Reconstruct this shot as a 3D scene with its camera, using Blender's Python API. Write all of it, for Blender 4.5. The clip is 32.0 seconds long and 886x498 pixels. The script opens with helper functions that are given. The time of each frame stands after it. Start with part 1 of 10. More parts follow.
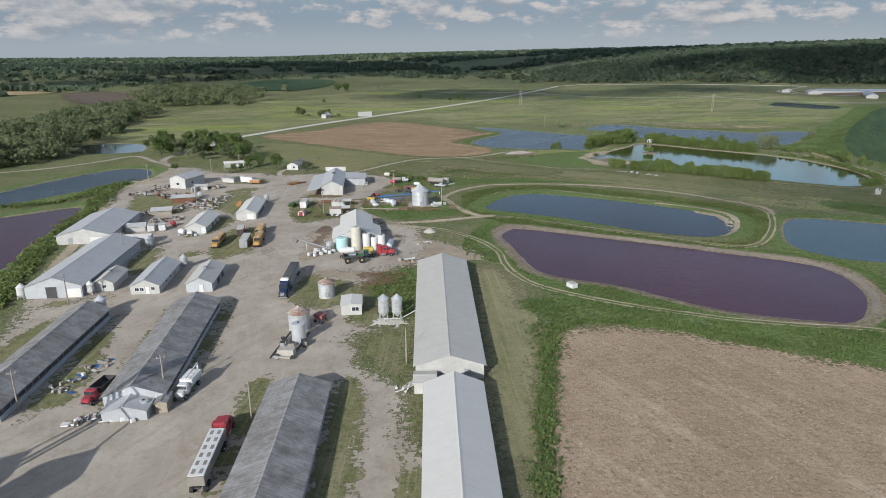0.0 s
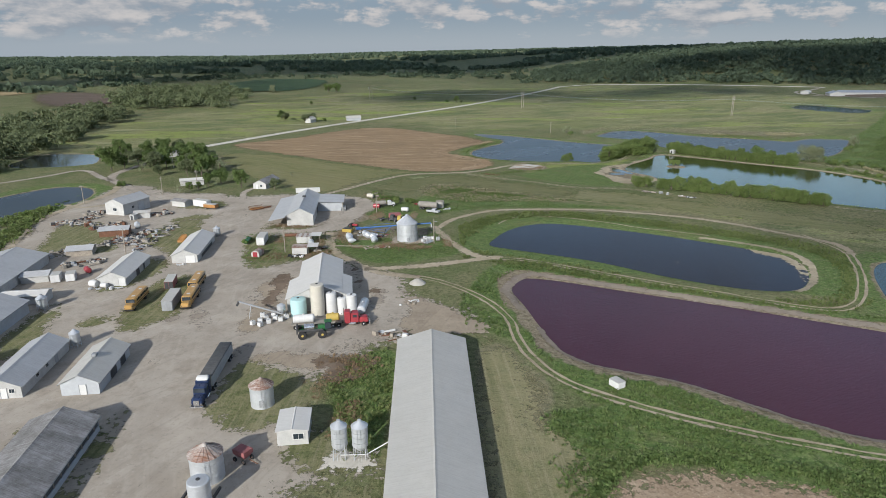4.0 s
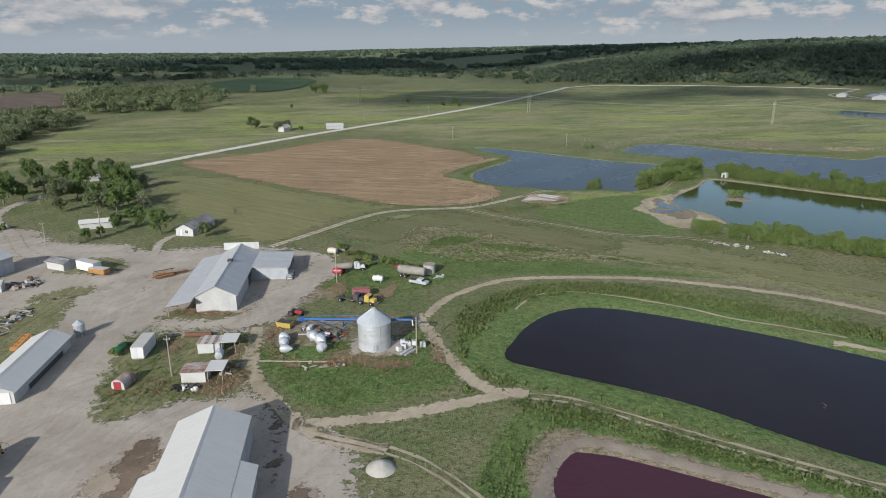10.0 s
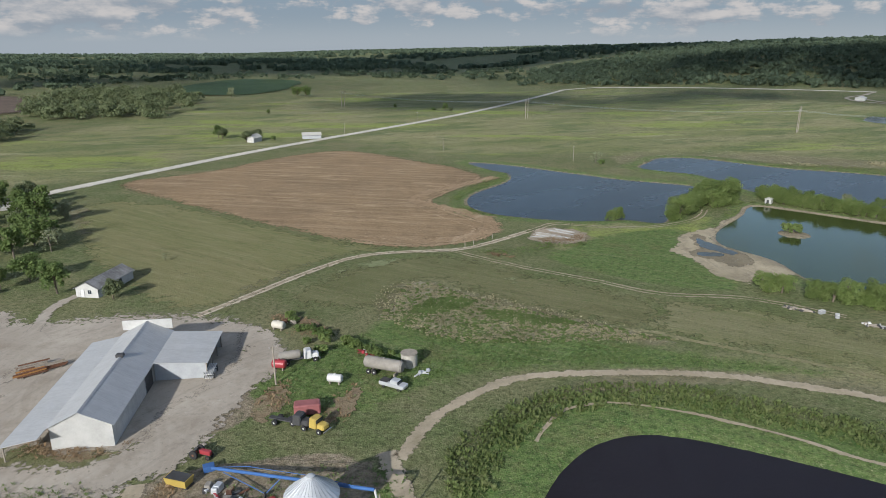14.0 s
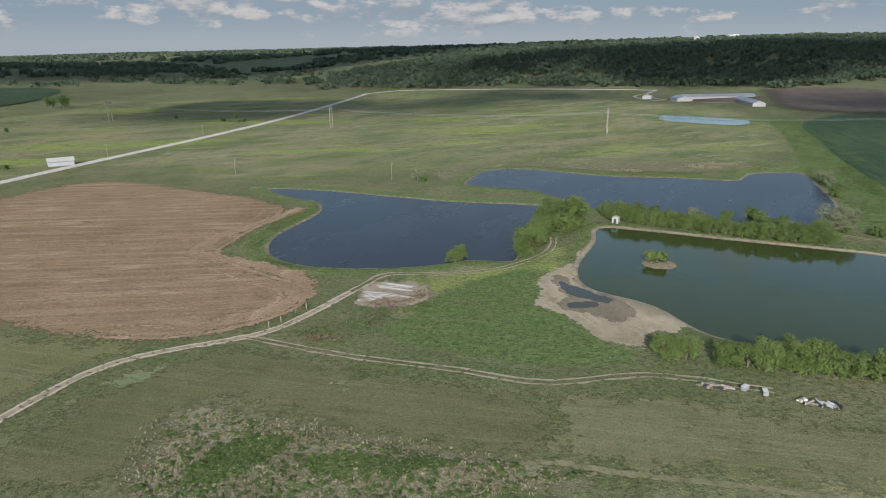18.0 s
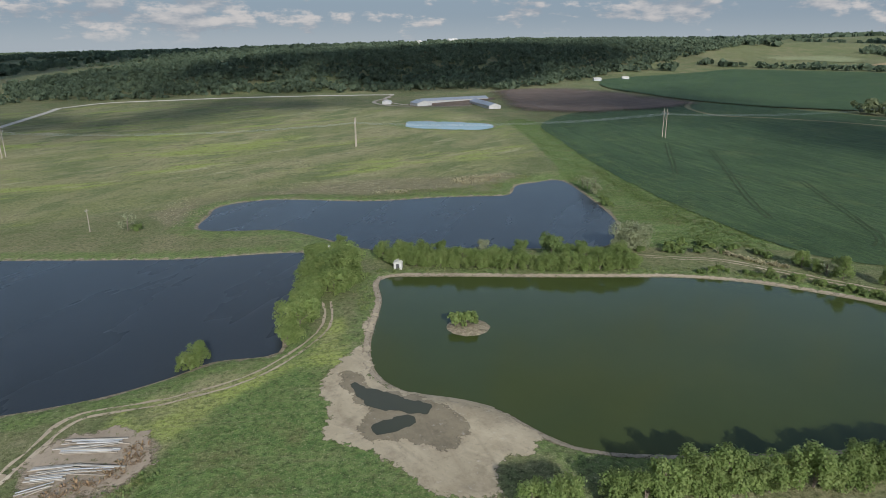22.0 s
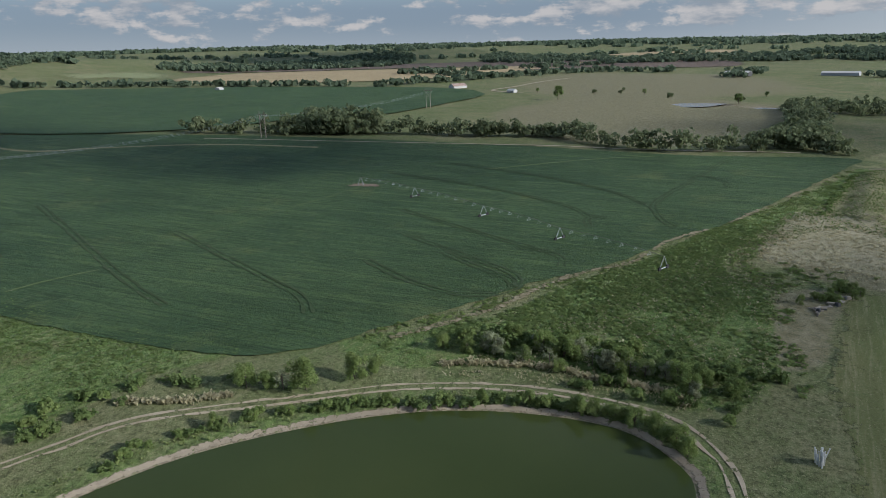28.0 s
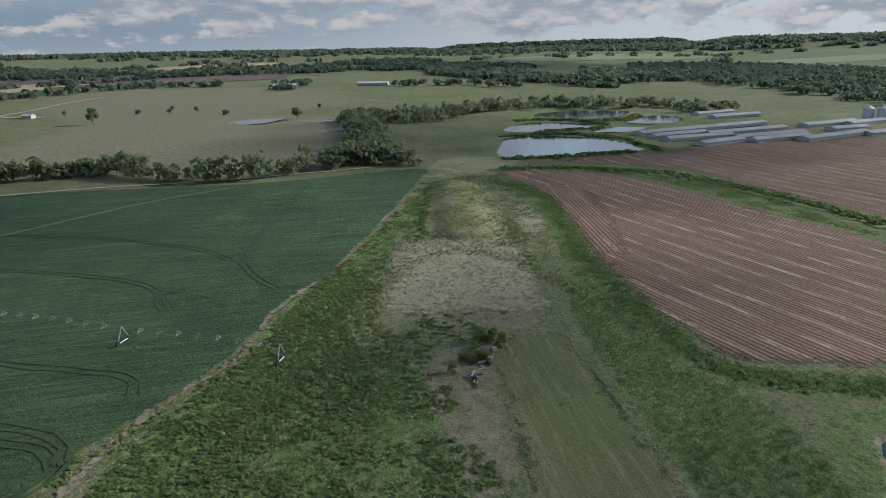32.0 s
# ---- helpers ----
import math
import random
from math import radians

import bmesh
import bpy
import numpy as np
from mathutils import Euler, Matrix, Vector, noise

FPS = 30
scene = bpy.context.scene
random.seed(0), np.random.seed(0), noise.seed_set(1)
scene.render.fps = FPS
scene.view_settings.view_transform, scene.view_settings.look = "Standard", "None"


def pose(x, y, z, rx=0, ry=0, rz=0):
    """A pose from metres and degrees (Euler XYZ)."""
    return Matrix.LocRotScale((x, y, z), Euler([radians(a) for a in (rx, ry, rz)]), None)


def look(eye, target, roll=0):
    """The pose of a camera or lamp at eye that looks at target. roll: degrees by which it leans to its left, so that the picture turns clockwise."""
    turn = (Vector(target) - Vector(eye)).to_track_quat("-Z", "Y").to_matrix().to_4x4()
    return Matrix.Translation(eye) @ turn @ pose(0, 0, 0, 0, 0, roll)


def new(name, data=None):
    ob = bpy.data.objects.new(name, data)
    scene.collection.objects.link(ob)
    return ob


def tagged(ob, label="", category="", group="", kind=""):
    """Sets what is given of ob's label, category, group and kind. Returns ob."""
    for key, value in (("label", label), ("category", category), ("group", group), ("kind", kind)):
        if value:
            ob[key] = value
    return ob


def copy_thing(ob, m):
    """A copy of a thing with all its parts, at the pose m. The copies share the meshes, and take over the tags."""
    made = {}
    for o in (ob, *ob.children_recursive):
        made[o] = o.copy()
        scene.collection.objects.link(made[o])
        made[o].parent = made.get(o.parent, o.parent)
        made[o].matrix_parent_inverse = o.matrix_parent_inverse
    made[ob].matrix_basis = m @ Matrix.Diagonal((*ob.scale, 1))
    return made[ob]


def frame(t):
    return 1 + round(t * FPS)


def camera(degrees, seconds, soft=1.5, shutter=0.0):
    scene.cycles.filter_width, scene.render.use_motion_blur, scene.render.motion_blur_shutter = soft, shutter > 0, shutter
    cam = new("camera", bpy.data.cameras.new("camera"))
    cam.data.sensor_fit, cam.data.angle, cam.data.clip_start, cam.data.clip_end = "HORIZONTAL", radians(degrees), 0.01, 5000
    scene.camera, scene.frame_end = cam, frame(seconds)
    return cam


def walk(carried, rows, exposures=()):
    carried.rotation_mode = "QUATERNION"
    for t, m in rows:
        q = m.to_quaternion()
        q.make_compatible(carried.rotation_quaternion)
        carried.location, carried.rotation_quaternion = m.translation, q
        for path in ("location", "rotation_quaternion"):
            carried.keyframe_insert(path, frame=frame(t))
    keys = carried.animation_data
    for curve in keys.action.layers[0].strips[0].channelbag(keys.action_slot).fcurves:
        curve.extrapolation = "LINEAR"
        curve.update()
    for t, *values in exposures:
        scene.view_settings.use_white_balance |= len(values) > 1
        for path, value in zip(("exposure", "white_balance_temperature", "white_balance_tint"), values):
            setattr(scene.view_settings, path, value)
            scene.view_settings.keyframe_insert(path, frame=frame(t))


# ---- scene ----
cam = camera(68.0, 32.0, soft=0.7)
METRES, EYE, TILT, LEAN, TURN = 441.16, 60.0, 0.0, 0.0, 0.0
ROWS = [
    (0.0, 0.0, 0.0, 0.0, -0.12, -16.85, 0.39),
    (0.5, 0.0004, 0.0153, -0.0001, -0.15, -16.85, 0.37),
    (1.0, 0.0009, 0.0306, -0.0003, -0.19, -16.86, 0.37),
    (1.5, 0.0014, 0.046, -0.0005, -0.23, -16.86, 0.38),
    (2.0, 0.0019, 0.0614, -0.0006, -0.26, -16.86, 0.36),
    (2.5, 0.0023, 0.077, -0.0009, -0.29, -16.88, 0.37),
    (3.0, 0.0029, 0.0926, -0.0011, -0.3, -16.89, 0.36),
    (3.5, 0.0033, 0.1081, -0.0012, -0.32, -16.91, 0.36),
    (5.5, 0.0055, 0.1699, -0.0013, -0.35, -17.01, 0.33),
    (6.0, 0.0058, 0.1852, -0.0013, -0.37, -17.03, 0.32),
    (6.5, 0.0063, 0.2006, -0.0015, -0.38, -17.04, 0.31),
    (7.0, 0.0067, 0.216, -0.0015, -0.39, -17.05, 0.3),
    (7.5, 0.0072, 0.2315, -0.0016, -0.41, -17.07, 0.32),
    (8.0, 0.0075, 0.247, -0.0018, -0.43, -17.07, 0.27),
    (8.5, 0.0081, 0.2625, -0.0019, -0.42, -17.09, 0.26),
    (9.0, 0.0086, 0.2778, -0.0019, -0.43, -17.1, 0.28),
    (9.5, 0.009, 0.2932, -0.002, -0.46, -17.11, 0.26),
    (10.0, 0.0094, 0.3087, -0.0021, -0.48, -17.13, 0.24),
    (10.5, 0.0099, 0.3241, -0.0021, -0.49, -17.13, 0.27),
    (11.0, 0.0102, 0.3394, -0.0022, -0.53, -17.14, 0.27),
    (11.5, 0.0108, 0.3548, -0.0021, -0.55, -17.14, 0.26),
    (12.0, 0.0113, 0.3702, -0.0022, -0.56, -17.14, 0.27),
    (12.5, 0.0119, 0.3855, -0.0021, -0.57, -17.14, 0.28),
    (13.0, 0.0123, 0.4008, -0.0022, -0.59, -17.13, 0.27),
    (13.5, 0.0129, 0.4161, -0.0022, -0.64, -17.13, 0.26),
    (14.0, 0.0136, 0.4314, -0.0023, -1.2, -17.12, 0.25),
    (14.5, 0.0143, 0.4467, -0.0023, -2.86, -17.13, 0.29),
    (16.5, 0.0189, 0.5087, -0.0021, -10.69, -17.16, 0.33),
    (17.0, 0.021, 0.5244, -0.0021, -12.99, -17.14, 0.35),
    (17.5, 0.0237, 0.54, -0.0022, -15.52, -17.11, 0.36),
    (18.0, 0.0271, 0.5555, -0.0025, -18.11, -17.06, 0.35),
    (18.5, 0.0309, 0.5706, -0.0023, -20.74, -17.07, 0.38),
    (19.0, 0.035, 0.5856, -0.0023, -23.34, -17.06, 0.39),
    (19.5, 0.04, 0.6005, -0.0024, -25.87, -17.03, 0.41),
    (20.0, 0.0454, 0.615, -0.0023, -28.55, -17.01, 0.43),
    (20.5, 0.0517, 0.6294, -0.0022, -31.4, -16.99, 0.49),
    (21.0, 0.0586, 0.6433, -0.0022, -34.34, -16.94, 0.49),
    (21.5, 0.0665, 0.657, -0.0024, -37.35, -16.92, 0.49),
    (22.0, 0.075, 0.6703, -0.0025, -40.78, -16.91, 0.52),
    (22.5, 0.0844, 0.6829, -0.0022, -44.73, -16.93, 0.55),
    (23.0, 0.0943, 0.6949, -0.0022, -49.1, -16.89, 0.62),
    (23.5, 0.1058, 0.7063, -0.0023, -53.45, -16.82, 0.65),
    (24.0, 0.118, 0.7163, -0.0023, -57.84, -16.75, 0.68),
    (24.5, 0.1313, 0.7254, -0.0022, -62.34, -16.7, 0.7),
    (25.0, 0.1449, 0.7336, -0.0021, -66.98, -16.66, 0.74),
    (25.5, 0.1591, 0.7407, -0.002, -71.83, -16.62, 0.81),
    (27.5, 0.2217, 0.7562, -0.0013, -90.84, -16.41, 1.02),
    (28.0, 0.2377, 0.7568, -0.0011, -95.41, -16.39, 1.08),
    (28.5, 0.2536, 0.756, -0.0008, -100.16, -16.36, 1.17),
    (29.0, 0.2695, 0.754, -0.0006, -105.1, -16.33, 1.24),
    (29.5, 0.2851, 0.7507, -0.0003, -110.34, -16.31, 1.32),
    (30.0, 0.3002, 0.746, 0.0, -115.15, -16.29, 1.38),
    (30.5, 0.3148, 0.7401, 0.0003, -119.9, -16.27, 1.45),
    (31.0, 0.3289, 0.733, 0.0006, -124.59, -16.27, 1.53),
    (31.5, 0.3422, 0.7246, 0.001, -129.02, -16.27, 1.59),
    (32.0, 0.3547, 0.7154, 0.0013, -132.49, -16.24, 1.62),
]
walk(cam, [(t, pose(0, 0, EYE, TILT, LEAN, TURN) @ pose(METRES * x, METRES * y, METRES * z, 90 + pitch, roll, yaw)) for t, x, y, z, yaw, pitch, roll in ROWS],
     exposures=[(0.0, 0.25, 6500, 10), (22.0, 0.25, 6500, 10), (26.0, 0.17, 6380, 10), (32.0, 0.13, 6180, 10)])

# ---- world, sun, exposure ----
SUN_AZ, SUN_EL = 206.0, 24.0          # degrees clockwise from +y, degrees above the level
world = bpy.data.worlds.new("sky")
scene.world = world
world.use_nodes = True
wn, wl = world.node_tree.nodes, world.node_tree.links
wn.clear()
w_out, w_bg = wn.new("ShaderNodeOutputWorld"), wn.new("ShaderNodeBackground")
w_sky = wn.new("ShaderNodeTexSky")
w_sky.sky_type, w_sky.sun_disc = "NISHITA", False
w_sky.sun_elevation, w_sky.sun_rotation = radians(SUN_EL), radians(SUN_AZ)
w_sky.altitude, w_sky.air_density, w_sky.dust_density, w_sky.ozone_density = 300, 1.0, 0.6, 2.0
w_co, w_sep = wn.new("ShaderNodeTexCoord"), wn.new("ShaderNodeSeparateXYZ")
wl.new(w_co.outputs["Generated"], w_sep.inputs[0])


def w_math(op, a, b=None, clamp=False):
    n = wn.new("ShaderNodeMath")
    n.operation, n.use_clamp = op, clamp
    for i, v in enumerate((a, b)):
        if v is None:
            continue
        if isinstance(v, (int, float)):
            n.inputs[i].default_value = v
        else:
            wl.new(v, n.inputs[i])
    return n.outputs[0]


def w_ramp(v, a, b):
    n = wn.new("ShaderNodeMapRange")
    n.interpolation_type = "SMOOTHSTEP"
    n.inputs["From Min"].default_value, n.inputs["From Max"].default_value = a, b
    wl.new(v, n.inputs["Value"])
    return n.outputs["Result"]


# cumulus: noise over the azimuth and the height above the level
up = w_sep.outputs["Z"]
az = w_math("ARCTAN2", w_sep.outputs["X"], w_sep.outputs["Y"])
w_com = wn.new("ShaderNodeCombineXYZ")
wl.new(w_math("MULTIPLY", az, 11.5), w_com.inputs[0])
wl.new(w_math("MULTIPLY", w_math("MAXIMUM", up, 0.004), 34.0), w_com.inputs[1])


def w_noise(scale, detail, rough, offset):
    m = wn.new("ShaderNodeMapping")
    m.inputs["Location"].default_value = offset
    wl.new(w_com.outputs[0], m.inputs[0])
    n = wn.new("ShaderNodeTexNoise")
    n.inputs["Scale"].default_value, n.inputs["Detail"].default_value, n.inputs["Roughness"].default_value = scale, detail, rough
    wl.new(m.outputs[0], n.inputs["Vector"])
    return n.outputs[0]


puff = w_noise(1.15, 9.0, 0.60, (3.1, 0.0, 0.0))
over = w_noise(1.15, 4.0, 0.5, (3.1, 0.34, 0.0))
wide = w_noise(0.30, 2.0, 0.5, (7.0, 2.0, 1.0))
dens = w_math("ADD", puff, w_math("MULTIPLY", w_math("SUBTRACT", wide, 0.5), 0.85))
band = w_math("ADD", w_math("MULTIPLY", w_ramp(up, 0.020, 0.052), 0.14), w_math("SUBTRACT", -0.095, w_math("MULTIPLY", w_ramp(up, 0.09, 0.22), 0.10)))
w_com2 = wn.new("ShaderNodeCombineXYZ")
wl.new(w_math("MULTIPLY", az, 34.0), w_com2.inputs[0])
wl.new(w_math("MULTIPLY", up, 46.0), w_com2.inputs[1])
w_fine = wn.new("ShaderNodeTexNoise")
w_fine.inputs["Scale"].default_value, w_fine.inputs["Detail"].default_value, w_fine.inputs["Roughness"].default_value = 1.0, 6.0, 0.6
wl.new(w_com2.outputs[0], w_fine.inputs["Vector"])
lumps = w_math("MULTIPLY", w_math("SUBTRACT", w_fine.outputs[0], 0.5), 0.55)
cover = w_math("MULTIPLY", w_ramp(w_math("ADD", w_math("ADD", dens, lumps), band), 0.44, 0.60), w_ramp(up, 0.006, 0.028))
lit = w_ramp(w_math("ADD", w_math("SUBTRACT", puff, over), w_math("MULTIPLY", lumps, 0.5)), -0.13, 0.19)
c_mix = wn.new("ShaderNodeMix")
c_mix.data_type = "RGBA"
c_mix.inputs["A"].default_value, c_mix.inputs["B"].default_value = (1.62, 1.86, 2.16, 1), (3.35, 3.20, 3.14, 1)
wl.new(lit, c_mix.inputs["Factor"])
air = wn.new("ShaderNodeMix")
air.data_type = "RGBA"
air.inputs["A"].default_value, air.inputs["B"].default_value = (1.78, 2.10, 2.48, 1), (1.22, 1.58, 2.04, 1)
wl.new(w_ramp(up, 0.0, 0.05), air.inputs["Factor"])
# the hazy air is brighter below the sun
glare = wn.new("ShaderNodeMix")
glare.data_type = "RGBA"
glare.inputs["B"].default_value = (3.15, 3.40, 3.60, 1)
wl.new(air.outputs["Result"], glare.inputs["A"])
wl.new(w_math("MULTIPLY", w_ramp(w_math("COSINE", w_math("SUBTRACT", az, radians(SUN_AZ))), -0.2, 0.75), 0.95), glare.inputs["Factor"])
haze = wn.new("ShaderNodeMix")
haze.data_type = "RGBA"
wl.new(glare.outputs["Result"], haze.inputs["B"])
wl.new(w_sky.outputs[0], haze.inputs["A"])
wl.new(w_math("MULTIPLY", w_ramp(up, 0.17, 0.06), 0.95), haze.inputs["Factor"])
s_mix = wn.new("ShaderNodeMix")
s_mix.data_type = "RGBA"
wl.new(haze.outputs["Result"], s_mix.inputs["A"])
wl.new(c_mix.outputs["Result"], s_mix.inputs["B"])
wl.new(w_math("MULTIPLY", cover, 0.86), s_mix.inputs["Factor"])
wl.new(s_mix.outputs["Result"], w_bg.inputs["Color"])
w_bg.inputs["Strength"].default_value = 0.152
wl.new(w_bg.outputs[0], w_out.inputs[0])

sun = new("sun", bpy.data.lights.new("sun", "SUN"))
sun.data.energy, sun.data.angle, sun.data.color = 4.7, radians(0.6), (0.985, 0.965, 0.915)
sun_way = Vector((math.sin(radians(SUN_AZ)) * math.cos(radians(SUN_EL)), math.cos(radians(SUN_AZ)) * math.cos(radians(SUN_EL)), math.sin(radians(SUN_EL))))
sun.matrix_world = look(sun_way * 300, (0, 0, 0))

# unseen cloud meshes added overhead, placed to shade chosen parts of the land
def shade_cloud_material():
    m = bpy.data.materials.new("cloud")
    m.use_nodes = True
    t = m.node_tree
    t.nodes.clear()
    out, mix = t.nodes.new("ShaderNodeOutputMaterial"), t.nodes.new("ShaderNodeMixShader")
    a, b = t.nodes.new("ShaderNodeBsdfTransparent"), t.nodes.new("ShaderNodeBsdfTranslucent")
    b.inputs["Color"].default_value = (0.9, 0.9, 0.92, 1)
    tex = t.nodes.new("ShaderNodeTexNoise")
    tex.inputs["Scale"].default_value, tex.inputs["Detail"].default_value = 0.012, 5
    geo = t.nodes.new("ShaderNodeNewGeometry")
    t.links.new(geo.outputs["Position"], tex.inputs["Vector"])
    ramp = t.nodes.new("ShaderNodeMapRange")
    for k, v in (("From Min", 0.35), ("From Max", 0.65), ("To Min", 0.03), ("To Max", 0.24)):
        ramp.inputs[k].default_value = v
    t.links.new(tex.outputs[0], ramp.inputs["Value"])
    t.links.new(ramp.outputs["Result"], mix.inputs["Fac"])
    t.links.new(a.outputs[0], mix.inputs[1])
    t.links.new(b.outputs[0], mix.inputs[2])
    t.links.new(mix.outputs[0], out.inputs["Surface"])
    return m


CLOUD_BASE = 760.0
shade_cloud_mat = shade_cloud_material()
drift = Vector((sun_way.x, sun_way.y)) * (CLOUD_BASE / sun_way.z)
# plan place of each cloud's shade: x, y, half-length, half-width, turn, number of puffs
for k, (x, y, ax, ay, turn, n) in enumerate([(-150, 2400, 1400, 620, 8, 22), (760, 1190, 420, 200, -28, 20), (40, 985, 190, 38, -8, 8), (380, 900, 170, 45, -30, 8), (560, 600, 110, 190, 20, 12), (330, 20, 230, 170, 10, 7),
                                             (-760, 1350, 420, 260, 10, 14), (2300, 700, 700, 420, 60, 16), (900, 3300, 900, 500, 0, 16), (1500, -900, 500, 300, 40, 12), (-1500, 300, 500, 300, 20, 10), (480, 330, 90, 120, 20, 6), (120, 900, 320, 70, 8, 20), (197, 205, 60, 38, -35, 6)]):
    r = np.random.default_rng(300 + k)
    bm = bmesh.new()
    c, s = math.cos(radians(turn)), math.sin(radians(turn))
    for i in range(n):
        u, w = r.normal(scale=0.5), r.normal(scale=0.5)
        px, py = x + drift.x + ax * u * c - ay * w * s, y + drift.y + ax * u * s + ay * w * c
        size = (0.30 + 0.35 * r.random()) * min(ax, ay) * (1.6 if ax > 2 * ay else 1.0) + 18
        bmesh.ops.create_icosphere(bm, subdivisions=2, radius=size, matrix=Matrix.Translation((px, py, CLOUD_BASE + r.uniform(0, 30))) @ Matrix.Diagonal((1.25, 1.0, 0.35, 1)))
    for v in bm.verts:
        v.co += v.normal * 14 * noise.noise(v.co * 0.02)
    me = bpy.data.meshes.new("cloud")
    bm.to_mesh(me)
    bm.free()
    me.materials.append(shade_cloud_mat)
    tagged(new("cloud", me), "unseen cloud added overhead to shade chosen ground", "cloud", kind="structure")

# ---- materials ----
class Nodes:
    """Short hand for building one node material."""

    def __init__(self, name):
        self.m = bpy.data.materials.new(name)
        self.m.use_nodes = True
        self.t = self.m.node_tree
        self.b = self.t.nodes["Principled BSDF"]
        self.pos = self.t.nodes.new("ShaderNodeNewGeometry").outputs["Position"]

    def node(self, kind, **values):
        n = self.t.nodes.new(kind)
        for key, value in values.items():
            n.inputs[key].default_value = value
        return n

    def link(self, a, b):
        self.t.links.new(a, b)

    def put(self, v, socket):
        if isinstance(v, (int, float, tuple)):
            socket.default_value = v
        else:
            self.link(v, socket)

    def vec(self, scale=(1, 1, 1), turn=0.0, src=None):
        """Plan coordinates turned so that the first axis lies along the angle, then scaled."""
        n = self.node("ShaderNodeMapping", Scale=tuple(1 / v for v in scale), Rotation=(0, 0, radians(turn)))
        n.vector_type = "TEXTURE"
        self.link(src or self.pos, n.inputs["Vector"])
        return n.outputs[0]

    def noise(self, scale, detail=3.0, rough=0.6, vec=None):
        n = self.node("ShaderNodeTexNoise", Scale=scale, Detail=detail, Roughness=rough)
        self.link(vec or self.pos, n.inputs["Vector"])
        return n.outputs[0]

    def ramp(self, v, a, b, lo=0.0, hi=1.0):
        n = self.node("ShaderNodeMapRange")
        for k, val in (("From Min", a), ("From Max", b), ("To Min", lo), ("To Max", hi)):
            n.inputs[k].default_value = val
        self.put(v, n.inputs["Value"])
        return n.outputs["Result"]

    def math(self, op, a, b=0.0):
        n = self.t.nodes.new("ShaderNodeMath")
        n.operation = op
        self.put(a, n.inputs[0])
        self.put(b, n.inputs[1])
        return n.outputs[0]

    def mix(self, a, b, f, blend="MIX"):
        n = self.t.nodes.new("ShaderNodeMix")
        n.data_type, n.blend_type = "RGBA", blend
        self.put((*a, 1) if isinstance(a, tuple) and len(a) == 3 else a, n.inputs["A"])
        self.put((*b, 1) if isinstance(b, tuple) and len(b) == 3 else b, n.inputs["B"])
        self.put(f, n.inputs["Factor"])
        return n.outputs["Result"]

    def attr(self, name):
        n = self.t.nodes.new("ShaderNodeAttribute")
        n.attribute_name = name
        return n.outputs["Fac"]

    def wave(self, period, turn, distort=0.6, detail=2.0, dscale=1.0):
        n = self.node("ShaderNodeTexWave", Scale=0.314 / period, Distortion=distort, Detail=detail)
        n.inputs["Detail Scale"].default_value = dscale
        self.link(self.vec(turn=turn + 90), n.inputs["Vector"])
        return n.outputs["Fac"]

    def worn(self, scale=0.8, spread=0.9):
        """Lets the ground below show through along a sheet's worn, uneven edge."""
        f = self.ramp(self.math("ADD", self.attr("inside"), self.math("MULTIPLY", self.math("SUBTRACT", self.noise(scale, 7, 0.7), 0.5), 3.5 * spread)), 0.12, 0.34)
        mx, clear = self.t.nodes.new("ShaderNodeMixShader"), self.t.nodes.new("ShaderNodeBsdfTransparent")
        self.link(f, mx.inputs[0])
        self.link(clear.outputs[0], mx.inputs[1])
        self.link(self.b.outputs[0], mx.inputs[2])
        self.link(mx.outputs[0], self.t.nodes["Material Output"].inputs["Surface"])
        return self.m

    def done(self, color, rough=0.9, height=None, relief=0.3, dist=0.1, metal=0.0, spec=0.3):
        self.put(color if not (isinstance(color, tuple) and len(color) == 3) else (*color, 1), self.b.inputs["Base Color"])
        self.put(rough, self.b.inputs["Roughness"])
        self.b.inputs["Metallic"].default_value = metal
        self.b.inputs["Specular IOR Level"].default_value = spec
        if height is not None:
            n = self.node("ShaderNodeBump", Strength=relief, Distance=dist)
            self.link(height, n.inputs["Height"])
            self.link(n.outputs[0], self.b.inputs["Normal"])
        return self.m


def plain(name, color, rough=0.6, metal=0.0, spread=0.25, scale=0.6, grain=0.12, spec=0.35, per=0.12):
    """Paint, sheet metal, plastic: a colour with broad weathering, fine grain and a slight difference from piece to piece."""
    n = Nodes(name)
    info = n.t.nodes.new("ShaderNodeObjectInfo")
    dark = tuple(c * (1 - spread) for c in color)
    c = n.mix(color, dark, n.ramp(n.noise(scale, 5, 0.65), 0.35, 0.75))
    c = n.mix(c, (0.0, 0.0, 0.0), n.ramp(n.noise(9.0, 3, 0.7), 0.3, 0.9, 0.0, grain))
    c = n.mix(c, (0.0, 0.0, 0.0), n.ramp(info.outputs["Random"], 0, 1, 0.0, per))
    return n.done(c, n.ramp(n.noise(2.0, 3), 0.2, 0.8, max(0.05, rough - 0.1), min(1, rough + 0.12)), n.noise(6.0, 3), 0.12, 0.02, metal, spec)


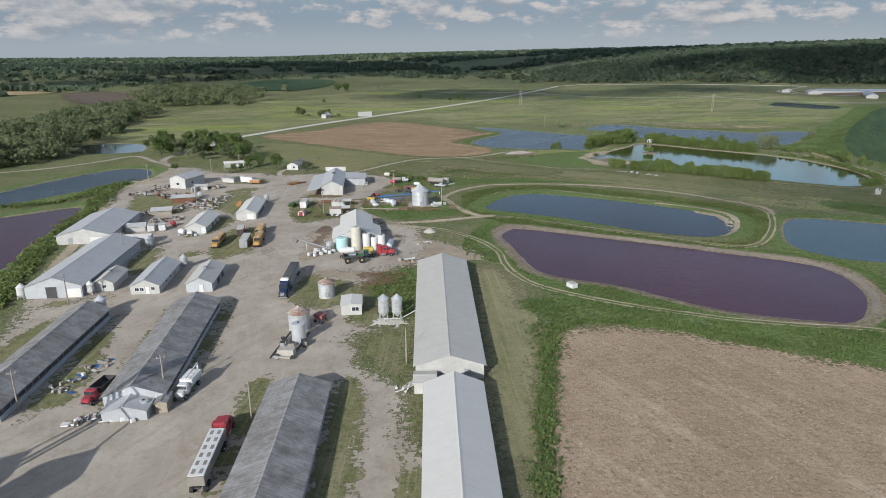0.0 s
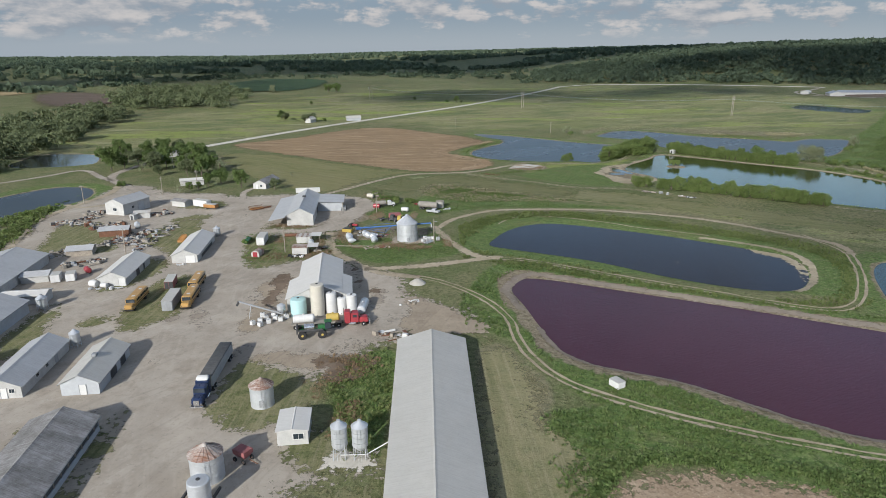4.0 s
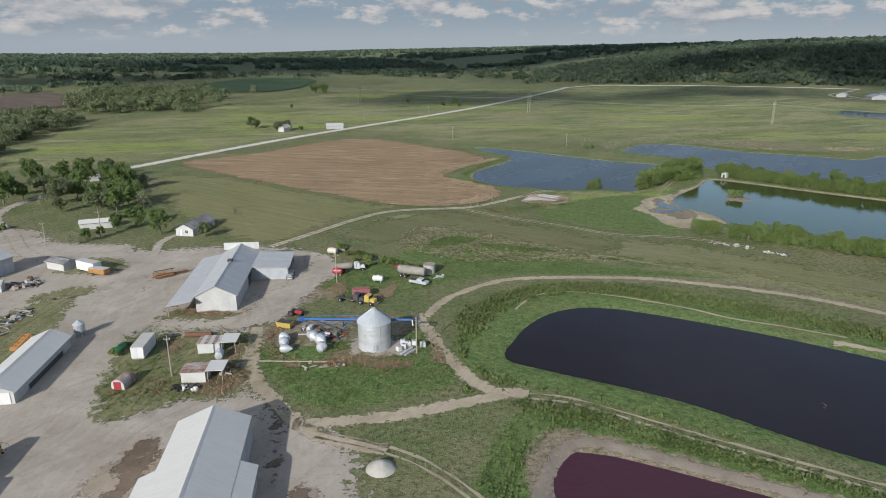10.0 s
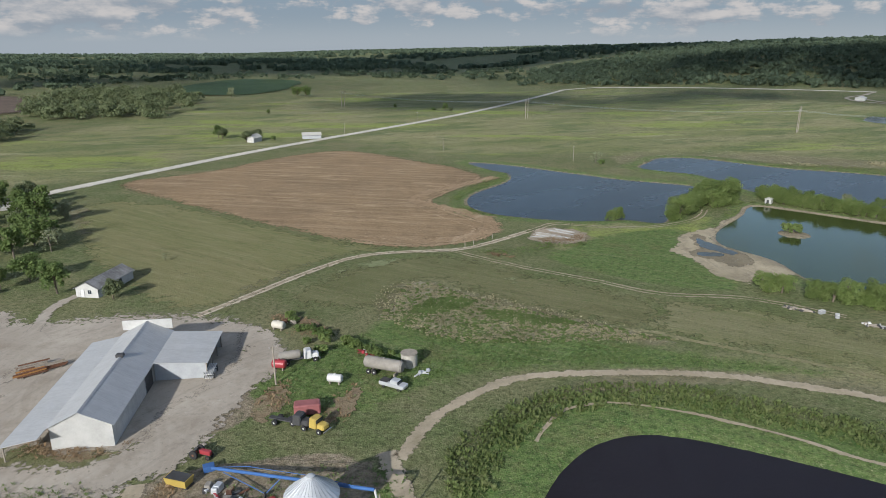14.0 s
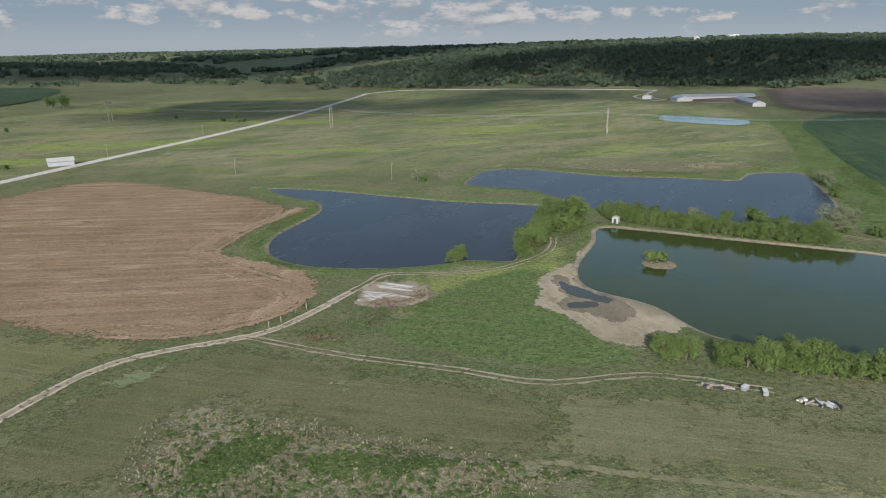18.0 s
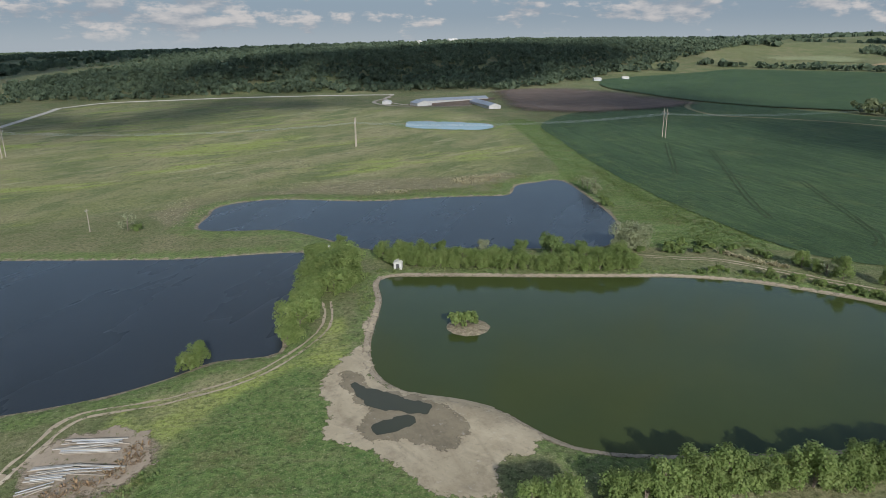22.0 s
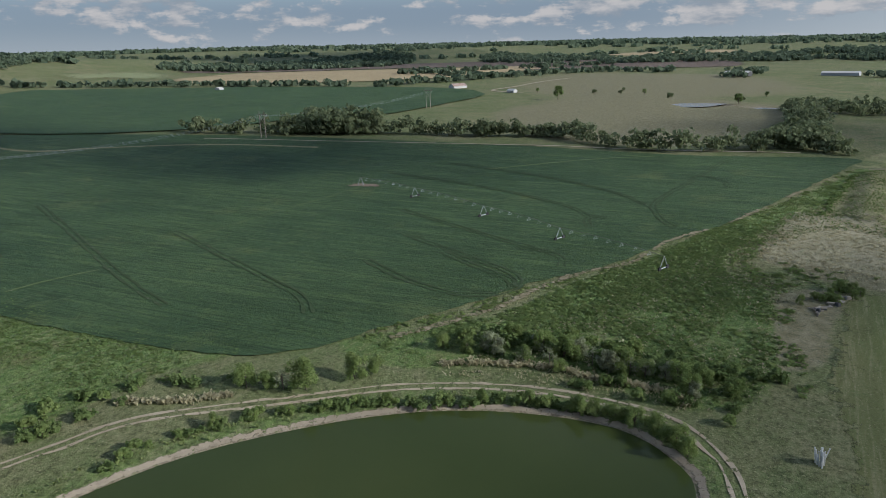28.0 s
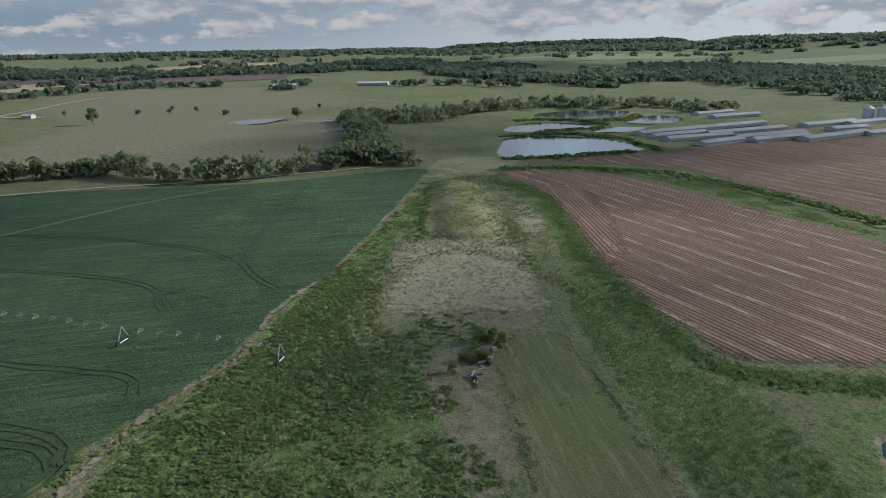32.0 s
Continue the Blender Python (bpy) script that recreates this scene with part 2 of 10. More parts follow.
def sheet(name, color, stain, amount, rough=0.45, metal=0.0, per=0.16):
    """Roof sheeting: stains that run down the slope, ribs, a difference between sheets."""
    n = Nodes(name)
    info = n.t.nodes.new("ShaderNodeObjectInfo")
    c = n.mix(color, stain, n.ramp(n.noise(0.45, 6, 0.72), 0.40, 0.64, 0.0, amount))
    streak = n.noise(1.0, 5, 0.65, n.vec((0.22, 4.5, 0.3), -8))
    c = n.mix(c, tuple(v * 0.8 for v in stain), n.ramp(streak, 0.46, 0.70, 0.0, amount * 0.85))
    c = n.mix(c, tuple(min(1, v * 1.25) for v in color), n.ramp(n.noise(1.3, 4, 0.6, n.vec((0.2, 3.5, 0.3), -8)), 0.55, 0.72, 0.0, amount * 0.6))
    c = n.mix(c, tuple(v * 0.45 for v in stain), n.ramp(n.noise(2.5, 5, 0.78), 0.55, 0.75, 0.0, amount * 0.6))
    c = n.mix(c, (0.0, 0.0, 0.0), n.ramp(info.outputs["Random"], 0, 1, 0.0, per))
    return n.done(c, n.ramp(n.noise(1.4, 3), 0.2, 0.8, rough - 0.08, rough + 0.2), n.noise(1.2, 4, 0.6, n.vec((0.5, 4.0, 0.5), -8)), 0.25, 0.05, metal, 0.35)


def ground_material():
    n = Nodes("meadow")
    big, mid, fine = n.noise(0.011, 6, 0.62), n.noise(0.055, 6, 0.68), n.noise(0.9, 4, 0.75)
    tuft = n.noise(3.2, 3, 0.8)
    c = n.mix((0.145, 0.165, 0.074), (0.212, 0.200, 0.110), n.ramp(big, 0.38, 0.62))
    c = n.mix(c, (0.106, 0.145, 0.054), n.ramp(mid, 0.44, 0.60, 0.0, 0.7))
    c = n.mix(c, (0.215, 0.198, 0.115), n.ramp(n.noise(0.16, 6, 0.7), 0.52, 0.70, 0.0, 0.65))
    dry = n.ramp(n.math("ADD", n.attr("dry"), n.math("MULTIPLY", n.math("SUBTRACT", n.noise(0.11, 6, 0.75), 0.5), 1.5)), 0.38, 0.72)
    c = n.mix(c, n.mix((0.165, 0.150, 0.085), (0.290, 0.262, 0.175), n.ramp(n.noise(0.45, 6, 0.75), 0.4, 0.62)), dry)
    # grazed meadow: olive, yellow-green flushes, pale seed heads, darker hollows
    fresh = n.ramp(n.math("ADD", n.attr("fresh"), n.math("MULTIPLY", n.math("SUBTRACT", n.noise(0.03, 6, 0.75), 0.5), 1.0)), 0.40, 0.75)
    m = n.mix((0.212, 0.228, 0.098), (0.305, 0.285, 0.158), n.ramp(n.noise(0.013, 5, 0.6, n.vec((0.6, 1.4, 1.0), 12)), 0.42, 0.58))
    m = n.mix(m, (0.140, 0.175, 0.074), n.ramp(n.noise(0.024, 5, 0.65, n.vec((0.7, 1.3, 1.0), 30)), 0.50, 0.60, 0.0, 0.85))
    m = n.mix(m, (0.285, 0.345, 0.088), n.ramp(n.noise(0.012, 5, 0.68, n.vec((0.5, 1.6, 1.0), -8)), 0.53, 0.61, 0.0, 0.9))
    m = n.mix(m, (0.400, 0.370, 0.235), n.ramp(n.noise(0.03, 6, 0.72, n.vec((0.4, 1.7, 1.0), 5)), 0.57, 0.65, 0.0, 0.75))
    m = n.mix(m, (0.100, 0.125, 0.052), n.ramp(n.noise(0.10, 5, 0.7), 0.54, 0.64, 0.0, 0.6))
    c = n.mix(c, m, n.ramp(fresh, 0, 1, 0, 0.92))
    lush = n.ramp(n.math("ADD", n.attr("lush"), n.math("MULTIPLY", n.math("SUBTRACT", n.noise(0.25, 6, 0.75), 0.5), 1.1)), 0.35, 0.65)
    g = n.mix((0.085, 0.148, 0.044), (0.165, 0.225, 0.075), n.ramp(n.noise(0.5, 6, 0.78), 0.40, 0.62))
    g = n.mix(g, (0.190, 0.200, 0.090), n.ramp(n.noise(0.12, 7, 0.75, n.vec((0.3, 1.6, 1.0), -38)), 0.54, 0.68, 0.0, 0.7))
    g = n.mix(g, (0.165, 0.150, 0.072), n.ramp(n.noise(0.07, 7, 0.75), 0.54, 0.66, 0.0, 0.65))
    c = n.mix(c, g, lush)
    dirt = n.ramp(n.math("ADD", n.attr("dirt"), n.math("MULTIPLY", n.math("SUBTRACT", n.noise(0.35, 7, 0.8), 0.5), 1.0)), 0.42, 0.60)
    c = n.mix(c, n.mix((0.33, 0.275, 0.205), (0.22, 0.175, 0.125), n.ramp(n.noise(0.5, 6, 0.7), 0.35, 0.65)), dirt)
    streak = n.noise(0.5, 5, 0.7, n.vec((0.06, 1.0, 1.0), -36))
    c = n.mix(c, (0.25, 0.235, 0.135), n.ramp(streak, 0.53, 0.72, 0.0, 0.5))
    c = n.mix(c, (0.060, 0.086, 0.030), n.ramp(n.noise(0.33, 7, 0.84), 0.53, 0.66, 0.0, 0.45))
    c = n.mix(c, (0.28, 0.26, 0.155), n.ramp(n.noise(0.21, 8, 0.86), 0.56, 0.68, 0.0, 0.4))
    c = n.mix(c, (0.02, 0.03, 0.01), n.ramp(fine, 0.44, 0.70, 0.0, 0.75))
    c = n.mix(c, (0.36, 0.35, 0.20), n.ramp(n.noise(1.9, 4, 0.85), 0.55, 0.68, 0.0, 0.7))
    c = n.mix(c, (0.02, 0.03, 0.01), n.ramp(n.noise(2.6, 4, 0.85), 0.53, 0.68, 0.0, 0.6))
    return n.done(c, 0.95, n.math("ADD", n.math("MULTIPLY", fine, 1.0), n.math("MULTIPLY", tuft, 0.6)), 0.75, 0.5, 0, 0.1)


def mown_material(turn, name, dry=0.0):
    """Mown grass: stripes left by the mower along the angle, clippings, worn spots."""
    n = Nodes(name)
    c = n.mix((0.150, 0.152, 0.070), (0.205, 0.192, 0.106), n.ramp(n.noise(0.13, 6, 0.7), 0.38, 0.62))
    c = n.mix(c, (0.082, 0.112, 0.040), n.ramp(n.noise(0.30, 6, 0.75), 0.48, 0.66, 0.0, 0.75))
    c = n.mix(c, (0.29, 0.26, 0.17), n.ramp(n.noise(0.6, 5, 0.7, n.vec((0.05, 1.3, 1.0), turn)), 0.50, 0.66, 0.0, 0.65))
    c = n.mix(c, (0.085, 0.100, 0.045), n.ramp(n.noise(0.45, 4, 0.6, n.vec((0.04, 1.2, 1.0), turn)), 0.54, 0.68, 0.0, 0.6))
    c = n.mix(c, (0.33, 0.28, 0.20), n.ramp(n.noise(0.17, 7, 0.75), 0.60, 0.74, 0.0, 0.6))
    c = n.mix(c, (0.03, 0.04, 0.015), n.ramp(n.noise(1.2, 5, 0.8), 0.48, 0.75, 0.0, 0.6))
    c = n.mix(c, (0.34, 0.32, 0.20), n.ramp(n.noise(3.0, 3, 0.8), 0.57, 0.76, 0.0, 0.45))
    if dry:
        c = n.mix(c, (0.34, 0.30, 0.185), n.ramp(n.noise(0.12, 6, 0.7, n.vec((0.3, 1.2, 1.0), turn)), 0.30, 0.66, 0.15 * dry, dry))
    n.done(c, 0.95, n.noise(2.0, 4, 0.8), 0.6, 0.3, 0, 0.1)
    return n.worn(0.7, 1.0)


def hay_material(name, a, b, turn, pale=0.45):
    """Cut meadow: swaths along the angle, thin places, dead clippings and fine stubble."""
    n = Nodes(name)
    c = n.mix(a, b, n.ramp(n.noise(0.03, 6, 0.7, n.vec((0.35, 1.3, 1.0), turn)), 0.38, 0.62))
    c = n.mix(c, tuple(v * 0.72 for v in a), n.ramp(n.wave(4.6, turn, 2.5, 4.0, 0.8), 0.35, 0.9, 0.0, 0.14))
    c = n.mix(c, tuple(v * 0.62 for v in a), n.ramp(n.noise(0.12, 7, 0.78, n.vec((0.4, 1.3, 1.0), turn)), 0.52, 0.66, 0.0, 0.6))
    c = n.mix(c, (0.30, 0.275, 0.165), n.ramp(n.noise(0.9, 6, 0.75, n.vec((0.05, 1.0, 1.0), turn)), 0.50, 0.66, 0.0, pale))
    c = n.mix(c, (0.09, 0.135, 0.045), n.ramp(n.noise(0.28, 7, 0.82), 0.54, 0.66, 0.0, 0.5))
    c = n.mix(c, (0.022, 0.032, 0.012), n.ramp(n.noise(1.6, 6, 0.86), 0.52, 0.68, 0.0, 0.65))
    c = n.mix(c, (0.36, 0.335, 0.21), n.ramp(n.noise(2.2, 4, 0.85), 0.56, 0.69, 0.0, 0.6))
    n.done(c, 0.95, n.noise(2.0, 5, 0.82), 0.7, 0.35, 0, 0.1)
    return n.worn(0.3, 1.3)


def soil_material(name, a, b, light, period, turn, strength=0.5, ridge=1.0):
    """Bare or stubble field: rows along the angle, broad tone changes and clods."""
    n = Nodes(name)
    c = n.mix(a, b, n.ramp(n.noise(0.028, 5, 0.6), 0.35, 0.65))
    c = n.mix(c, tuple(v * 0.72 for v in b), n.ramp(n.noise(0.22, 6, 0.75), 0.48, 0.68, 0.0, 0.65))
    c = n.mix(c, tuple(min(1, v * 1.12) for v in light), n.ramp(n.noise(0.09, 7, 0.72, n.vec((0.4, 1.5, 1.0), turn)), 0.53, 0.67, 0.0, 0.6))
    row = n.wave(period, turn, 0.5, 4.0, 0.6)
    broad = n.noise(0.30, 5, 0.65, n.vec((0.05, 1.0, 1.0), turn))
    c = n.mix(c, light, n.ramp(broad, 0.48, 0.68, 0.0, strength))
    c = n.mix(c, light, n.math("MULTIPLY", n.ramp(row, 0.74, 1.0, 0.0, min(1.0, strength * ridge * 1.35)), n.ramp(n.noise(0.3, 6, 0.8, n.vec((0.2, 1.0, 1.0), turn)), 0.36, 0.56)))
    c = n.mix(c, tuple(v * 0.36 for v in b), n.ramp(n.noise(1.1, 6, 0.85), 0.50, 0.68, 0.0, 0.8))
    c = n.mix(c, tuple(min(1, v * 1.4) for v in light), n.ramp(n.noise(1.6, 4, 0.8), 0.57, 0.70, 0.0, 0.75))
    c = n.mix(c, (0.10, 0.125, 0.05), n.ramp(n.noise(0.4, 7, 0.8), 0.62, 0.72, 0.0, 0.5))
    n.done(c, 0.97, n.math("ADD", n.math("MULTIPLY", row, strength * ridge), n.noise(1.6, 5, 0.8)), 0.6, 0.35, 0, 0.1)
    return n.worn(0.8, 0.8)


def stubble_rows(name, turn, swath=1.0):
    """Harvested red soil: fine drill rows, and broken pale straw swaths where the harvester passed."""
    n = Nodes(name)
    c = n.mix((0.158, 0.096, 0.064), (0.198, 0.126, 0.084), n.ramp(n.noise(0.03, 5, 0.6), 0.35, 0.65))
    c = n.mix(c, (0.245, 0.178, 0.126), n.ramp(n.noise(0.12, 6, 0.72, n.vec((0.25, 1.2, 1.0), turn)), 0.50, 0.66, 0.0, 0.6))
    fine = n.wave(1.5, turn, 0.6, 3.0, 0.5)
    c = n.mix(c, (0.075, 0.046, 0.031), n.ramp(fine, 0.40, 0.0, 0.0, 0.65))
    c = n.mix(c, (0.32, 0.245, 0.175), n.ramp(fine, 0.70, 1.0, 0.0, 0.24))
    broken = n.ramp(n.noise(0.35, 6, 0.8, n.vec((0.18, 1.0, 1.0), turn)), 0.45, 0.64)
    for period, power in ((8.2, 0.78), (5.3, 0.2)):
        line = n.ramp(n.wave(period, turn, 2.6, 2.0, 0.35), 0.82, 1.0, 0.0, power * swath)
        c = n.mix(c, (0.47, 0.385, 0.285), n.math("MULTIPLY", line, broken))
    c = n.mix(c, (0.055, 0.034, 0.023), n.ramp(n.noise(1.1, 6, 0.85), 0.50, 0.68, 0.0, 0.75))
    c = n.mix(c, (0.38, 0.30, 0.215), n.ramp(n.noise(1.6, 4, 0.8), 0.58, 0.71, 0.0, 0.55))
    c = n.mix(c, (0.10, 0.125, 0.05), n.ramp(n.noise(0.4, 7, 0.8), 0.64, 0.73, 0.0, 0.4))
    n.done(c, 0.97, n.math("ADD", n.math("MULTIPLY", fine, 0.6), n.noise(1.6, 5, 0.8)), 0.6, 0.35, 0, 0.1)
    return n.worn(0.8, 0.8)


def crop_material():
    n = Nodes("soybean_rows")
    row = n.noise(1.35, 3, 0.6, n.vec((0.05, 1.0, 1.0), 63))
    c = n.mix((0.042, 0.080, 0.034), (0.062, 0.106, 0.043), n.ramp(n.noise(0.014, 6, 0.65), 0.38, 0.62))
    c = n.mix(c, (0.095, 0.144, 0.055), n.ramp(n.noise(0.35, 6, 0.72, n.vec((0.07, 1.0, 1.0), 63)), 0.50, 0.66, 0.0, 0.75))
    c = n.mix(c, (0.026, 0.051, 0.021), n.ramp(n.noise(0.22, 6, 0.72, n.vec((0.10, 1.0, 1.0), 60)), 0.52, 0.66, 0.0, 0.7))
    c = n.mix(c, (0.119, 0.147, 0.055), n.ramp(n.noise(0.03, 8, 0.74), 0.56, 0.68, 0.0, 0.6))
    c = n.mix(c, (0.021, 0.040, 0.016), n.ramp(row, 0.50, 0.36, 0.0, 0.7))
    c = n.mix(c, (0.017, 0.034, 0.014), n.ramp(n.noise(0.8, 6, 0.84), 0.50, 0.66, 0.0, 0.85))
    c = n.mix(c, (0.142, 0.189, 0.078), n.ramp(n.noise(0.55, 7, 0.84), 0.56, 0.68, 0.0, 0.7))
    return n.done(c, 0.8, n.math("ADD", row, n.math("MULTIPLY", n.noise(1.1, 5, 0.78), 2.0)), 0.8, 0.5, 0, 0.15)


def gravel_material(name, a, b, c3):
    """Gravel or dirt: broad tone changes, sweeping wheel marks in two directions, stones."""
    n = Nodes(name)
    c = n.mix(a, b, n.ramp(n.noise(0.05, 6, 0.65), 0.38, 0.62))
    c = n.mix(c, c3, n.ramp(n.noise(0.16, 7, 0.72), 0.50, 0.66, 0.0, 0.62))
    c = n.mix(c, tuple(min(1, v * 1.22) for v in a), n.ramp(n.noise(0.09, 7, 0.7), 0.50, 0.66, 0.0, 0.55))
    warp = n.t.nodes.new("ShaderNodeVectorMath")
    warp.operation = "MULTIPLY_ADD"
    tex = n.node("ShaderNodeTexNoise", Scale=0.018, Detail=2.0)
    n.link(n.pos, tex.inputs["Vector"])
    n.link(tex.outputs["Color"], warp.inputs[0])
    warp.inputs[1].default_value = (26, 26, 0)
    n.link(n.pos, warp.inputs[2])
    track = n.noise(0.75, 4, 0.6, n.vec((0.05, 1.0, 1.0), 98, warp.outputs[0]))
    c = n.mix(c, tuple(min(1, v * 1.30) for v in a), n.ramp(track, 0.52, 0.72, 0.0, 0.26))
    sweep = n.noise(0.6, 4, 0.6, n.vec((0.05, 1.0, 1.0), 62, warp.outputs[0]))
    c = n.mix(c, tuple(v * 0.66 for v in b), n.ramp(sweep, 0.53, 0.70, 0.0, 0.34))
    c = n.mix(c, tuple(v * 0.58 for v in b), n.ramp(n.noise(1.1, 6, 0.8), 0.54, 0.72, 0.0, 0.65))
    c = n.mix(c, (0.50, 0.475, 0.43), n.ramp(n.noise(0.8, 6, 0.8), 0.59, 0.74, 0.0, 0.6))
    c = n.mix(c, tuple(v * 0.5 for v in c3), n.ramp(n.noise(0.035, 7, 0.78), 0.60, 0.72, 0.0, 0.55))
    n.done(c, 0.95, n.noise(5.0, 4, 0.8), 0.4, 0.07, 0, 0.15)
    return n.worn()


def water_material(name, deep, edge, rough=0.10, ripple=1.0, spec=0.15):
    n = Nodes(name)
    c = n.mix(deep, edge, n.ramp(n.noise(0.018, 5, 0.6), 0.35, 0.70))
    c = n.mix(c, tuple(v * 1.35 for v in edge), n.ramp(n.noise(0.09, 6, 0.7), 0.66, 0.85, 0.0, 0.4))
    calm = n.ramp(n.noise(0.02, 5, 0.65, n.vec((0.4, 1.3, 1.0), 30)), 0.35, 0.65, rough, rough * 1.12)
    return n.done(c, calm, n.noise(1.4, 3, 0.6, n.vec((0.6, 1.6, 1.0), 30)), 1.0, 0.10 * ripple, 0, spec)


def leaf_material(name, a, b, pale, light=0.35):
    """Foliage: colour by clump and by plant, some light passing through."""
    n = Nodes(name)
    geo, info = n.t.nodes.new("ShaderNodeNewGeometry"), n.t.nodes.new("ShaderNodeObjectInfo")
    c = n.mix(a, b, geo.outputs["Random Per Island"])
    c = n.mix(c, pale, n.ramp(n.noise(0.35, 4, 0.7), 0.48, 0.75, 0.0, 0.6))
    c = n.mix(c, tuple(v * 0.55 for v in a), n.ramp(n.noise(0.10, 3, 0.6), 0.46, 0.62, 0.0, 0.4))
    c = n.mix(c, tuple(v * 0.55 for v in a), n.ramp(info.outputs["Random"], 0.2, 1.0, 0.0, 0.22))
    m = n.done(c, 0.75, None, spec=0.16)
    tr = n.node("ShaderNodeBsdfTranslucent")
    n.link(c, tr.inputs["Color"])
    mx = n.node("ShaderNodeMixShader", Fac=light)
    n.link(n.b.outputs[0], mx.inputs[1])
    n.link(tr.outputs[0], mx.inputs[2])
    out = n.t.nodes["Material Output"]
    n.link(mx.outputs[0], out.inputs["Surface"])
    return m


def bark_material():
    n = Nodes("bark")
    c = n.mix((0.10, 0.08, 0.06), (0.19, 0.16, 0.13), n.noise(3.0, 5, 0.7, n.vec((3, 3, 0.6))))
    return n.done(c, 0.95, n.noise(6, 4, 0.7), 0.5, 0.05, 0, 0.1)


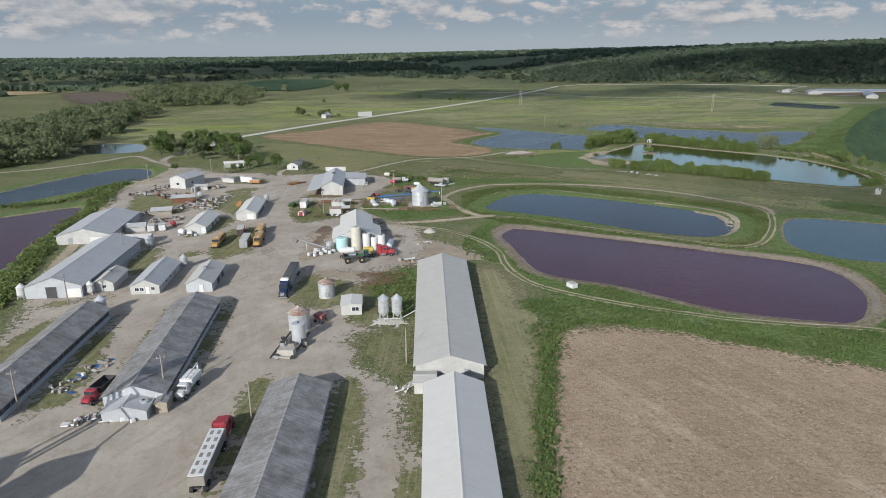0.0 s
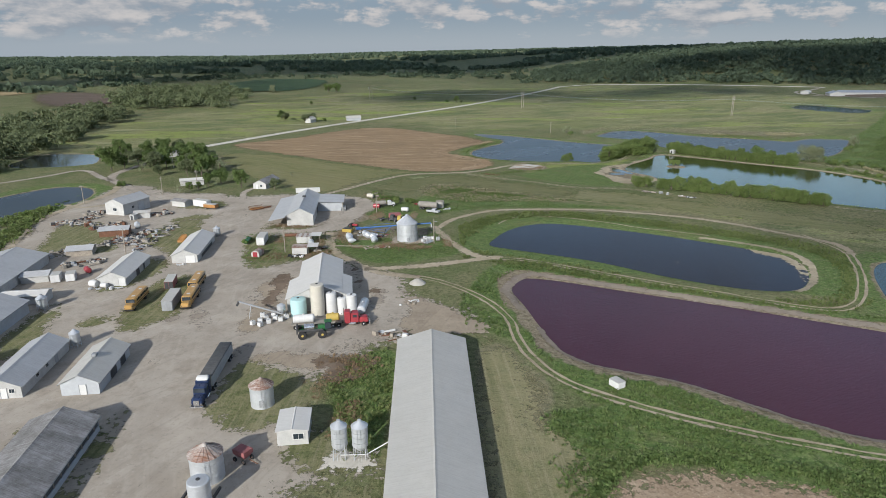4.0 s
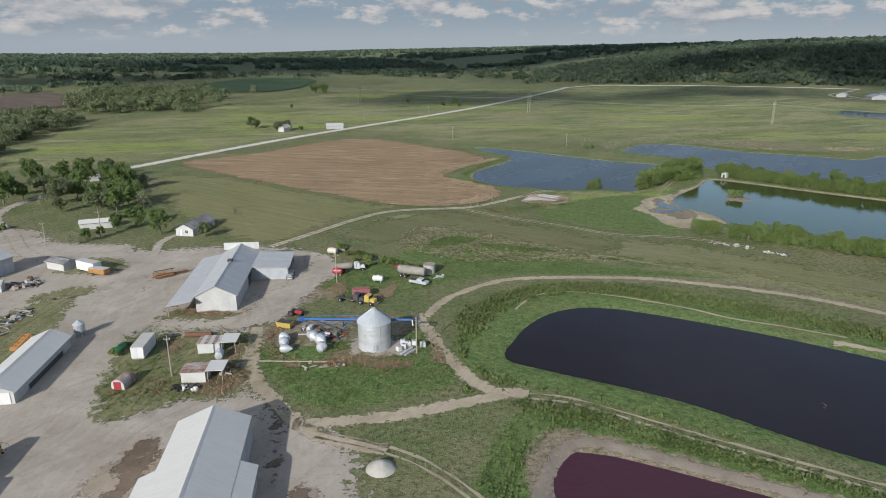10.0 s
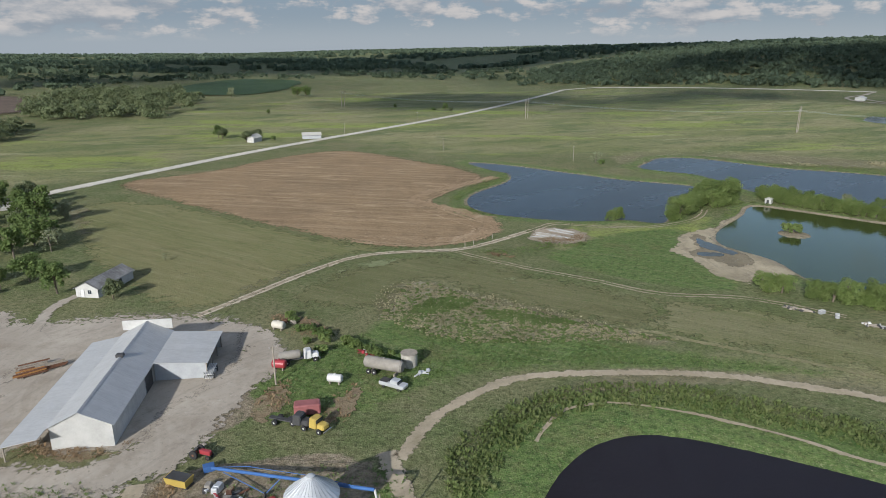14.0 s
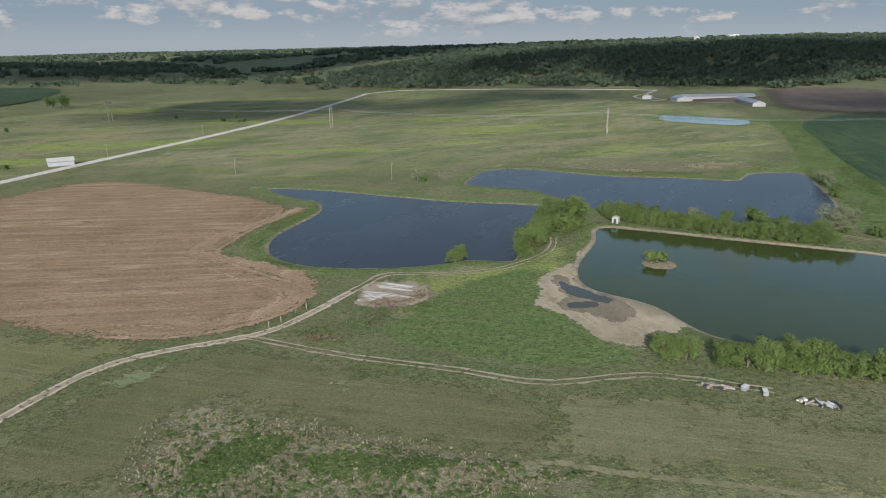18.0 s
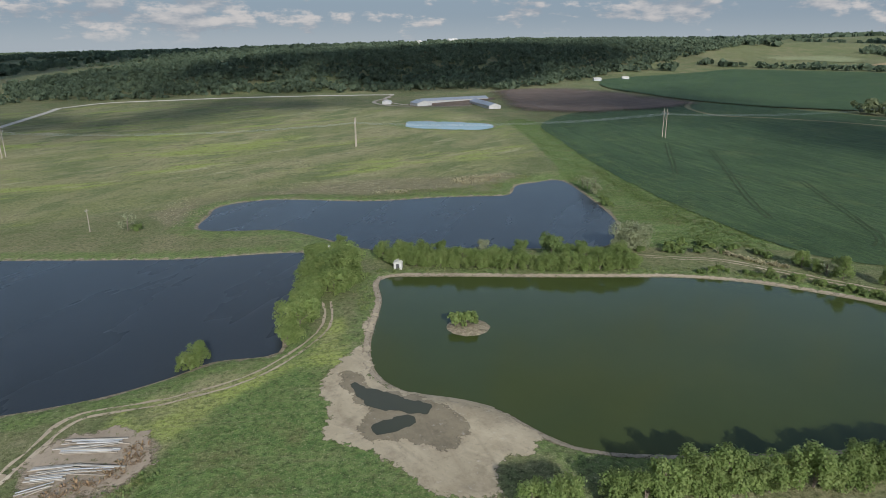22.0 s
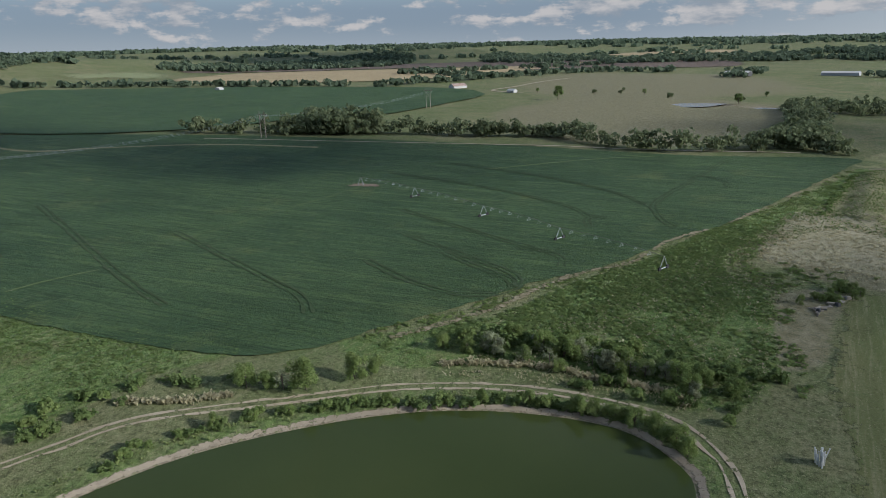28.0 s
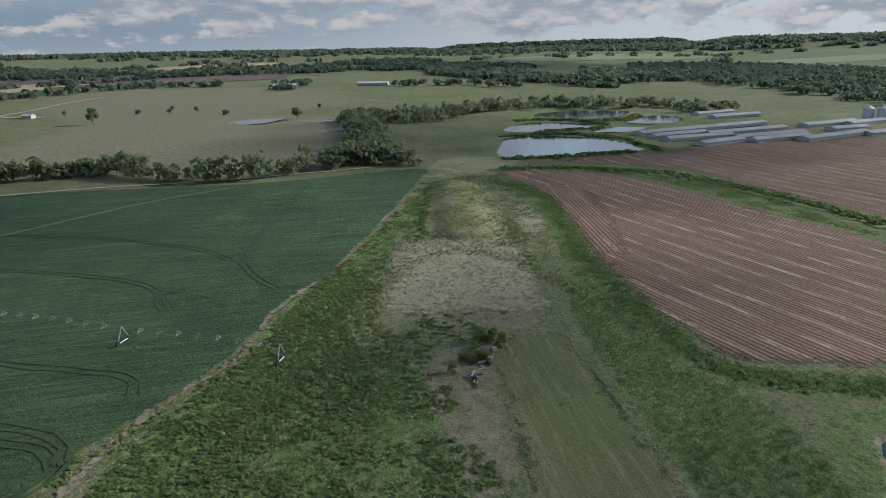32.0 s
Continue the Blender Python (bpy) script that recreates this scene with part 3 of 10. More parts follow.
M = dict(
    ground=ground_material(),
    mown=mown_material(88, "mown_grass"),
    mown_dry=mown_material(93, "dry_mown_grass", 0.45),
    hay_w=hay_material("cut_olive_meadow", (0.156, 0.164, 0.070), (0.200, 0.186, 0.092), 146),
    hay_dark=hay_material("thin_dark_meadow", (0.125, 0.134, 0.060), (0.162, 0.158, 0.080), 150, 0.28),
    hay_pale=hay_material("pale_green_meadow", (0.200, 0.232, 0.120), (0.225, 0.240, 0.130), 146, 0.3),
    rough_dry=hay_material("dead_weed_litter", (0.305, 0.278, 0.195), (0.240, 0.222, 0.140), 20, 0.5),
    hay_e=hay_material("striped_olive_meadow", (0.160, 0.168, 0.074), (0.200, 0.192, 0.104), -31, 0.55),
    mown_e=hay_material("mown_strip_grass", (0.112, 0.134, 0.050), (0.150, 0.154, 0.068), -35, 0.4),
    plough=soil_material("ploughed_soil", (0.278, 0.194, 0.114), (0.212, 0.147, 0.088), (0.41, 0.315, 0.205), 5.5, 167, 0.40, 0.45),
    stubble=soil_material("stubble_soil", (0.345, 0.260, 0.180), (0.285, 0.212, 0.142), (0.44, 0.36, 0.265), 0.76, 118, 0.3, 0.1),
    redfield=stubble_rows("stubble_rows", -18),
    redturn=stubble_rows("stubble_turning_rows", -40, 0.6),
    terrace=hay_material("terrace_grass", (0.115, 0.165, 0.058), (0.150, 0.190, 0.075), -22, 0.2),
    farsoil=soil_material("far_soil", (0.140, 0.108, 0.088), (0.110, 0.085, 0.070), (0.19, 0.15, 0.12), 9.0, 160, 0.5, 0.4),
    straw=soil_material("ripe_field", (0.36, 0.28, 0.16), (0.30, 0.24, 0.14), (0.42, 0.33, 0.20), 14.0, 80, 0.5, 0.4),
    crop=crop_material(),
    gravel=gravel_material("yard_gravel", (0.362, 0.322, 0.270), (0.30, 0.262, 0.216), (0.232, 0.198, 0.158)),
    gravel_dark=gravel_material("damp_gravel", (0.29, 0.25, 0.205), (0.25, 0.215, 0.175), (0.20, 0.17, 0.135)),
    lime=gravel_material("road_limestone", (0.55, 0.52, 0.46), (0.48, 0.45, 0.39), (0.38, 0.35, 0.30)),
    trackdirt=gravel_material("track_dirt", (0.37, 0.315, 0.235), (0.30, 0.25, 0.18), (0.20, 0.18, 0.11)),
    sand=gravel_material("shore_sand", (0.365, 0.315, 0.225), (0.27, 0.23, 0.160), (0.16, 0.135, 0.10)),
    beach=gravel_material("pond_beach", (0.285, 0.240, 0.180), (0.225, 0.190, 0.140), (0.16, 0.135, 0.10)),
    margin=gravel_material("trodden_margin_soil", (0.225, 0.190, 0.125), (0.175, 0.155, 0.092), (0.115, 0.125, 0.062)),
    litter=hay_material("brown_dead_litter", (0.250, 0.190, 0.125), (0.200, 0.150, 0.098), 10, 0.5),
    rutdust=gravel_material("pale_rut_dust", (0.50, 0.44, 0.345), (0.43, 0.375, 0.285), (0.33, 0.285, 0.21)),
    # shade down in the ruts is put into this dark green colour
    croptrack=gravel_material("rut_soil_painted_shade", (0.034, 0.056, 0.024), (0.045, 0.066, 0.030), (0.060, 0.078, 0.040)),
    paletrack=gravel_material("thin_crop_track", (0.092, 0.128, 0.054), (0.075, 0.112, 0.046), (0.110, 0.130, 0.066)),
    mudflat=gravel_material("dried_mud", (0.315, 0.262, 0.200), (0.268, 0.222, 0.168), (0.205, 0.166, 0.124)),
    dampsand=gravel_material("damp_sand", (0.195, 0.165, 0.115), (0.165, 0.142, 0.100), (0.130, 0.112, 0.078)),
    rim=gravel_material("dried_lagoon_rim", (0.235, 0.200, 0.160), (0.195, 0.165, 0.132), (0.150, 0.120, 0.105)),
    headland=soil_material("turned_headland_soil", (0.34, 0.245, 0.155), (0.265, 0.185, 0.112), (0.46, 0.365, 0.25), 3.0, 60, 0.2, 0.1),
    mud=gravel_material("muck", (0.175, 0.132, 0.098), (0.105, 0.078, 0.056), (0.24, 0.19, 0.145)),
    purple=water_material("purple_lagoon_water", (0.055, 0.023, 0.035), (0.070, 0.029, 0.043), 0.16, 0.9, 0.05),
    navy=water_material("dark_lagoon_water", (0.017, 0.016, 0.021), (0.022, 0.021, 0.026), 0.13, 0.35, 0.04),
    teal=water_material("teal_lagoon_water", (0.018, 0.038, 0.044), (0.024, 0.048, 0.052), 0.16, 1.2, 0.10),
    mirror=water_material("still_lagoon_water", (0.020, 0.045, 0.055), (0.026, 0.058, 0.066), 0.05, 0.12, 0.5),
    pond=water_material("pond_water", (0.025, 0.032, 0.039), (0.031, 0.039, 0.046), 0.26, 0.25, 0.05),
    puddle=water_material("puddle_water", (0.040, 0.044, 0.028), (0.055, 0.056, 0.036), 0.10, 0.3, 0.2),
    shallow=water_material("shallow_water", (0.020, 0.026, 0.030), (0.030, 0.036, 0.038), 0.05, 0.3, 0.4),
    green=water_material("green_pond_water", (0.036, 0.050, 0.015), (0.044, 0.058, 0.019), 0.06, 0.14, 0.08),
    leaf=leaf_material("leaves", (0.127, 0.185, 0.061), (0.183, 0.249, 0.090), (0.250, 0.299, 0.129), 0.5),
    willow=leaf_material("willow_leaves", (0.165, 0.236, 0.074), (0.251, 0.318, 0.114), (0.345, 0.378, 0.165), 0.55),
    silver=leaf_material("silvery_leaves", (0.200, 0.227, 0.127), (0.287, 0.313, 0.192), (0.400, 0.400, 0.273)),
    creek_leaf=leaf_material("creekside_leaves", (0.139, 0.173, 0.086), (0.202, 0.233, 0.126), (0.260, 0.279, 0.170), 0.5),
    # far woods: distance haze is put into these paler, bluer greens
    wood_leaf=leaf_material("hazed_woodland_leaves", (0.098, 0.136, 0.088), (0.136, 0.178, 0.112), (0.180, 0.218, 0.138), 0.5),
    weed=leaf_material("weeds", (0.139, 0.213, 0.068), (0.203, 0.267, 0.097), (0.267, 0.293, 0.139), 0.55),
    soy=leaf_material("soybean_leaves", (0.080, 0.130, 0.050), (0.110, 0.160, 0.064), (0.140, 0.185, 0.082), 0.5),
    reed=leaf_material("reedy_weeds", (0.165, 0.225, 0.074), (0.245, 0.285, 0.112), (0.315, 0.315, 0.165), 0.55),
    meadow=leaf_material("meadow_blades", (0.130, 0.155, 0.060), (0.185, 0.195, 0.090), (0.25, 0.235, 0.135), 0.5),
    drygrass=leaf_material("dry_grass", (0.390, 0.358, 0.221), (0.520, 0.474, 0.312), (0.611, 0.559, 0.403), 0.55),
    bark=bark_material(),
    roof_white=sheet("white_roof_sheet", (0.52, 0.51, 0.485), (0.44, 0.425, 0.40), 0.28, 0.55, per=0.02),
    roof_pale=sheet("pale_grey_roof_sheet", (0.43, 0.42, 0.39), (0.35, 0.335, 0.305), 0.32, 0.55, per=0.03),
    roof_blue=sheet("blue_grey_roof_sheet", (0.26, 0.29, 0.33), (0.20, 0.22, 0.25), 0.4, 0.5, per=0.1),
    roof_dull=sheet("dull_shed_roof_sheet", (0.30, 0.30, 0.285), (0.22, 0.215, 0.20), 0.5, 0.6, per=0.2),
    roof_grey=sheet("weathered_grey_roof_sheet", (0.31, 0.305, 0.30), (0.150, 0.140, 0.130), 0.85, 0.6, per=0.25),
    roof_metal=sheet("galvanised_roof_sheet", (0.42, 0.425, 0.43), (0.33, 0.335, 0.34), 0.4, 0.5, 0.1, per=0.05),
    roof_rust=sheet("rusty_roof_sheet", (0.40, 0.37, 0.34), (0.20, 0.075, 0.035), 1.0, 0.6, per=0.15),
    wall_white=plain("white_painted_wall", (0.49, 0.487, 0.47), 0.6, spread=0.25, scale=0.5, grain=0.2),
    wall_grey=plain("grey_sheet_wall", (0.42, 0.44, 0.46), 0.5, spread=0.2),
    concrete=plain("concrete", (0.40, 0.38, 0.34), 0.9, spread=0.3, scale=0.9),
    galv=plain("galvanised_steel", (0.56, 0.58, 0.60), 0.38, 0.4, spread=0.2, per=0.08),
    white=plain("white_plastic", (0.60, 0.60, 0.59), 0.45, spread=0.12),
    cream=plain("cream_fibreglass", (0.53, 0.50, 0.43), 0.5, spread=0.15),
    aqua=plain("pale_aqua_tank", (0.42, 0.62, 0.62), 0.45, spread=0.12),
    red=plain("red_paint", (0.32, 0.045, 0.055), 0.35, spread=0.25),
    faded_red=plain("faded_red_paint", (0.30, 0.11, 0.11), 0.6, spread=0.3),
    rust=plain("rust", (0.175, 0.085, 0.052), 0.85, spread=0.45),
    yellow=plain("bus_yellow", (0.44, 0.26, 0.085), 0.4, spread=0.15),
    straw_yellow=plain("bright_yellow", (0.46, 0.34, 0.09), 0.4, spread=0.15),
    orange=plain("orange_paint", (0.40, 0.20, 0.07), 0.5, spread=0.3),
    blue=plain("blue_paint", (0.05, 0.13, 0.33), 0.4, spread=0.25),
    navyp=plain("dark_blue_paint", (0.018, 0.032, 0.080), 0.3, spread=0.2),
    jgreen=plain("green_paint", (0.03, 0.14, 0.05), 0.4, spread=0.25),
    black=plain("black_rubber", (0.025, 0.025, 0.026), 0.8, spread=0.2),
    dark=plain("dark_steel", (0.06, 0.06, 0.062), 0.6, spread=0.3),
    grey=plain("grey_paint", (0.30, 0.31, 0.32), 0.5, spread=0.2),
    tarp=plain("dark_tarpaulin", (0.085, 0.088, 0.09), 0.7, spread=0.35, scale=1.2),
    timber=plain("grey_weathered_timber", (0.33, 0.29, 0.24), 0.9, spread=0.35, scale=2.0),
    bed=plain("dusty_steel", (0.27, 0.25, 0.22), 0.75, spread=0.35),
    chrome=plain("bright_metal", (0.7, 0.7, 0.7), 0.2, 0.9, spread=0.1),
    glass=plain("dark_window_glass", (0.03, 0.04, 0.05), 0.08, spread=0.1, grain=0.0, spec=0.6),
    brush=leaf_material("dead_brush", (0.20, 0.13, 0.075), (0.27, 0.19, 0.11), (0.30, 0.24, 0.16), 0.1),
)

# ---- the land ----
from mathutils.geometry import delaunay_2d_cdt as mathutils_cdt


def smooth(a, b, v):
    k = np.clip((v - a) / (b - a), 0.0, 1.0)
    return k * k * (3 - 2 * k)


def bump(x, y, cx, cy, ax, ay, turn, height):
    """A smooth hill round (cx, cy) with half-widths ax, ay along a turned axis."""
    c, s = math.cos(radians(turn)), math.sin(radians(turn))
    u, v = (x - cx) * c + (y - cy) * s, (y - cy) * c - (x - cx) * s
    return height * np.exp(-((u / ax) ** 2 + (v / ay) ** 2))


RIM_AZ = [-180, -120, -60, -33, -17, -8, 1, 10, 19, 28, 36, 50, 61, 68, 81, 90, 101, 114, 128, 134, 150, 165, 180]
RIM_UP = [0.4, 0.0, -0.5, -0.47, -0.52, -0.28, -0.14, 0.0, 0.1, 0.2, 0.3, 0.4, 0.45, 0.6, 0.68, 0.72, 0.78, 0.8, 0.7, 0.5, 0.5, 0.45, 0.4]


def land(x, y):
    """Height of the open land, before ponds and ditches."""
    x, y = np.asarray(x, float), np.asarray(y, float)
    h = 0.0265 * 40 * np.log1p(np.exp(np.clip((x - 205) / 40, -30, 200)))
    ridge = smooth(0, 1, 0.5 + 0.5 * np.tanh((y - 1180 + 0.30 * (x - 300)) / 170))
    side = smooth(80, 620, x) * (1 - smooth(1500, 2300, x))
    h = h + 36 * ridge * side
    far = smooth(1300, 2400, np.hypot(x - 100, y - 350))
    h = h + far * (9 * np.sin(x / 410 + 1) * np.sin(y / 530 + 0.4) + 6 * np.sin(x / 190 + y / 240))
    # the rim of the land all round: its lift above the level by direction
    r = np.hypot(x - 120, y - 300)
    rim = 60 + 4500 * np.tan(np.radians(np.interp(np.degrees(np.arctan2(x - 120, y - 300)), RIM_AZ, RIM_UP) - 0.10))
    w = smooth(1700, 4300, r)
    h = h * (1 - w) + rim * w + bump(x, y, 1080, 1400, 420, 260, 0, 11)
    # long level-topped hills in the south-east distance
    for (ax, ay), (bx, by), up, inner, outer in (((3233, -2829), (2408, -3464), 36, 120, 330), ((1429, -2837), (450, -3080), 27, 150, 450)):
        t = np.clip(((x - ax) * (bx - ax) + (y - ay) * (by - ay)) / ((bx - ax) ** 2 + (by - ay) ** 2), 0, 1)
        d = np.hypot(x - ax - (bx - ax) * t, y - ay - (by - ay) * t)
        h = h + (up + 2 * np.sin(x / 420) * np.sin(y / 300)) * (1 - smooth(inner, outer, d))
    # low grassy mound beside the harvested field
    t = np.clip(((x - 372) * -62 + (y - 113) * 52) / (62.0 ** 2 + 52.0 ** 2), 0, 1)
    d = np.hypot(x - 372 + 62 * t, y - 113 - 52 * t)
    h = h + (1.9 + 0.3 * np.sin(x / 5) * np.sin(y / 4)) * (1 - smooth(4, 13, d))
    return h


def curve_through(pts, step=2.5, closed=True):
    """A smooth outline through a few plan points (Catmull-Rom)."""
    p = [np.array(q, float) for q in pts]
    n, out = len(p), []
    for i in range(n if closed else n - 1):
        if closed:
            a, b, c, d = p[i - 1], p[i], p[(i + 1) % n], p[(i + 2) % n]
        else:
            a, b, c, d = p[max(i - 1, 0)], p[i], p[i + 1], p[min(i + 2, n - 1)]
        k = max(1, int(np.linalg.norm(c - b) / step))
        for s in range(k):
            t = s / k
            out.append(0.5 * (2 * b + (c - a) * t + (2 * a - 5 * b + 4 * c - d) * t * t + (3 * b - a - 3 * c + d) * t ** 3))
    if not closed:
        out.append(p[-1])
    return np.array(out)


def signed(poly, x, y):
    """Signed distance to an outline, negative inside."""
    d, inside = np.full(x.shape, 1e9), np.zeros(x.shape, bool)
    for (ax, ay), (bx, by) in zip(poly, np.roll(poly, -1, 0)):
        ex, ey = bx - ax, by - ay
        t = np.clip(((x - ax) * ex + (y - ay) * ey) / (ex * ex + ey * ey + 1e-9), 0, 1)
        d = np.minimum(d, (x - ax - t * ex) ** 2 + (y - ay - t * ey) ** 2)
        cross = ((ay > y) != (by > y)) & (x < (bx - ax) * (y - ay) / (by - ay + 1e-12) + ax)
        inside ^= cross
    d = np.sqrt(d)
    return np.where(inside, -d, d)


# ponds: outline, water, drop of the water below the bank, label
PONDS = {
    "purple": ([(20, 214), (23, 222), (30, 222), (53, 210.5), (68, 203), (86, 193), (105, 182), (110, 172), (108, 158), (102, 147), (95, 139.5), (87, 139.5), (68, 146.5),
                (54, 158), (46, 165), (37, 169), (31, 172.5), (27, 177), (24, 190), (22, 203)], "purple", "purple-brown manure lagoon water, still surface"),
    "navy": ([(17, 255), (20, 263), (24, 271), (33, 279.5), (46, 280), (73, 266), (97, 248.5), (105, 241), (105, 231), (101, 221), (95, 213.5), (89, 211.5), (79, 214),
              (64, 223), (46, 238), (24, 250)], "navy", "dark navy lagoon water with a smooth surface"),
    "teal": ([(111, 199), (115, 213), (123, 228), (132, 234), (150, 228), (168, 217), (177, 207), (177, 200), (168, 190), (148, 178), (130, 182), (118, 187)], "teal",
             "blue-green lagoon water, still surface"),
    "west": ([(27, 539), (48, 529), (77, 504), (95, 489), (119, 475), (126, 467), (112, 447), (94, 422), (87, 411), (76, 416), (67, 415), (54, 416), (37, 422), (27, 429),
              (21, 441), (24, 460), (42, 488), (44, 507), (36, 518)], "pond", "dark blue pond water below a brown field"),
    "north": ([(112, 517), (122, 533), (132, 545), (153, 542), (180, 513), (207, 498), (226, 484), (233, 484), (247, 494), (258, 493), (270, 489), (259, 469), (230, 431),
               (212, 417), (196, 411), (176, 427), (148, 449), (141, 460), (134, 494), (122, 505)], "pond", "blue pond water behind a wooded dam"),
    "green": ([(129, 433), (140, 426), (160, 407), (182, 387), (190, 379), (199, 365), (205, 346), (207, 329), (205, 314), (200, 301), (195, 295), (188, 292), (178, 293),
               (150, 312), (125, 330), (108, 346), (105, 356), (105, 364), (102, 372), (97, 380), (97, 390), (104, 402), (119, 419)], "green",
              "murky green pond water with a sandy rim"),
    "farm_w": ([(-186, 262), (-200, 285), (-192, 318), (-177, 350), (-160, 351), (-150, 336), (-151, 317), (-171, 285)], "pond", "blue lagoon water beside a farm lane"),
    "farm_s": ([(-200, 225), (-169, 245), (-150, 261), (-144, 254), (-141, 240), (-135, 203), (-129, 182), (-150, 150), (-190, 165)], "purple", "purple lagoon water beside the farmyard"),
    "farm_n": ([(-232, 410), (-240, 440), (-236, 455), (-206, 452), (-196, 435), (-192, 417), (-210, 408)], "shallow", "small pale blue pond below trees"),
    "far_farm": ([(334, 691), (350, 706), (365, 716), (392, 672), (388, 650), (364, 638), (345, 660)], "mirror", "small bright pond beside a far farm"),
    "se_near": ([(406, 36), (424, 28), (446, 0), (469, -28), (464, -46), (448, -58), (410, -64), (383, -48), (366, -34), (367, -20), (386, 13)], "mirror", "grey lagoon water reflecting the clouds"),
    "se_mid": ([(486, -50), (505, -72), (518, -103), (496, -120), (463, -126), (454, -104), (458, -75)], "mirror", "grey lagoon water reflecting the clouds"),
    "se_far": ([(562, -158), (558, -190), (549, -217), (504, -231), (484, -195), (474, -163), (479, -139), (518, -148), (544, -144)], "shallow", "pale pond water below trees"),
    "se_side": ([(452, -127), (422, -138), (418, -112), (441, -92)], "mirror", "grey lagoon water beside long sheds"),
    "se_right": ([(470, -199), (465, -224), (439, -216), (425, -172), (454, -157)], "mirror", "still grey lagoon water beside a white house"),
    "pasture_small": ([(656, 17), (654, 0), (648, -16), (640, -11), (644, 4), (647, 14)], "shallow", "narrow shallow stock pond in the pasture"),
    "pasture": ([(703, 64), (711, 44), (697, 18), (680, 34), (669, 50), (672, 68)], "shallow", "pale shallow stock pond in the pasture"),
}
POND = {k: curve_through(v[0], 3.0) for k, v in PONDS.items()}
LEVEL = {k: float(np.mean(land(q[:, 0], q[:, 1]))) - 0.45 for k, q in POND.items()}
ISLAND = (124.7, 394.2)


def height(x, y):
    """Height of the finished ground: land, pond basins, the island and low banks."""
    x, y = np.asarray(x, float), np.asarray(y, float)
    h = land(x, y)
    for key, q in POND.items():
        lo, hi = q.min(0) - 16, q.max(0) + 16
        k = np.nonzero((x > lo[0]) & (x < hi[0]) & (y > lo[1]) & (y < hi[1]))
        if not len(k[0]):
            continue
        s = signed(q, x[k], y[k])
        w = 1 - smooth(3, 14, s)
        h[k] = h[k] * (1 - w) + (LEVEL[key] + 0.45) * w
        h[k] = np.minimum(h[k], LEVEL[key] + np.clip(0.22 * s, -1.6, 3.0))
    isle = 0.8 - 0.024 * ((x - ISLAND[0]) ** 2 + (y - ISLAND[1]) ** 2)
    near = np.hypot(x - ISLAND[0], y - ISLAND[1]) < 12
    h = np.where(near, np.maximum(h, LEVEL["green"] + isle - 0.2), h)
    return h


def link(name, v, f, mat, label="", category="", kind="", parent=None, smooth_faces=False):
    me = bpy.data.meshes.new(name)
    me.from_pydata(v, [], f)
    me.materials.append(mat)
    if smooth_faces:
        me.polygons.foreach_set("use_smooth", np.ones(len(me.polygons), bool))
    ob = new(name, me)
    ob.parent = parent
    return tagged(ob, label, category, kind=kind)


def axis(lo, hi, step, ends):
    inner = np.arange(lo, hi + 0.1, step)
    grow, d = [], step
    v = 0.0
    while v < 5400:
        d = min(d * 1.16, 90)
        v += d
        grow.append(v)
    grow = np.array(grow)
    a = lo - grow[lo - grow > ends[0]]
    b = hi + grow[hi + grow < ends[1]]
    return np.concatenate([a[::-1], inner, b])


GX, GY = axis(-215, 420, 2.4, (-5000, 5300)), axis(60, 560, 2.4, (-5000, 5200))
gx, gy = np.meshgrid(GX, GY)
gz = height(gx.ravel(), gy.ravel())
nx, ny = len(GX), len(GY)
verts = np.column_stack([gx.ravel(), gy.ravel(), gz])
ids = np.arange(nx * ny).reshape(ny, nx)
quads = np.column_stack([ids[:-1, :-1].ravel(), ids[:-1, 1:].ravel(), ids[1:, 1:].ravel(), ids[1:, :-1].ravel()])
me = bpy.data.meshes.new("ground")
me.vertices.add(len(verts))
me.vertices.foreach_set("co", verts.ravel())
me.loops.add(quads.size)
me.loops.foreach_set("vertex_index", quads.ravel())
me.polygons.add(len(quads))
me.polygons.foreach_set("loop_start", np.arange(0, quads.size, 4))
me.update(calc_edges=True)
me.polygons.foreach_set("use_smooth", np.ones(len(quads), bool))
me.materials.append(M["ground"])
ground = tagged(new("ground", me), "green and olive meadow land with dry patches reaching the horizon", "ground", kind="structure")

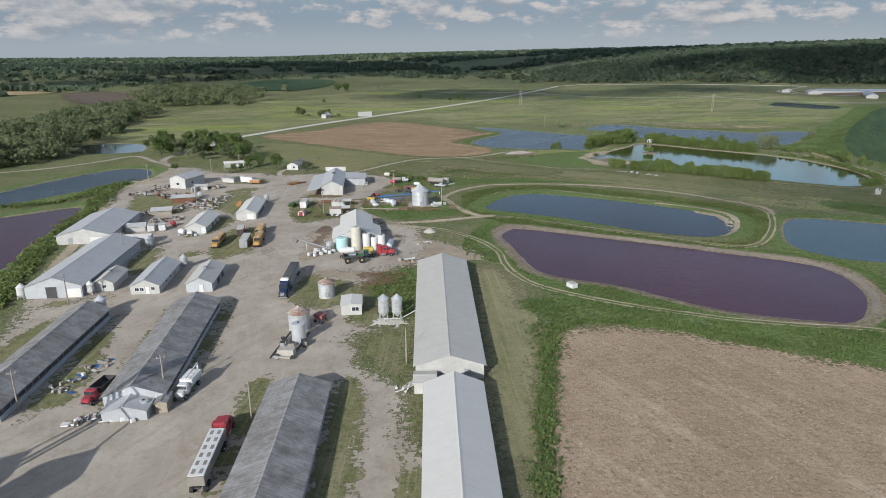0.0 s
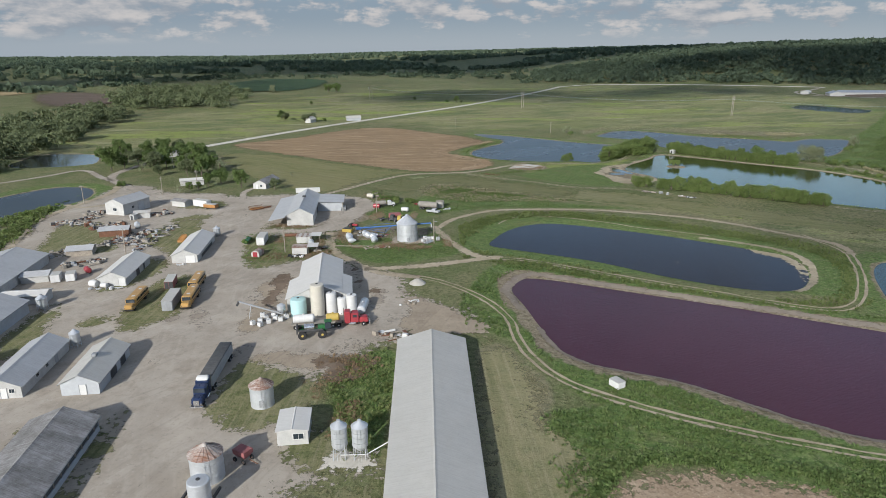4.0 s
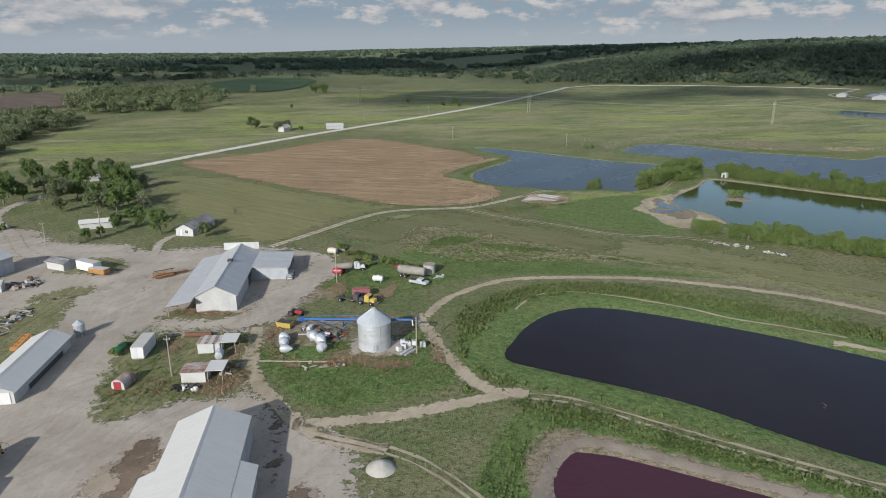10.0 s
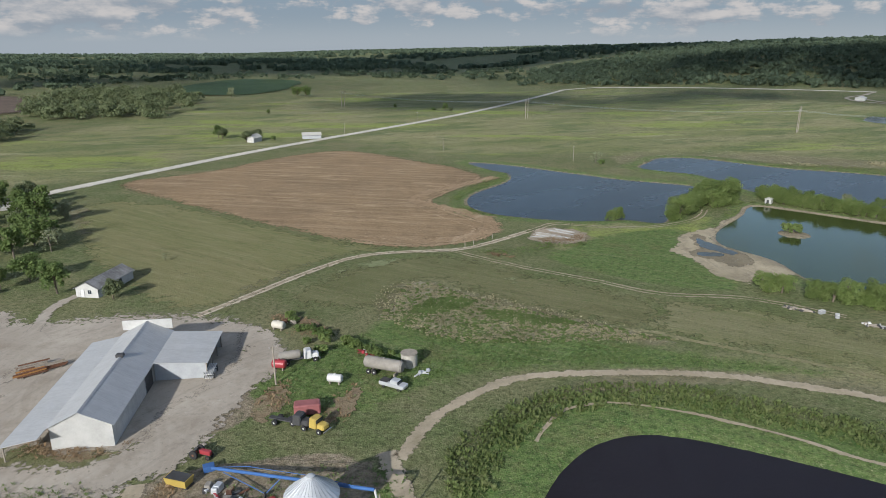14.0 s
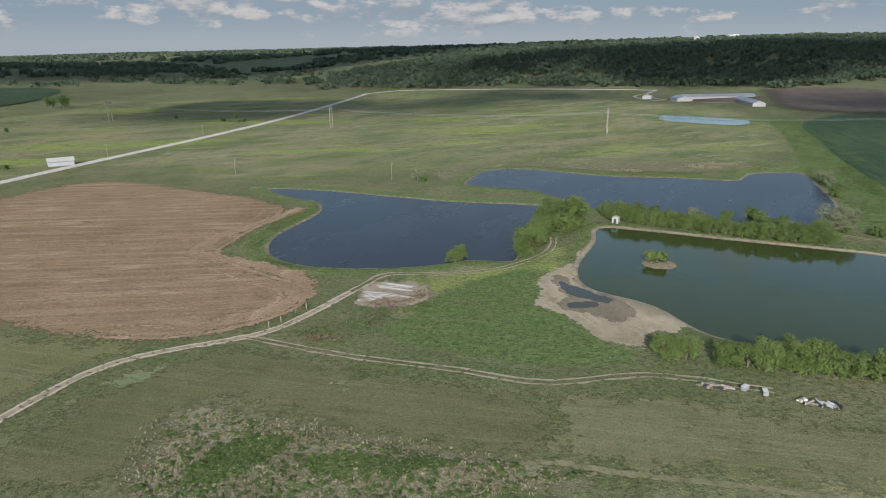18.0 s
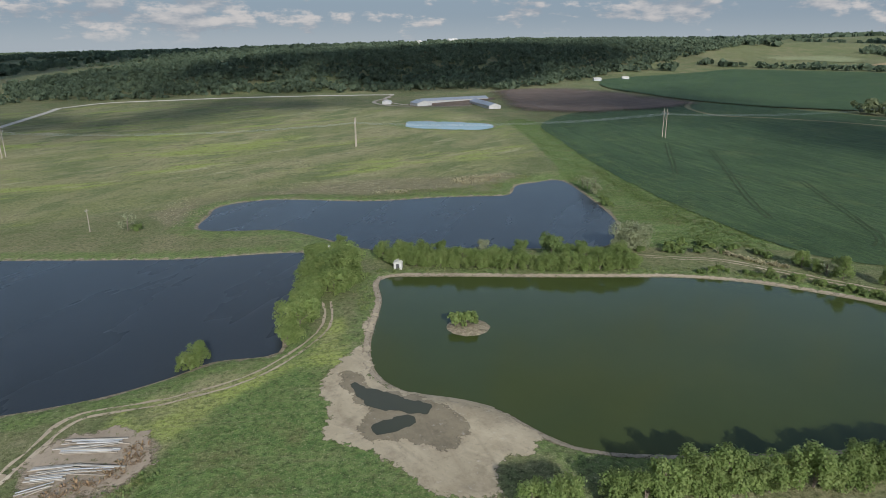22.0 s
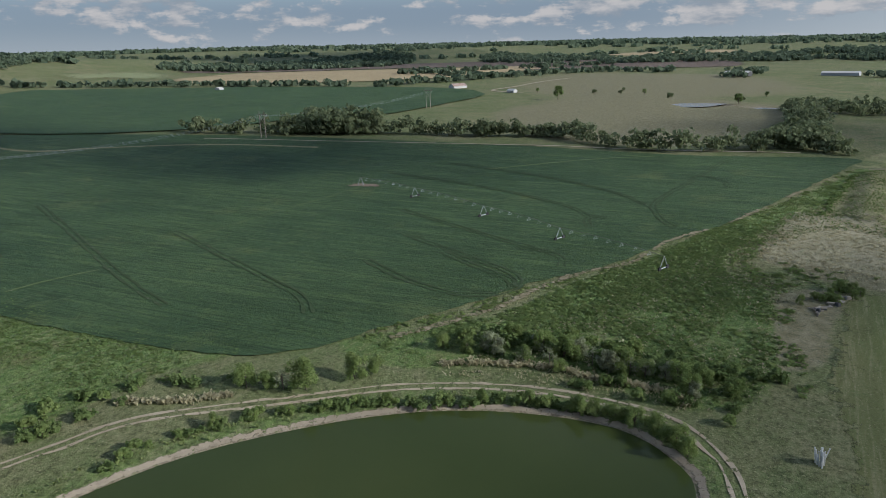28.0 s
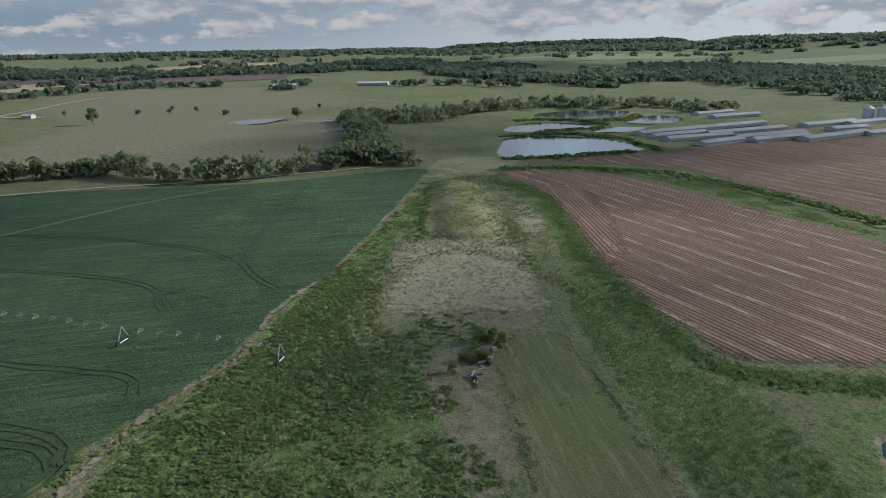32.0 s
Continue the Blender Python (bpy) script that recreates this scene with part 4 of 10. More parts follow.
# plan regions that steer the cover of the ground: 1 inside, fading out over a few metres
LUSH = [
    ([(9, 250), (12, 275), (30, 292), (50, 292), (80, 276), (108, 254), (118, 238), (112, 215), (104, 205), (60, 222), (30, 238)], 3),
    ([(6, 196), (16, 232), (32, 232), (58, 215), (90, 199), (112, 186), (120, 168), (112, 140), (96, 130), (66, 138), (40, 150), (26, 160), (20, 180)], 3),
    ([(19, 150), (32, 154), (68, 142), (95, 130), (88, 116), (62, 127), (40, 138), (27, 136), (22, 117), (15, 78), (12, 78), (19, 120)], 2),
    ([(-19, 168), (-8, 178), (-8, 140), (-12, 142), (-16, 152)], 2),
    ([(-10, 320), (-26, 300), (-20, 286), (-4, 290), (8, 300), (26, 304), (60, 302), (80, 300), (50, 312), (24, 330), (8, 338)], 6),
    ([(40, 372), (60, 352), (84, 345), (84, 372), (92, 392), (86, 402), (62, 394), (48, 380)], 5),
    ([(236, 345), (242, 318), (256, 288), (296, 240), (345, 170), (380, 125), (392, 112), (383, 108), (370, 122), (336, 163), (288, 230), (248, 276), (226, 300), (222, 330)], 3),
    ([(-60, 251), (-62, 270), (-36, 266), (-32, 248), (-40, 239), (-52, 232)], 2),
    ([(-32, 262), (-4, 274), (4, 262), (8, 247), (-2, 239), (-16, 236), (-26, 246)], 2),
    ([(272, 488), (297, 515), (350, 580), (408, 653), (416, 632), (323, 498), (279, 438), (250, 400), (236, 365), (225, 380), (205, 402), (222, 420), (255, 455)], 4),
    ([(378, 84), (345, 104), (314, 124), (272, 163), (238, 188), (216, 200), (200, 202), (180, 186), (182, 178), (204, 194), (215, 192), (234, 182), (269, 156), (312, 117), (343, 96), (376, 79)], 2),
    ([(340, 100), (375, 78), (388, 74), (365, 38), (330, 20), (272, 34), (215, 70), (214, 74), (268, 56), (315, 40), (360, 44), (378, 74), (340, 92)], 2),
    ([(232, 206), (262, 178), (262, 172), (236, 190), (214, 203), (196, 205), (172, 226), (150, 250), (158, 262), (182, 244), (212, 222)], 5),
    ([(228, 320), (244, 290), (266, 262), (254, 240), (232, 250), (208, 264), (200, 282), (216, 300)], 5),
    ([(239.7, 323.4), (245.9, 308.3), (264.3, 284.1), (279.9, 258.4), (309.8, 220.6), (303.8, 209.2), (276.4, 238.4), (241.0, 252.5), (244.1, 279.4), (225.2, 277.1), (231.0, 285.5), (238.2, 302.8), (234.1, 317.7)], 2.5),
]
DRY = [
    ([(-3, 352), (19, 343), (47, 322), (58, 312), (44, 315), (21, 317), (-2, 328), (-8, 340)], 3),
    ([(26, 290), (60, 310), (110, 290), (140, 262), (120, 258), (95, 285), (60, 296)], 5),
    ([(110, 520), (150, 552), (190, 522), (240, 500), (262, 512), (220, 540), (150, 580), (110, 556)], 10),
    ([(278, 227), (303, 206), (309, 184), (296, 166), (270, 180), (251, 198), (246, 212), (258, 222)], 3),
    ([(325, 168), (345, 150), (388, 112), (384, 92), (350, 118), (312, 150), (300, 160), (312, 178)], 4),
    ([(240, 245), (250, 236), (247, 222), (228, 238), (212, 252), (214, 262)], 2),
    ([(7, 130), (9, 179), (14, 182), (22, 162), (19, 150), (24, 140), (20, 120), (14, 78), (7, 78)], 2),
    ([(-120, 440), (-60, 400), (-30, 380), (-40, 345), (-60, 350), (-90, 380), (-130, 430)], 10),
    ([(800, 60), (660, -20), (620, -60), (560, 40), (500, 100), (470, 170), (540, 240), (700, 220)], 30),
    ([(1100, -200), (800, -120), (760, 100), (900, 160), (1200, 40)], 60),
]
DIRT = [
    ([(-36, 269), (-24, 275), (-6, 276), (-1, 268), (-16, 262), (-30, 260)], 1),
    ([(-56, 271), (-40, 276), (-36, 280), (-42, 284), (-58, 278)], 1),
    ([(-46, 300), (-34, 302), (-30, 322), (-28, 300), (-24, 288), (-34, 280), (-42, 282)], 2),
    ([(16, 214), (20, 228), (30, 227), (54, 214), (86, 197), (108, 186), (115, 172), (112, 155), (104, 142), (95, 135), (86, 136), (67, 143), (52, 155), (44, 162), (35, 166), (28, 170), (23, 176), (20, 190)], 1),
    ([(38, 392), (45, 406), (58, 394), (48, 385)], 2),
    ([(-72, 244), (-140, 262), (-150, 300), (-134, 305), (-106, 296), (-84, 268)], 6),
]
FRESH = [
    ([(395, 108), (415, 92), (430, 60), (400, 40), (384, 70)], 4),
    ([(-340, 480), (-230, 470), (-150, 500), (-60, 625), (20, 560), (110, 560), (200, 545), (262, 512), (330, 560), (400, 645), (430, 760), (380, 900), (250, 1090), (180, 1100), (20, 1120), (-150, 1000), (-240, 800), (-270, 640)], 40),
    ([(44, 382), (62, 358), (86, 348), (86, 372), (94, 394), (104, 410), (112, 430), (96, 412), (60, 410), (48, 396)], 4),
    ([(14, 424), (16, 446), (22, 462), (36, 490), (40, 506), (28, 520), (20, 545), (60, 530), (100, 495), (130, 470), (126, 476), (80, 514), (50, 536), (30, 545), (38, 515), (38, 496), (20, 462), (15, 440), (26, 424), (60, 410)], 2),
    ([(110, 300), (150, 270), (200, 255), (190, 230), (140, 245), (90, 292), (30, 308), (60, 312)], 10),
]


def smooth_down(a, b, v):
    return 1 - smooth(a, b, v)


def cover(name, regions):
    x, y = gx.ravel(), gy.ravel()
    val = np.zeros(x.shape)
    for pts, soft in regions:
        q = curve_through(pts, 4.0)
        lo, hi = q.min(0) - 4 * soft, q.max(0) + 4 * soft
        k = np.nonzero((x > lo[0]) & (x < hi[0]) & (y > lo[1]) & (y < hi[1]))[0]
        val[k] = np.maximum(val[k], smooth_down(-soft, soft, signed(q, x[k], y[k])))
    if name == "lush":
        for key, w, far_edge in (("west", 0.62, 9), ("north", 0.60, 11), ("green", 0.55, 8), ("far_farm", 0.6, 12), ("se_near", 0.9, 7), ("se_mid", 0.9, 7), ("se_side", 0.9, 6), ("se_far", 0.8, 9), ("se_right", 0.9, 7), ("purple", 0.5, 12), ("teal", 0.85, 9), ("farm_w", 0.9, 8), ("farm_s", 0.9, 8)):
            q = POND[key]
            lo, hi = q.min(0) - 20, q.max(0) + 20
            k = np.nonzero((x > lo[0]) & (x < hi[0]) & (y > lo[1]) & (y < hi[1]))[0]
            val[k] = np.maximum(val[k], w * smooth_down(far_edge * 0.4, far_edge * 1.6, signed(q, x[k], y[k])))
    if name == "dry":
        q = curve_through([(242, 394), (268, 440), (303, 491), (350, 552), (409, 622), (430, 640), (413, 632), (352, 562), (300, 496), (262, 440), (238, 394)], 5.0)
        k = np.nonzero((x > 225) & (x < 440) & (y > 380) & (y < 650))[0]
        val[k] = np.maximum(val[k], 0.55 * smooth_down(-1, 2, signed(q, x[k], y[k])))
    if name == "dirt":
        for key, q in POND.items():
            if key == "navy":
                continue
            lo, hi = q.min(0) - 4, q.max(0) + 4
            k = np.nonzero((x > lo[0]) & (x < hi[0]) & (y > lo[1]) & (y < hi[1]))[0]
            val[k] = np.maximum(val[k], 0.75 * smooth_down(0.4, 2.6, signed(q, x[k], y[k])))
    ground.data.attributes.new(name, "FLOAT", "POINT").data.foreach_set("value", val.astype(np.float32))


for key, regs in (("lush", LUSH), ("dry", DRY), ("dirt", DIRT), ("fresh", FRESH)):
    cover(key, regs)


def region(name, pts, mat, lift, label, category, step=3.0, inner=8.0, ragged=0.5, closed_curve=True, kind="structure", raw=False, level=None):
    """A sheet of land cover: a smooth outline with an uneven edge, laid on the ground."""
    q = np.array(pts, float) if raw else curve_through(pts, step)
    if ragged:
        k = np.array([(noise.noise((a * 0.35, b * 0.35, 1.7)), noise.noise((a * 0.35, b * 0.35, 9.2))) for a, b in q])
        k2 = np.array([(noise.noise((a * 1.7, b * 1.7, 3.7)), noise.noise((a * 1.7, b * 1.7, 5.2))) for a, b in q])
        q = q + ragged * (1.2 * k + 0.6 * k2)
    lo, hi = q.min(0), q.max(0)
    mx, my = np.meshgrid(np.arange(lo[0], hi[0], inner), np.arange(lo[1], hi[1], inner))
    mx, my = mx.ravel(), my.ravel()
    inside = signed(q, mx, my) < -inner * 0.45
    allp = [Vector(p) for p in q] + [Vector((a, b)) for a, b in zip(mx[inside], my[inside])]
    from_cdt = mathutils_cdt(allp, [], [list(range(len(q)))], 1, 0.001)
    co = np.array([tuple(p) for p in from_cdt[0]])
    z = height(co[:, 0], co[:, 1]) + lift if level is None else np.full(len(co), level)
    ob = link(name, np.column_stack([co, z]).tolist(), [list(t) for t in from_cdt[2]], mat, label, category, kind, smooth_faces=True)
    edge = np.zeros(len(co), bool)
    edge[:len(q)] = True
    ob.data.attributes.new("inside", "FLOAT", "POINT").data.foreach_set("value", np.where(edge, 0.0, 1.0).astype(np.float32))
    return ob


def strip(name, pts, width, mat, lift, label, category, step=3.0, ragged=0.35, kind="structure", ruts=False, solid=0.8):
    """A road or track along a smooth line: cross-sections of four points, with uneven edges."""
    c = curve_through(pts, step, False)
    t = np.gradient(c, axis=0)
    t /= np.linalg.norm(t, axis=1)[:, None] + 1e-9
    nrm = np.column_stack([-t[:, 1], t[:, 0]])
    rows = []
    for off in ((-0.5, -0.24, 0.24, 0.5) if ruts else (-0.5, -0.2, 0.2, 0.5)):
        w = np.array([width * off * (1 + (ragged * noise.noise((a * 0.3, b * 0.3, off * 7)) if ruts or abs(off) > 0.4 else 0)) for a, b in c])
        p = c + nrm * w[:, None]
        rows.append(np.column_stack([p, height(p[:, 0], p[:, 1]) + lift]))
    v = np.stack(rows, 1).reshape(-1, 3)
    f = [(4 * i + j, 4 * i + j + 1, 4 * i + j + 5, 4 * i + j + 4) for i in range(len(c) - 1) for j in ((0, 2) if ruts else range(3))]
    ob = link(name, v.tolist(), [tuple(reversed(q)) for q in f], mat, label, category, kind, smooth_faces=True)
    ob.data.attributes.new("inside", "FLOAT", "POINT").data.foreach_set("value", np.tile([0.8 * solid] * 4 if ruts else [0.0, solid, solid, 0.0], len(c)).astype(np.float32))
    return ob



for key, (pts, water, label) in PONDS.items():
    t = np.roll(POND[key], -1, 0) - np.roll(POND[key], 1, 0)
    out = np.column_stack([t[:, 1], -t[:, 0]]) / (np.linalg.norm(t, axis=1)[:, None] + 1e-9)
    area = 0.5 * np.sum(POND[key][:, 0] * np.roll(POND[key][:, 1], -1) - np.roll(POND[key][:, 0], -1) * POND[key][:, 1])
    grown = POND[key] + out * (1.2 if area > 0 else -1.2)
    region("water", grown, M[water], 0, label, "water", inner=25.0, ragged=0, raw=True, level=LEVEL[key])

# fields, yards, roads and tracks
region("field_1", [(-135, 487), (-104, 519), (-83, 553), (-54, 582), (-26, 572), (1, 542), (16, 528), (32, 500), (27, 484), (13, 458), (8, 443), (20, 421), (29, 408), (25, 392),
                   (10, 384), (-4, 383), (-20, 389), (-52, 413), (-95, 448)], M["plough"], 0.10, "bare brown ploughed field with faint furrows", "field", ragged=0.8)
region("field_2", [(23, 130), (29, 136), (41, 137), (53, 134), (71, 124), (86, 116), (112, 104), (118, 60), (70, 30), (12, 30), (13, 78), (19, 110)], M["stubble"], 0.10,
       "tan harvested stubble field with fine rows", "field", ragged=1.2)
region("field_3", [(381, 76), (342, 94), (311, 115), (268, 154), (233, 180), (214, 190), (204, 191), (185, 175), (166, 150), (172, 108), (210, 80), (268, 59), (315, 42), (361, 46)],
       M["redfield"], 0.12, "reddish harvested field with pale straw rows", "field", ragged=0.8)
region("field_4", [(377, 26), (352, -40), (352, -85), (310, -150), (280, -186), (200, -120), (160, 20), (180, 74), (214, 58), (256, 32), (320, 7)], M["redfield"], 0.14,
       "reddish harvested field beyond a grassy terrace", "field", ragged=0.8)
region("field_headland", [(349, 90), (330, 101), (311, 115), (290, 134), (268, 154), (250, 167), (262, 144), (282, 118), (304, 96), (326, 76), (342, 78)], M["redturn"], 0.20, "turning rows along the field's curved edge", "field", ragged=0.8)
region("grass_terrace", [(386, 70), (377, 52), (358, 22), (336, 12), (307, 15), (258, 28), (220, 44), (190, 62), (196, 76), (215, 63), (251, 46), (308, 30), (340, 38), (360, 54)], M["terrace"], 0.24, "green grassy terrace between harvested fields", "grass", inner=4, ragged=1.2, step=1.5)
region("field_5", [(233, 352), (243, 333), (253, 314), (264.5, 297), (273.5, 276), (290.5, 250.5), (304.5, 229.5), (319, 208.5), (352, 167), (393, 117), (416, 99), (442, 177), (501, 275), (573, 441), (608, 607), (589, 615), (495, 645), (409, 620),
                   (350, 552), (303, 491), (268, 439), (242, 392), (232, 366)], M["crop"], 0.22, "dark green soybean field in fine rows", "crop field", inner=14, ragged=0.9)
region("yard", [(-96, 60), (-100, 130), (-106, 152), (-113, 182), (-124, 215), (-138, 262), (-147, 290), (-147, 318), (-146, 346), (-134, 356), (-118, 340), (-96, 336), (-80, 329), (-73, 333),
                (-55, 334), (-38, 330), (-28, 318), (-26, 298), (-32, 285), (-36, 271), (-33, 262), (-31, 250), (-24, 238), (-8, 224), (-4, 212), (12, 197), (14, 188), (-2, 184), (-10, 180),
                (-20, 166), (-19, 150), (-6, 138), (-7, 135), (-17, 133), (-16, 118), (-8, 112), (-5.5, 104), (-6, 60)], M["gravel"], 0.05,
       "dusty grey-tan gravel farmyard with wheel marks", "gravel yard", ragged=1.9, step=1.5)
# grass plots in the yard
LAWNS = [
    ([(-72, 189), (-75, 202), (-75, 221), (-70, 227), (-64, 226), (-60, 210), (-60, 197), (-67, 188)], "mown grass plot where buses are parked"),
    ([(-39, 154), (-40, 168), (-36, 175), (-22, 166), (-19, 158), (-28, 148), (-36, 150)], "worn grass plot round a feed bin"),
    ([(-25, 144), (-19, 137), (-11, 137.5), (-14, 143), (-17, 150), (-21, 149)], "small worn grass plot beside a white shed"),
    ([(-18, 133), (-7, 134), (-5.4, 128), (-6, 111), (-9, 113), (-14, 118), (-18, 126)], "green lawn plot between barn and yard"),
    ([(-20.5, 112), (-13.5, 107), (-12.5, 95), (-12, 60), (-19, 60)], "mown grass strip beside a grey barn"),
    ([(-7.4, 106), (-3.6, 107), (-2.6, 60), (-7.2, 60)], "mown grass strip beside a white barn"),
    ([(-37.5, 108), (-32, 113), (-31, 90), (-30, 60), (-33, 60)], "dry grass strip beside a grey barn"),
    ([(-55, 152), (-51, 150), (-46.5, 112), (-48, 103), (-50, 104)], "shaded grass strip beside a grey barn"),
    ([(-68, 146), (-64, 146), (-59, 104), (-62, 104)], "dry grass strip between two barns"),
    ([(-78, 146), (-74, 140), (-67, 112), (-68, 103), (-74, 100)], "rough grass strip with scattered debris"),
    ([(-91, 146), (-87, 146), (-86, 112), (-95, 128)], "dry grass strip beside a lane"),
    ([(-88, 214), (-92, 222), (-88, 240), (-79, 240), (-76, 232), (-80, 218)], "grass plot round a white shed"),
    ([(-80, 236), (-82, 246), (-98, 262), (-96, 282), (-86, 290), (-80, 270), (-77, 240)], "rough grass plot with scrap heaps"),
    ([(-122, 244), (-128, 260), (-134, 284), (-122, 286), (-108, 268), (-100, 250)], "weedy plot with scrap and machinery"),
    ([(-102, 308), (-106, 318), (-92, 322), (-84, 315), (-86, 306)], "grass plot beside parked trailers"),
    ([(-98, 286), (-92, 296), (-84, 297), (-83, 291), (-90, 287)], "small grass island in the yard"),
    ([(-60, 250), (-61, 266.5), (-54, 267), (-35.5, 266.5), (-32.5, 248), (-28, 239), (-40, 237.5), (-53, 231)], "weedy plot with small sheds and scrap"),
    ([(-84, 176), (-86, 192), (-92, 206), (-95, 200), (-92, 178)], "grass strip behind a long grey building"),
    ([(-80, 190), (-82, 196), (-76, 199), (-72, 194)], "oval worn grass island in the yard"),
    ([(-104, 153), (-92, 157), (-84, 160), (-86, 155), (-98, 150)], "dry grass verge before a grey building"),
]
for pts, label in LAWNS:
    region("grass_plot", pts, M["mown"], 0.09, label, "grass", inner=4, ragged=1.3, step=0.8)
region("mown_strip", [(7.2, 130), (8.5, 179), (14, 182), (21, 163), (19, 151), (24, 141), (21, 122), (17, 104), (13, 60), (8, 60)], M["mown_dry"], 0.05, "dry mown grass strip with mower stripes beside a barn", "grass", inner=6, ragged=0.7)
region("mown_strip", [(246, 218.5), (242, 211), (238, 207), (212, 225), (180, 247), (160, 261), (168, 274), (188, 264), (210, 252), (228, 237), (240, 227)], M["mown_e"], 0.04, "olive mown strip through weeds", "grass", inner=3, ragged=1.6, step=1.2)
region("meadow", [(-47, 336), (-35, 354), (-27, 368), (-16, 379), (-6, 382), (-17, 389), (-33, 397), (-59, 417), (-91, 441), (-120, 452), (-128, 440), (-110, 402), (-94, 374), (-78, 362), (-72, 350), (-58, 338)], M["hay_w"], 0.03,
       "olive cut meadow with faint mower swaths", "meadow", inner=6, ragged=2.0, step=1.5)
region("meadow", [(-28, 339), (-22, 358), (-11, 368.5), (0, 374), (10, 376.5), (35, 357), (56, 341), (60, 333), (53, 322), (39, 327), (30, 333), (20, 341), (14, 346), (9, 353), (-1, 353), (-4, 338), (-11, 335)], M["hay_dark"], 0.035,
       "dull olive-brown meadow with thin grass", "meadow", inner=6, ragged=2.2, step=1.2)
region("meadow", [(-20, 360), (-16, 367), (-10, 372.5), (-4, 373), (-4, 367), (-9, 364.5), (-15, 363)], M["hay_pale"], 0.06, "pale green patch beside a farm track", "meadow", inner=4, ragged=1.6, step=0.9)
region("meadow", [(25, 354), (28, 355), (28.5, 351), (26, 350.5)], M["hay_pale"], 0.06, "small pale patch in the meadow", "meadow", inner=4, ragged=0.6, step=0.6)
region("rough_patch", [(-6, 329), (-4, 336), (-2, 345), (0, 351.5), (8, 351.5), (14, 343), (20, 338.5), (30, 331), (39, 325), (48, 321), (58, 315), (47, 316), (34, 316), (23, 317), (13, 318), (5, 321)], M["rough_dry"], 0.05,
       "pale dry weeds mottled with green", "weeds", inner=3, ragged=2.0, step=0.8)
DEAD = [(320, 189), (317, 177), (297, 160), (256, 192), (251, 198), (256, 206), (276, 226), (292, 214)]
for pts in ([(-4, 330), (2, 336), (8, 341.5), (15, 341.5), (18, 338), (12, 333), (5, 328), (0, 326)], [(9, 326), (15, 326.5), (22, 330), (32, 328), (40, 323), (30, 323), (20, 324), (16, 319), (10, 320)]):
    region("rough_grass", pts, M["terrace"], 0.09, "green grass growing through dead weeds", "grass", inner=2.5, ragged=2.2, step=1.0)
region("shop_apron", [(-61, 268), (-52.5, 267.6), (-46.2, 267.8), (-39.8, 268.4), (-35, 270), (-31, 274), (-28.6, 279.8), (-27.6, 286.2), (-26, 296), (-22.3, 310), (-29.6, 324), (-35.1, 324), (-34.2, 309.5), (-35, 300.4), (-39.6, 291.4), (-41, 283), (-44, 276.2), (-52, 275), (-59, 277)], M["gravel"], 0.14,
       "packed gravel apron round a workshop", "yard", inner=4, ragged=0.9, step=1.0)
BROWN = [[(-32.8, 266.7), (-32.4, 272.2), (-30.2, 269.4), (-29.3, 260.4), (-26.4, 255.8), (-22.6, 252.6), (-24.1, 249.6), (-28.9, 255.9)], [(-19.8, 253.6), (-17.4, 256.8), (-12.8, 259), (-7.9, 254.4), (-1.8, 253.3), (-1.1, 251.2), (-6.2, 249.3), (-11.7, 251.4), (-18.2, 251.5)],
         [(1.6, 261.1), (4.8, 258.7), (5.3, 249.1), (3, 255.3)], [(-39.6, 244.3), (-34, 249.8), (-31, 247.8), (-34.6, 240.1), (-40.2, 241)], [(-39.1, 253.9), (-38.4, 261.8), (-36, 260.6), (-35.1, 252.8)], [(-52.2, 257.4), (-51.8, 265.8), (-49.8, 265.7), (-48.5, 257.3)],
         [(-31.1, 331.2), (-23.8, 331), (-16.6, 322.1), (-24.2, 326.5)], [(-25.2, 288.3), (-24.3, 296), (-20.8, 300.1), (-18.7, 291.9), (-22.2, 284.7)], [(-12.5, 288.1), (-7.8, 297.7), (-6.5, 291.7), (-10.6, 284.5)], [(-59, 281), (-53, 276.6), (-45, 276), (-43.5, 278.5), (-52, 279)]]
for pts in BROWN:
    region("dead_litter", pts, M["litter"], 0.10, "brown dead weeds matted on the ground", "weeds", inner=1.6, ragged=1.0, step=0.7)
region("trampled_weeds", DEAD, M["rough_dry"], 0.05, "pale dead weeds trampled flat", "weeds", inner=4, ragged=2.4, step=1.0)
region("trampled_weeds", [(334, 117), (318, 121), (293, 146), (301, 150)], M["rough_dry"], 0.05, "pale dead weeds beside a mound", "weeds", inner=4, ragged=1.6, step=1.0)
MOUND = [(379, 123), (363, 104), (336, 124), (308, 148), (298, 163), (315, 181), (342, 157)]
region("mound_grass", MOUND, M["hay_e"], 0.05, "yellow-green grass on a low mound", "grass", inner=2.5, ragged=1.5, step=1.0)
region("meadow", [(57, 341), (66, 337), (85, 328), (103, 313), (140, 282), (152, 266), (140, 262), (118, 276), (92, 298), (76, 307), (65, 313), (54, 321), (60, 332)], M["hay_e"], 0.035,
       "striped olive meadow between track and lagoon", "meadow", inner=6, ragged=1.6, step=1.5)
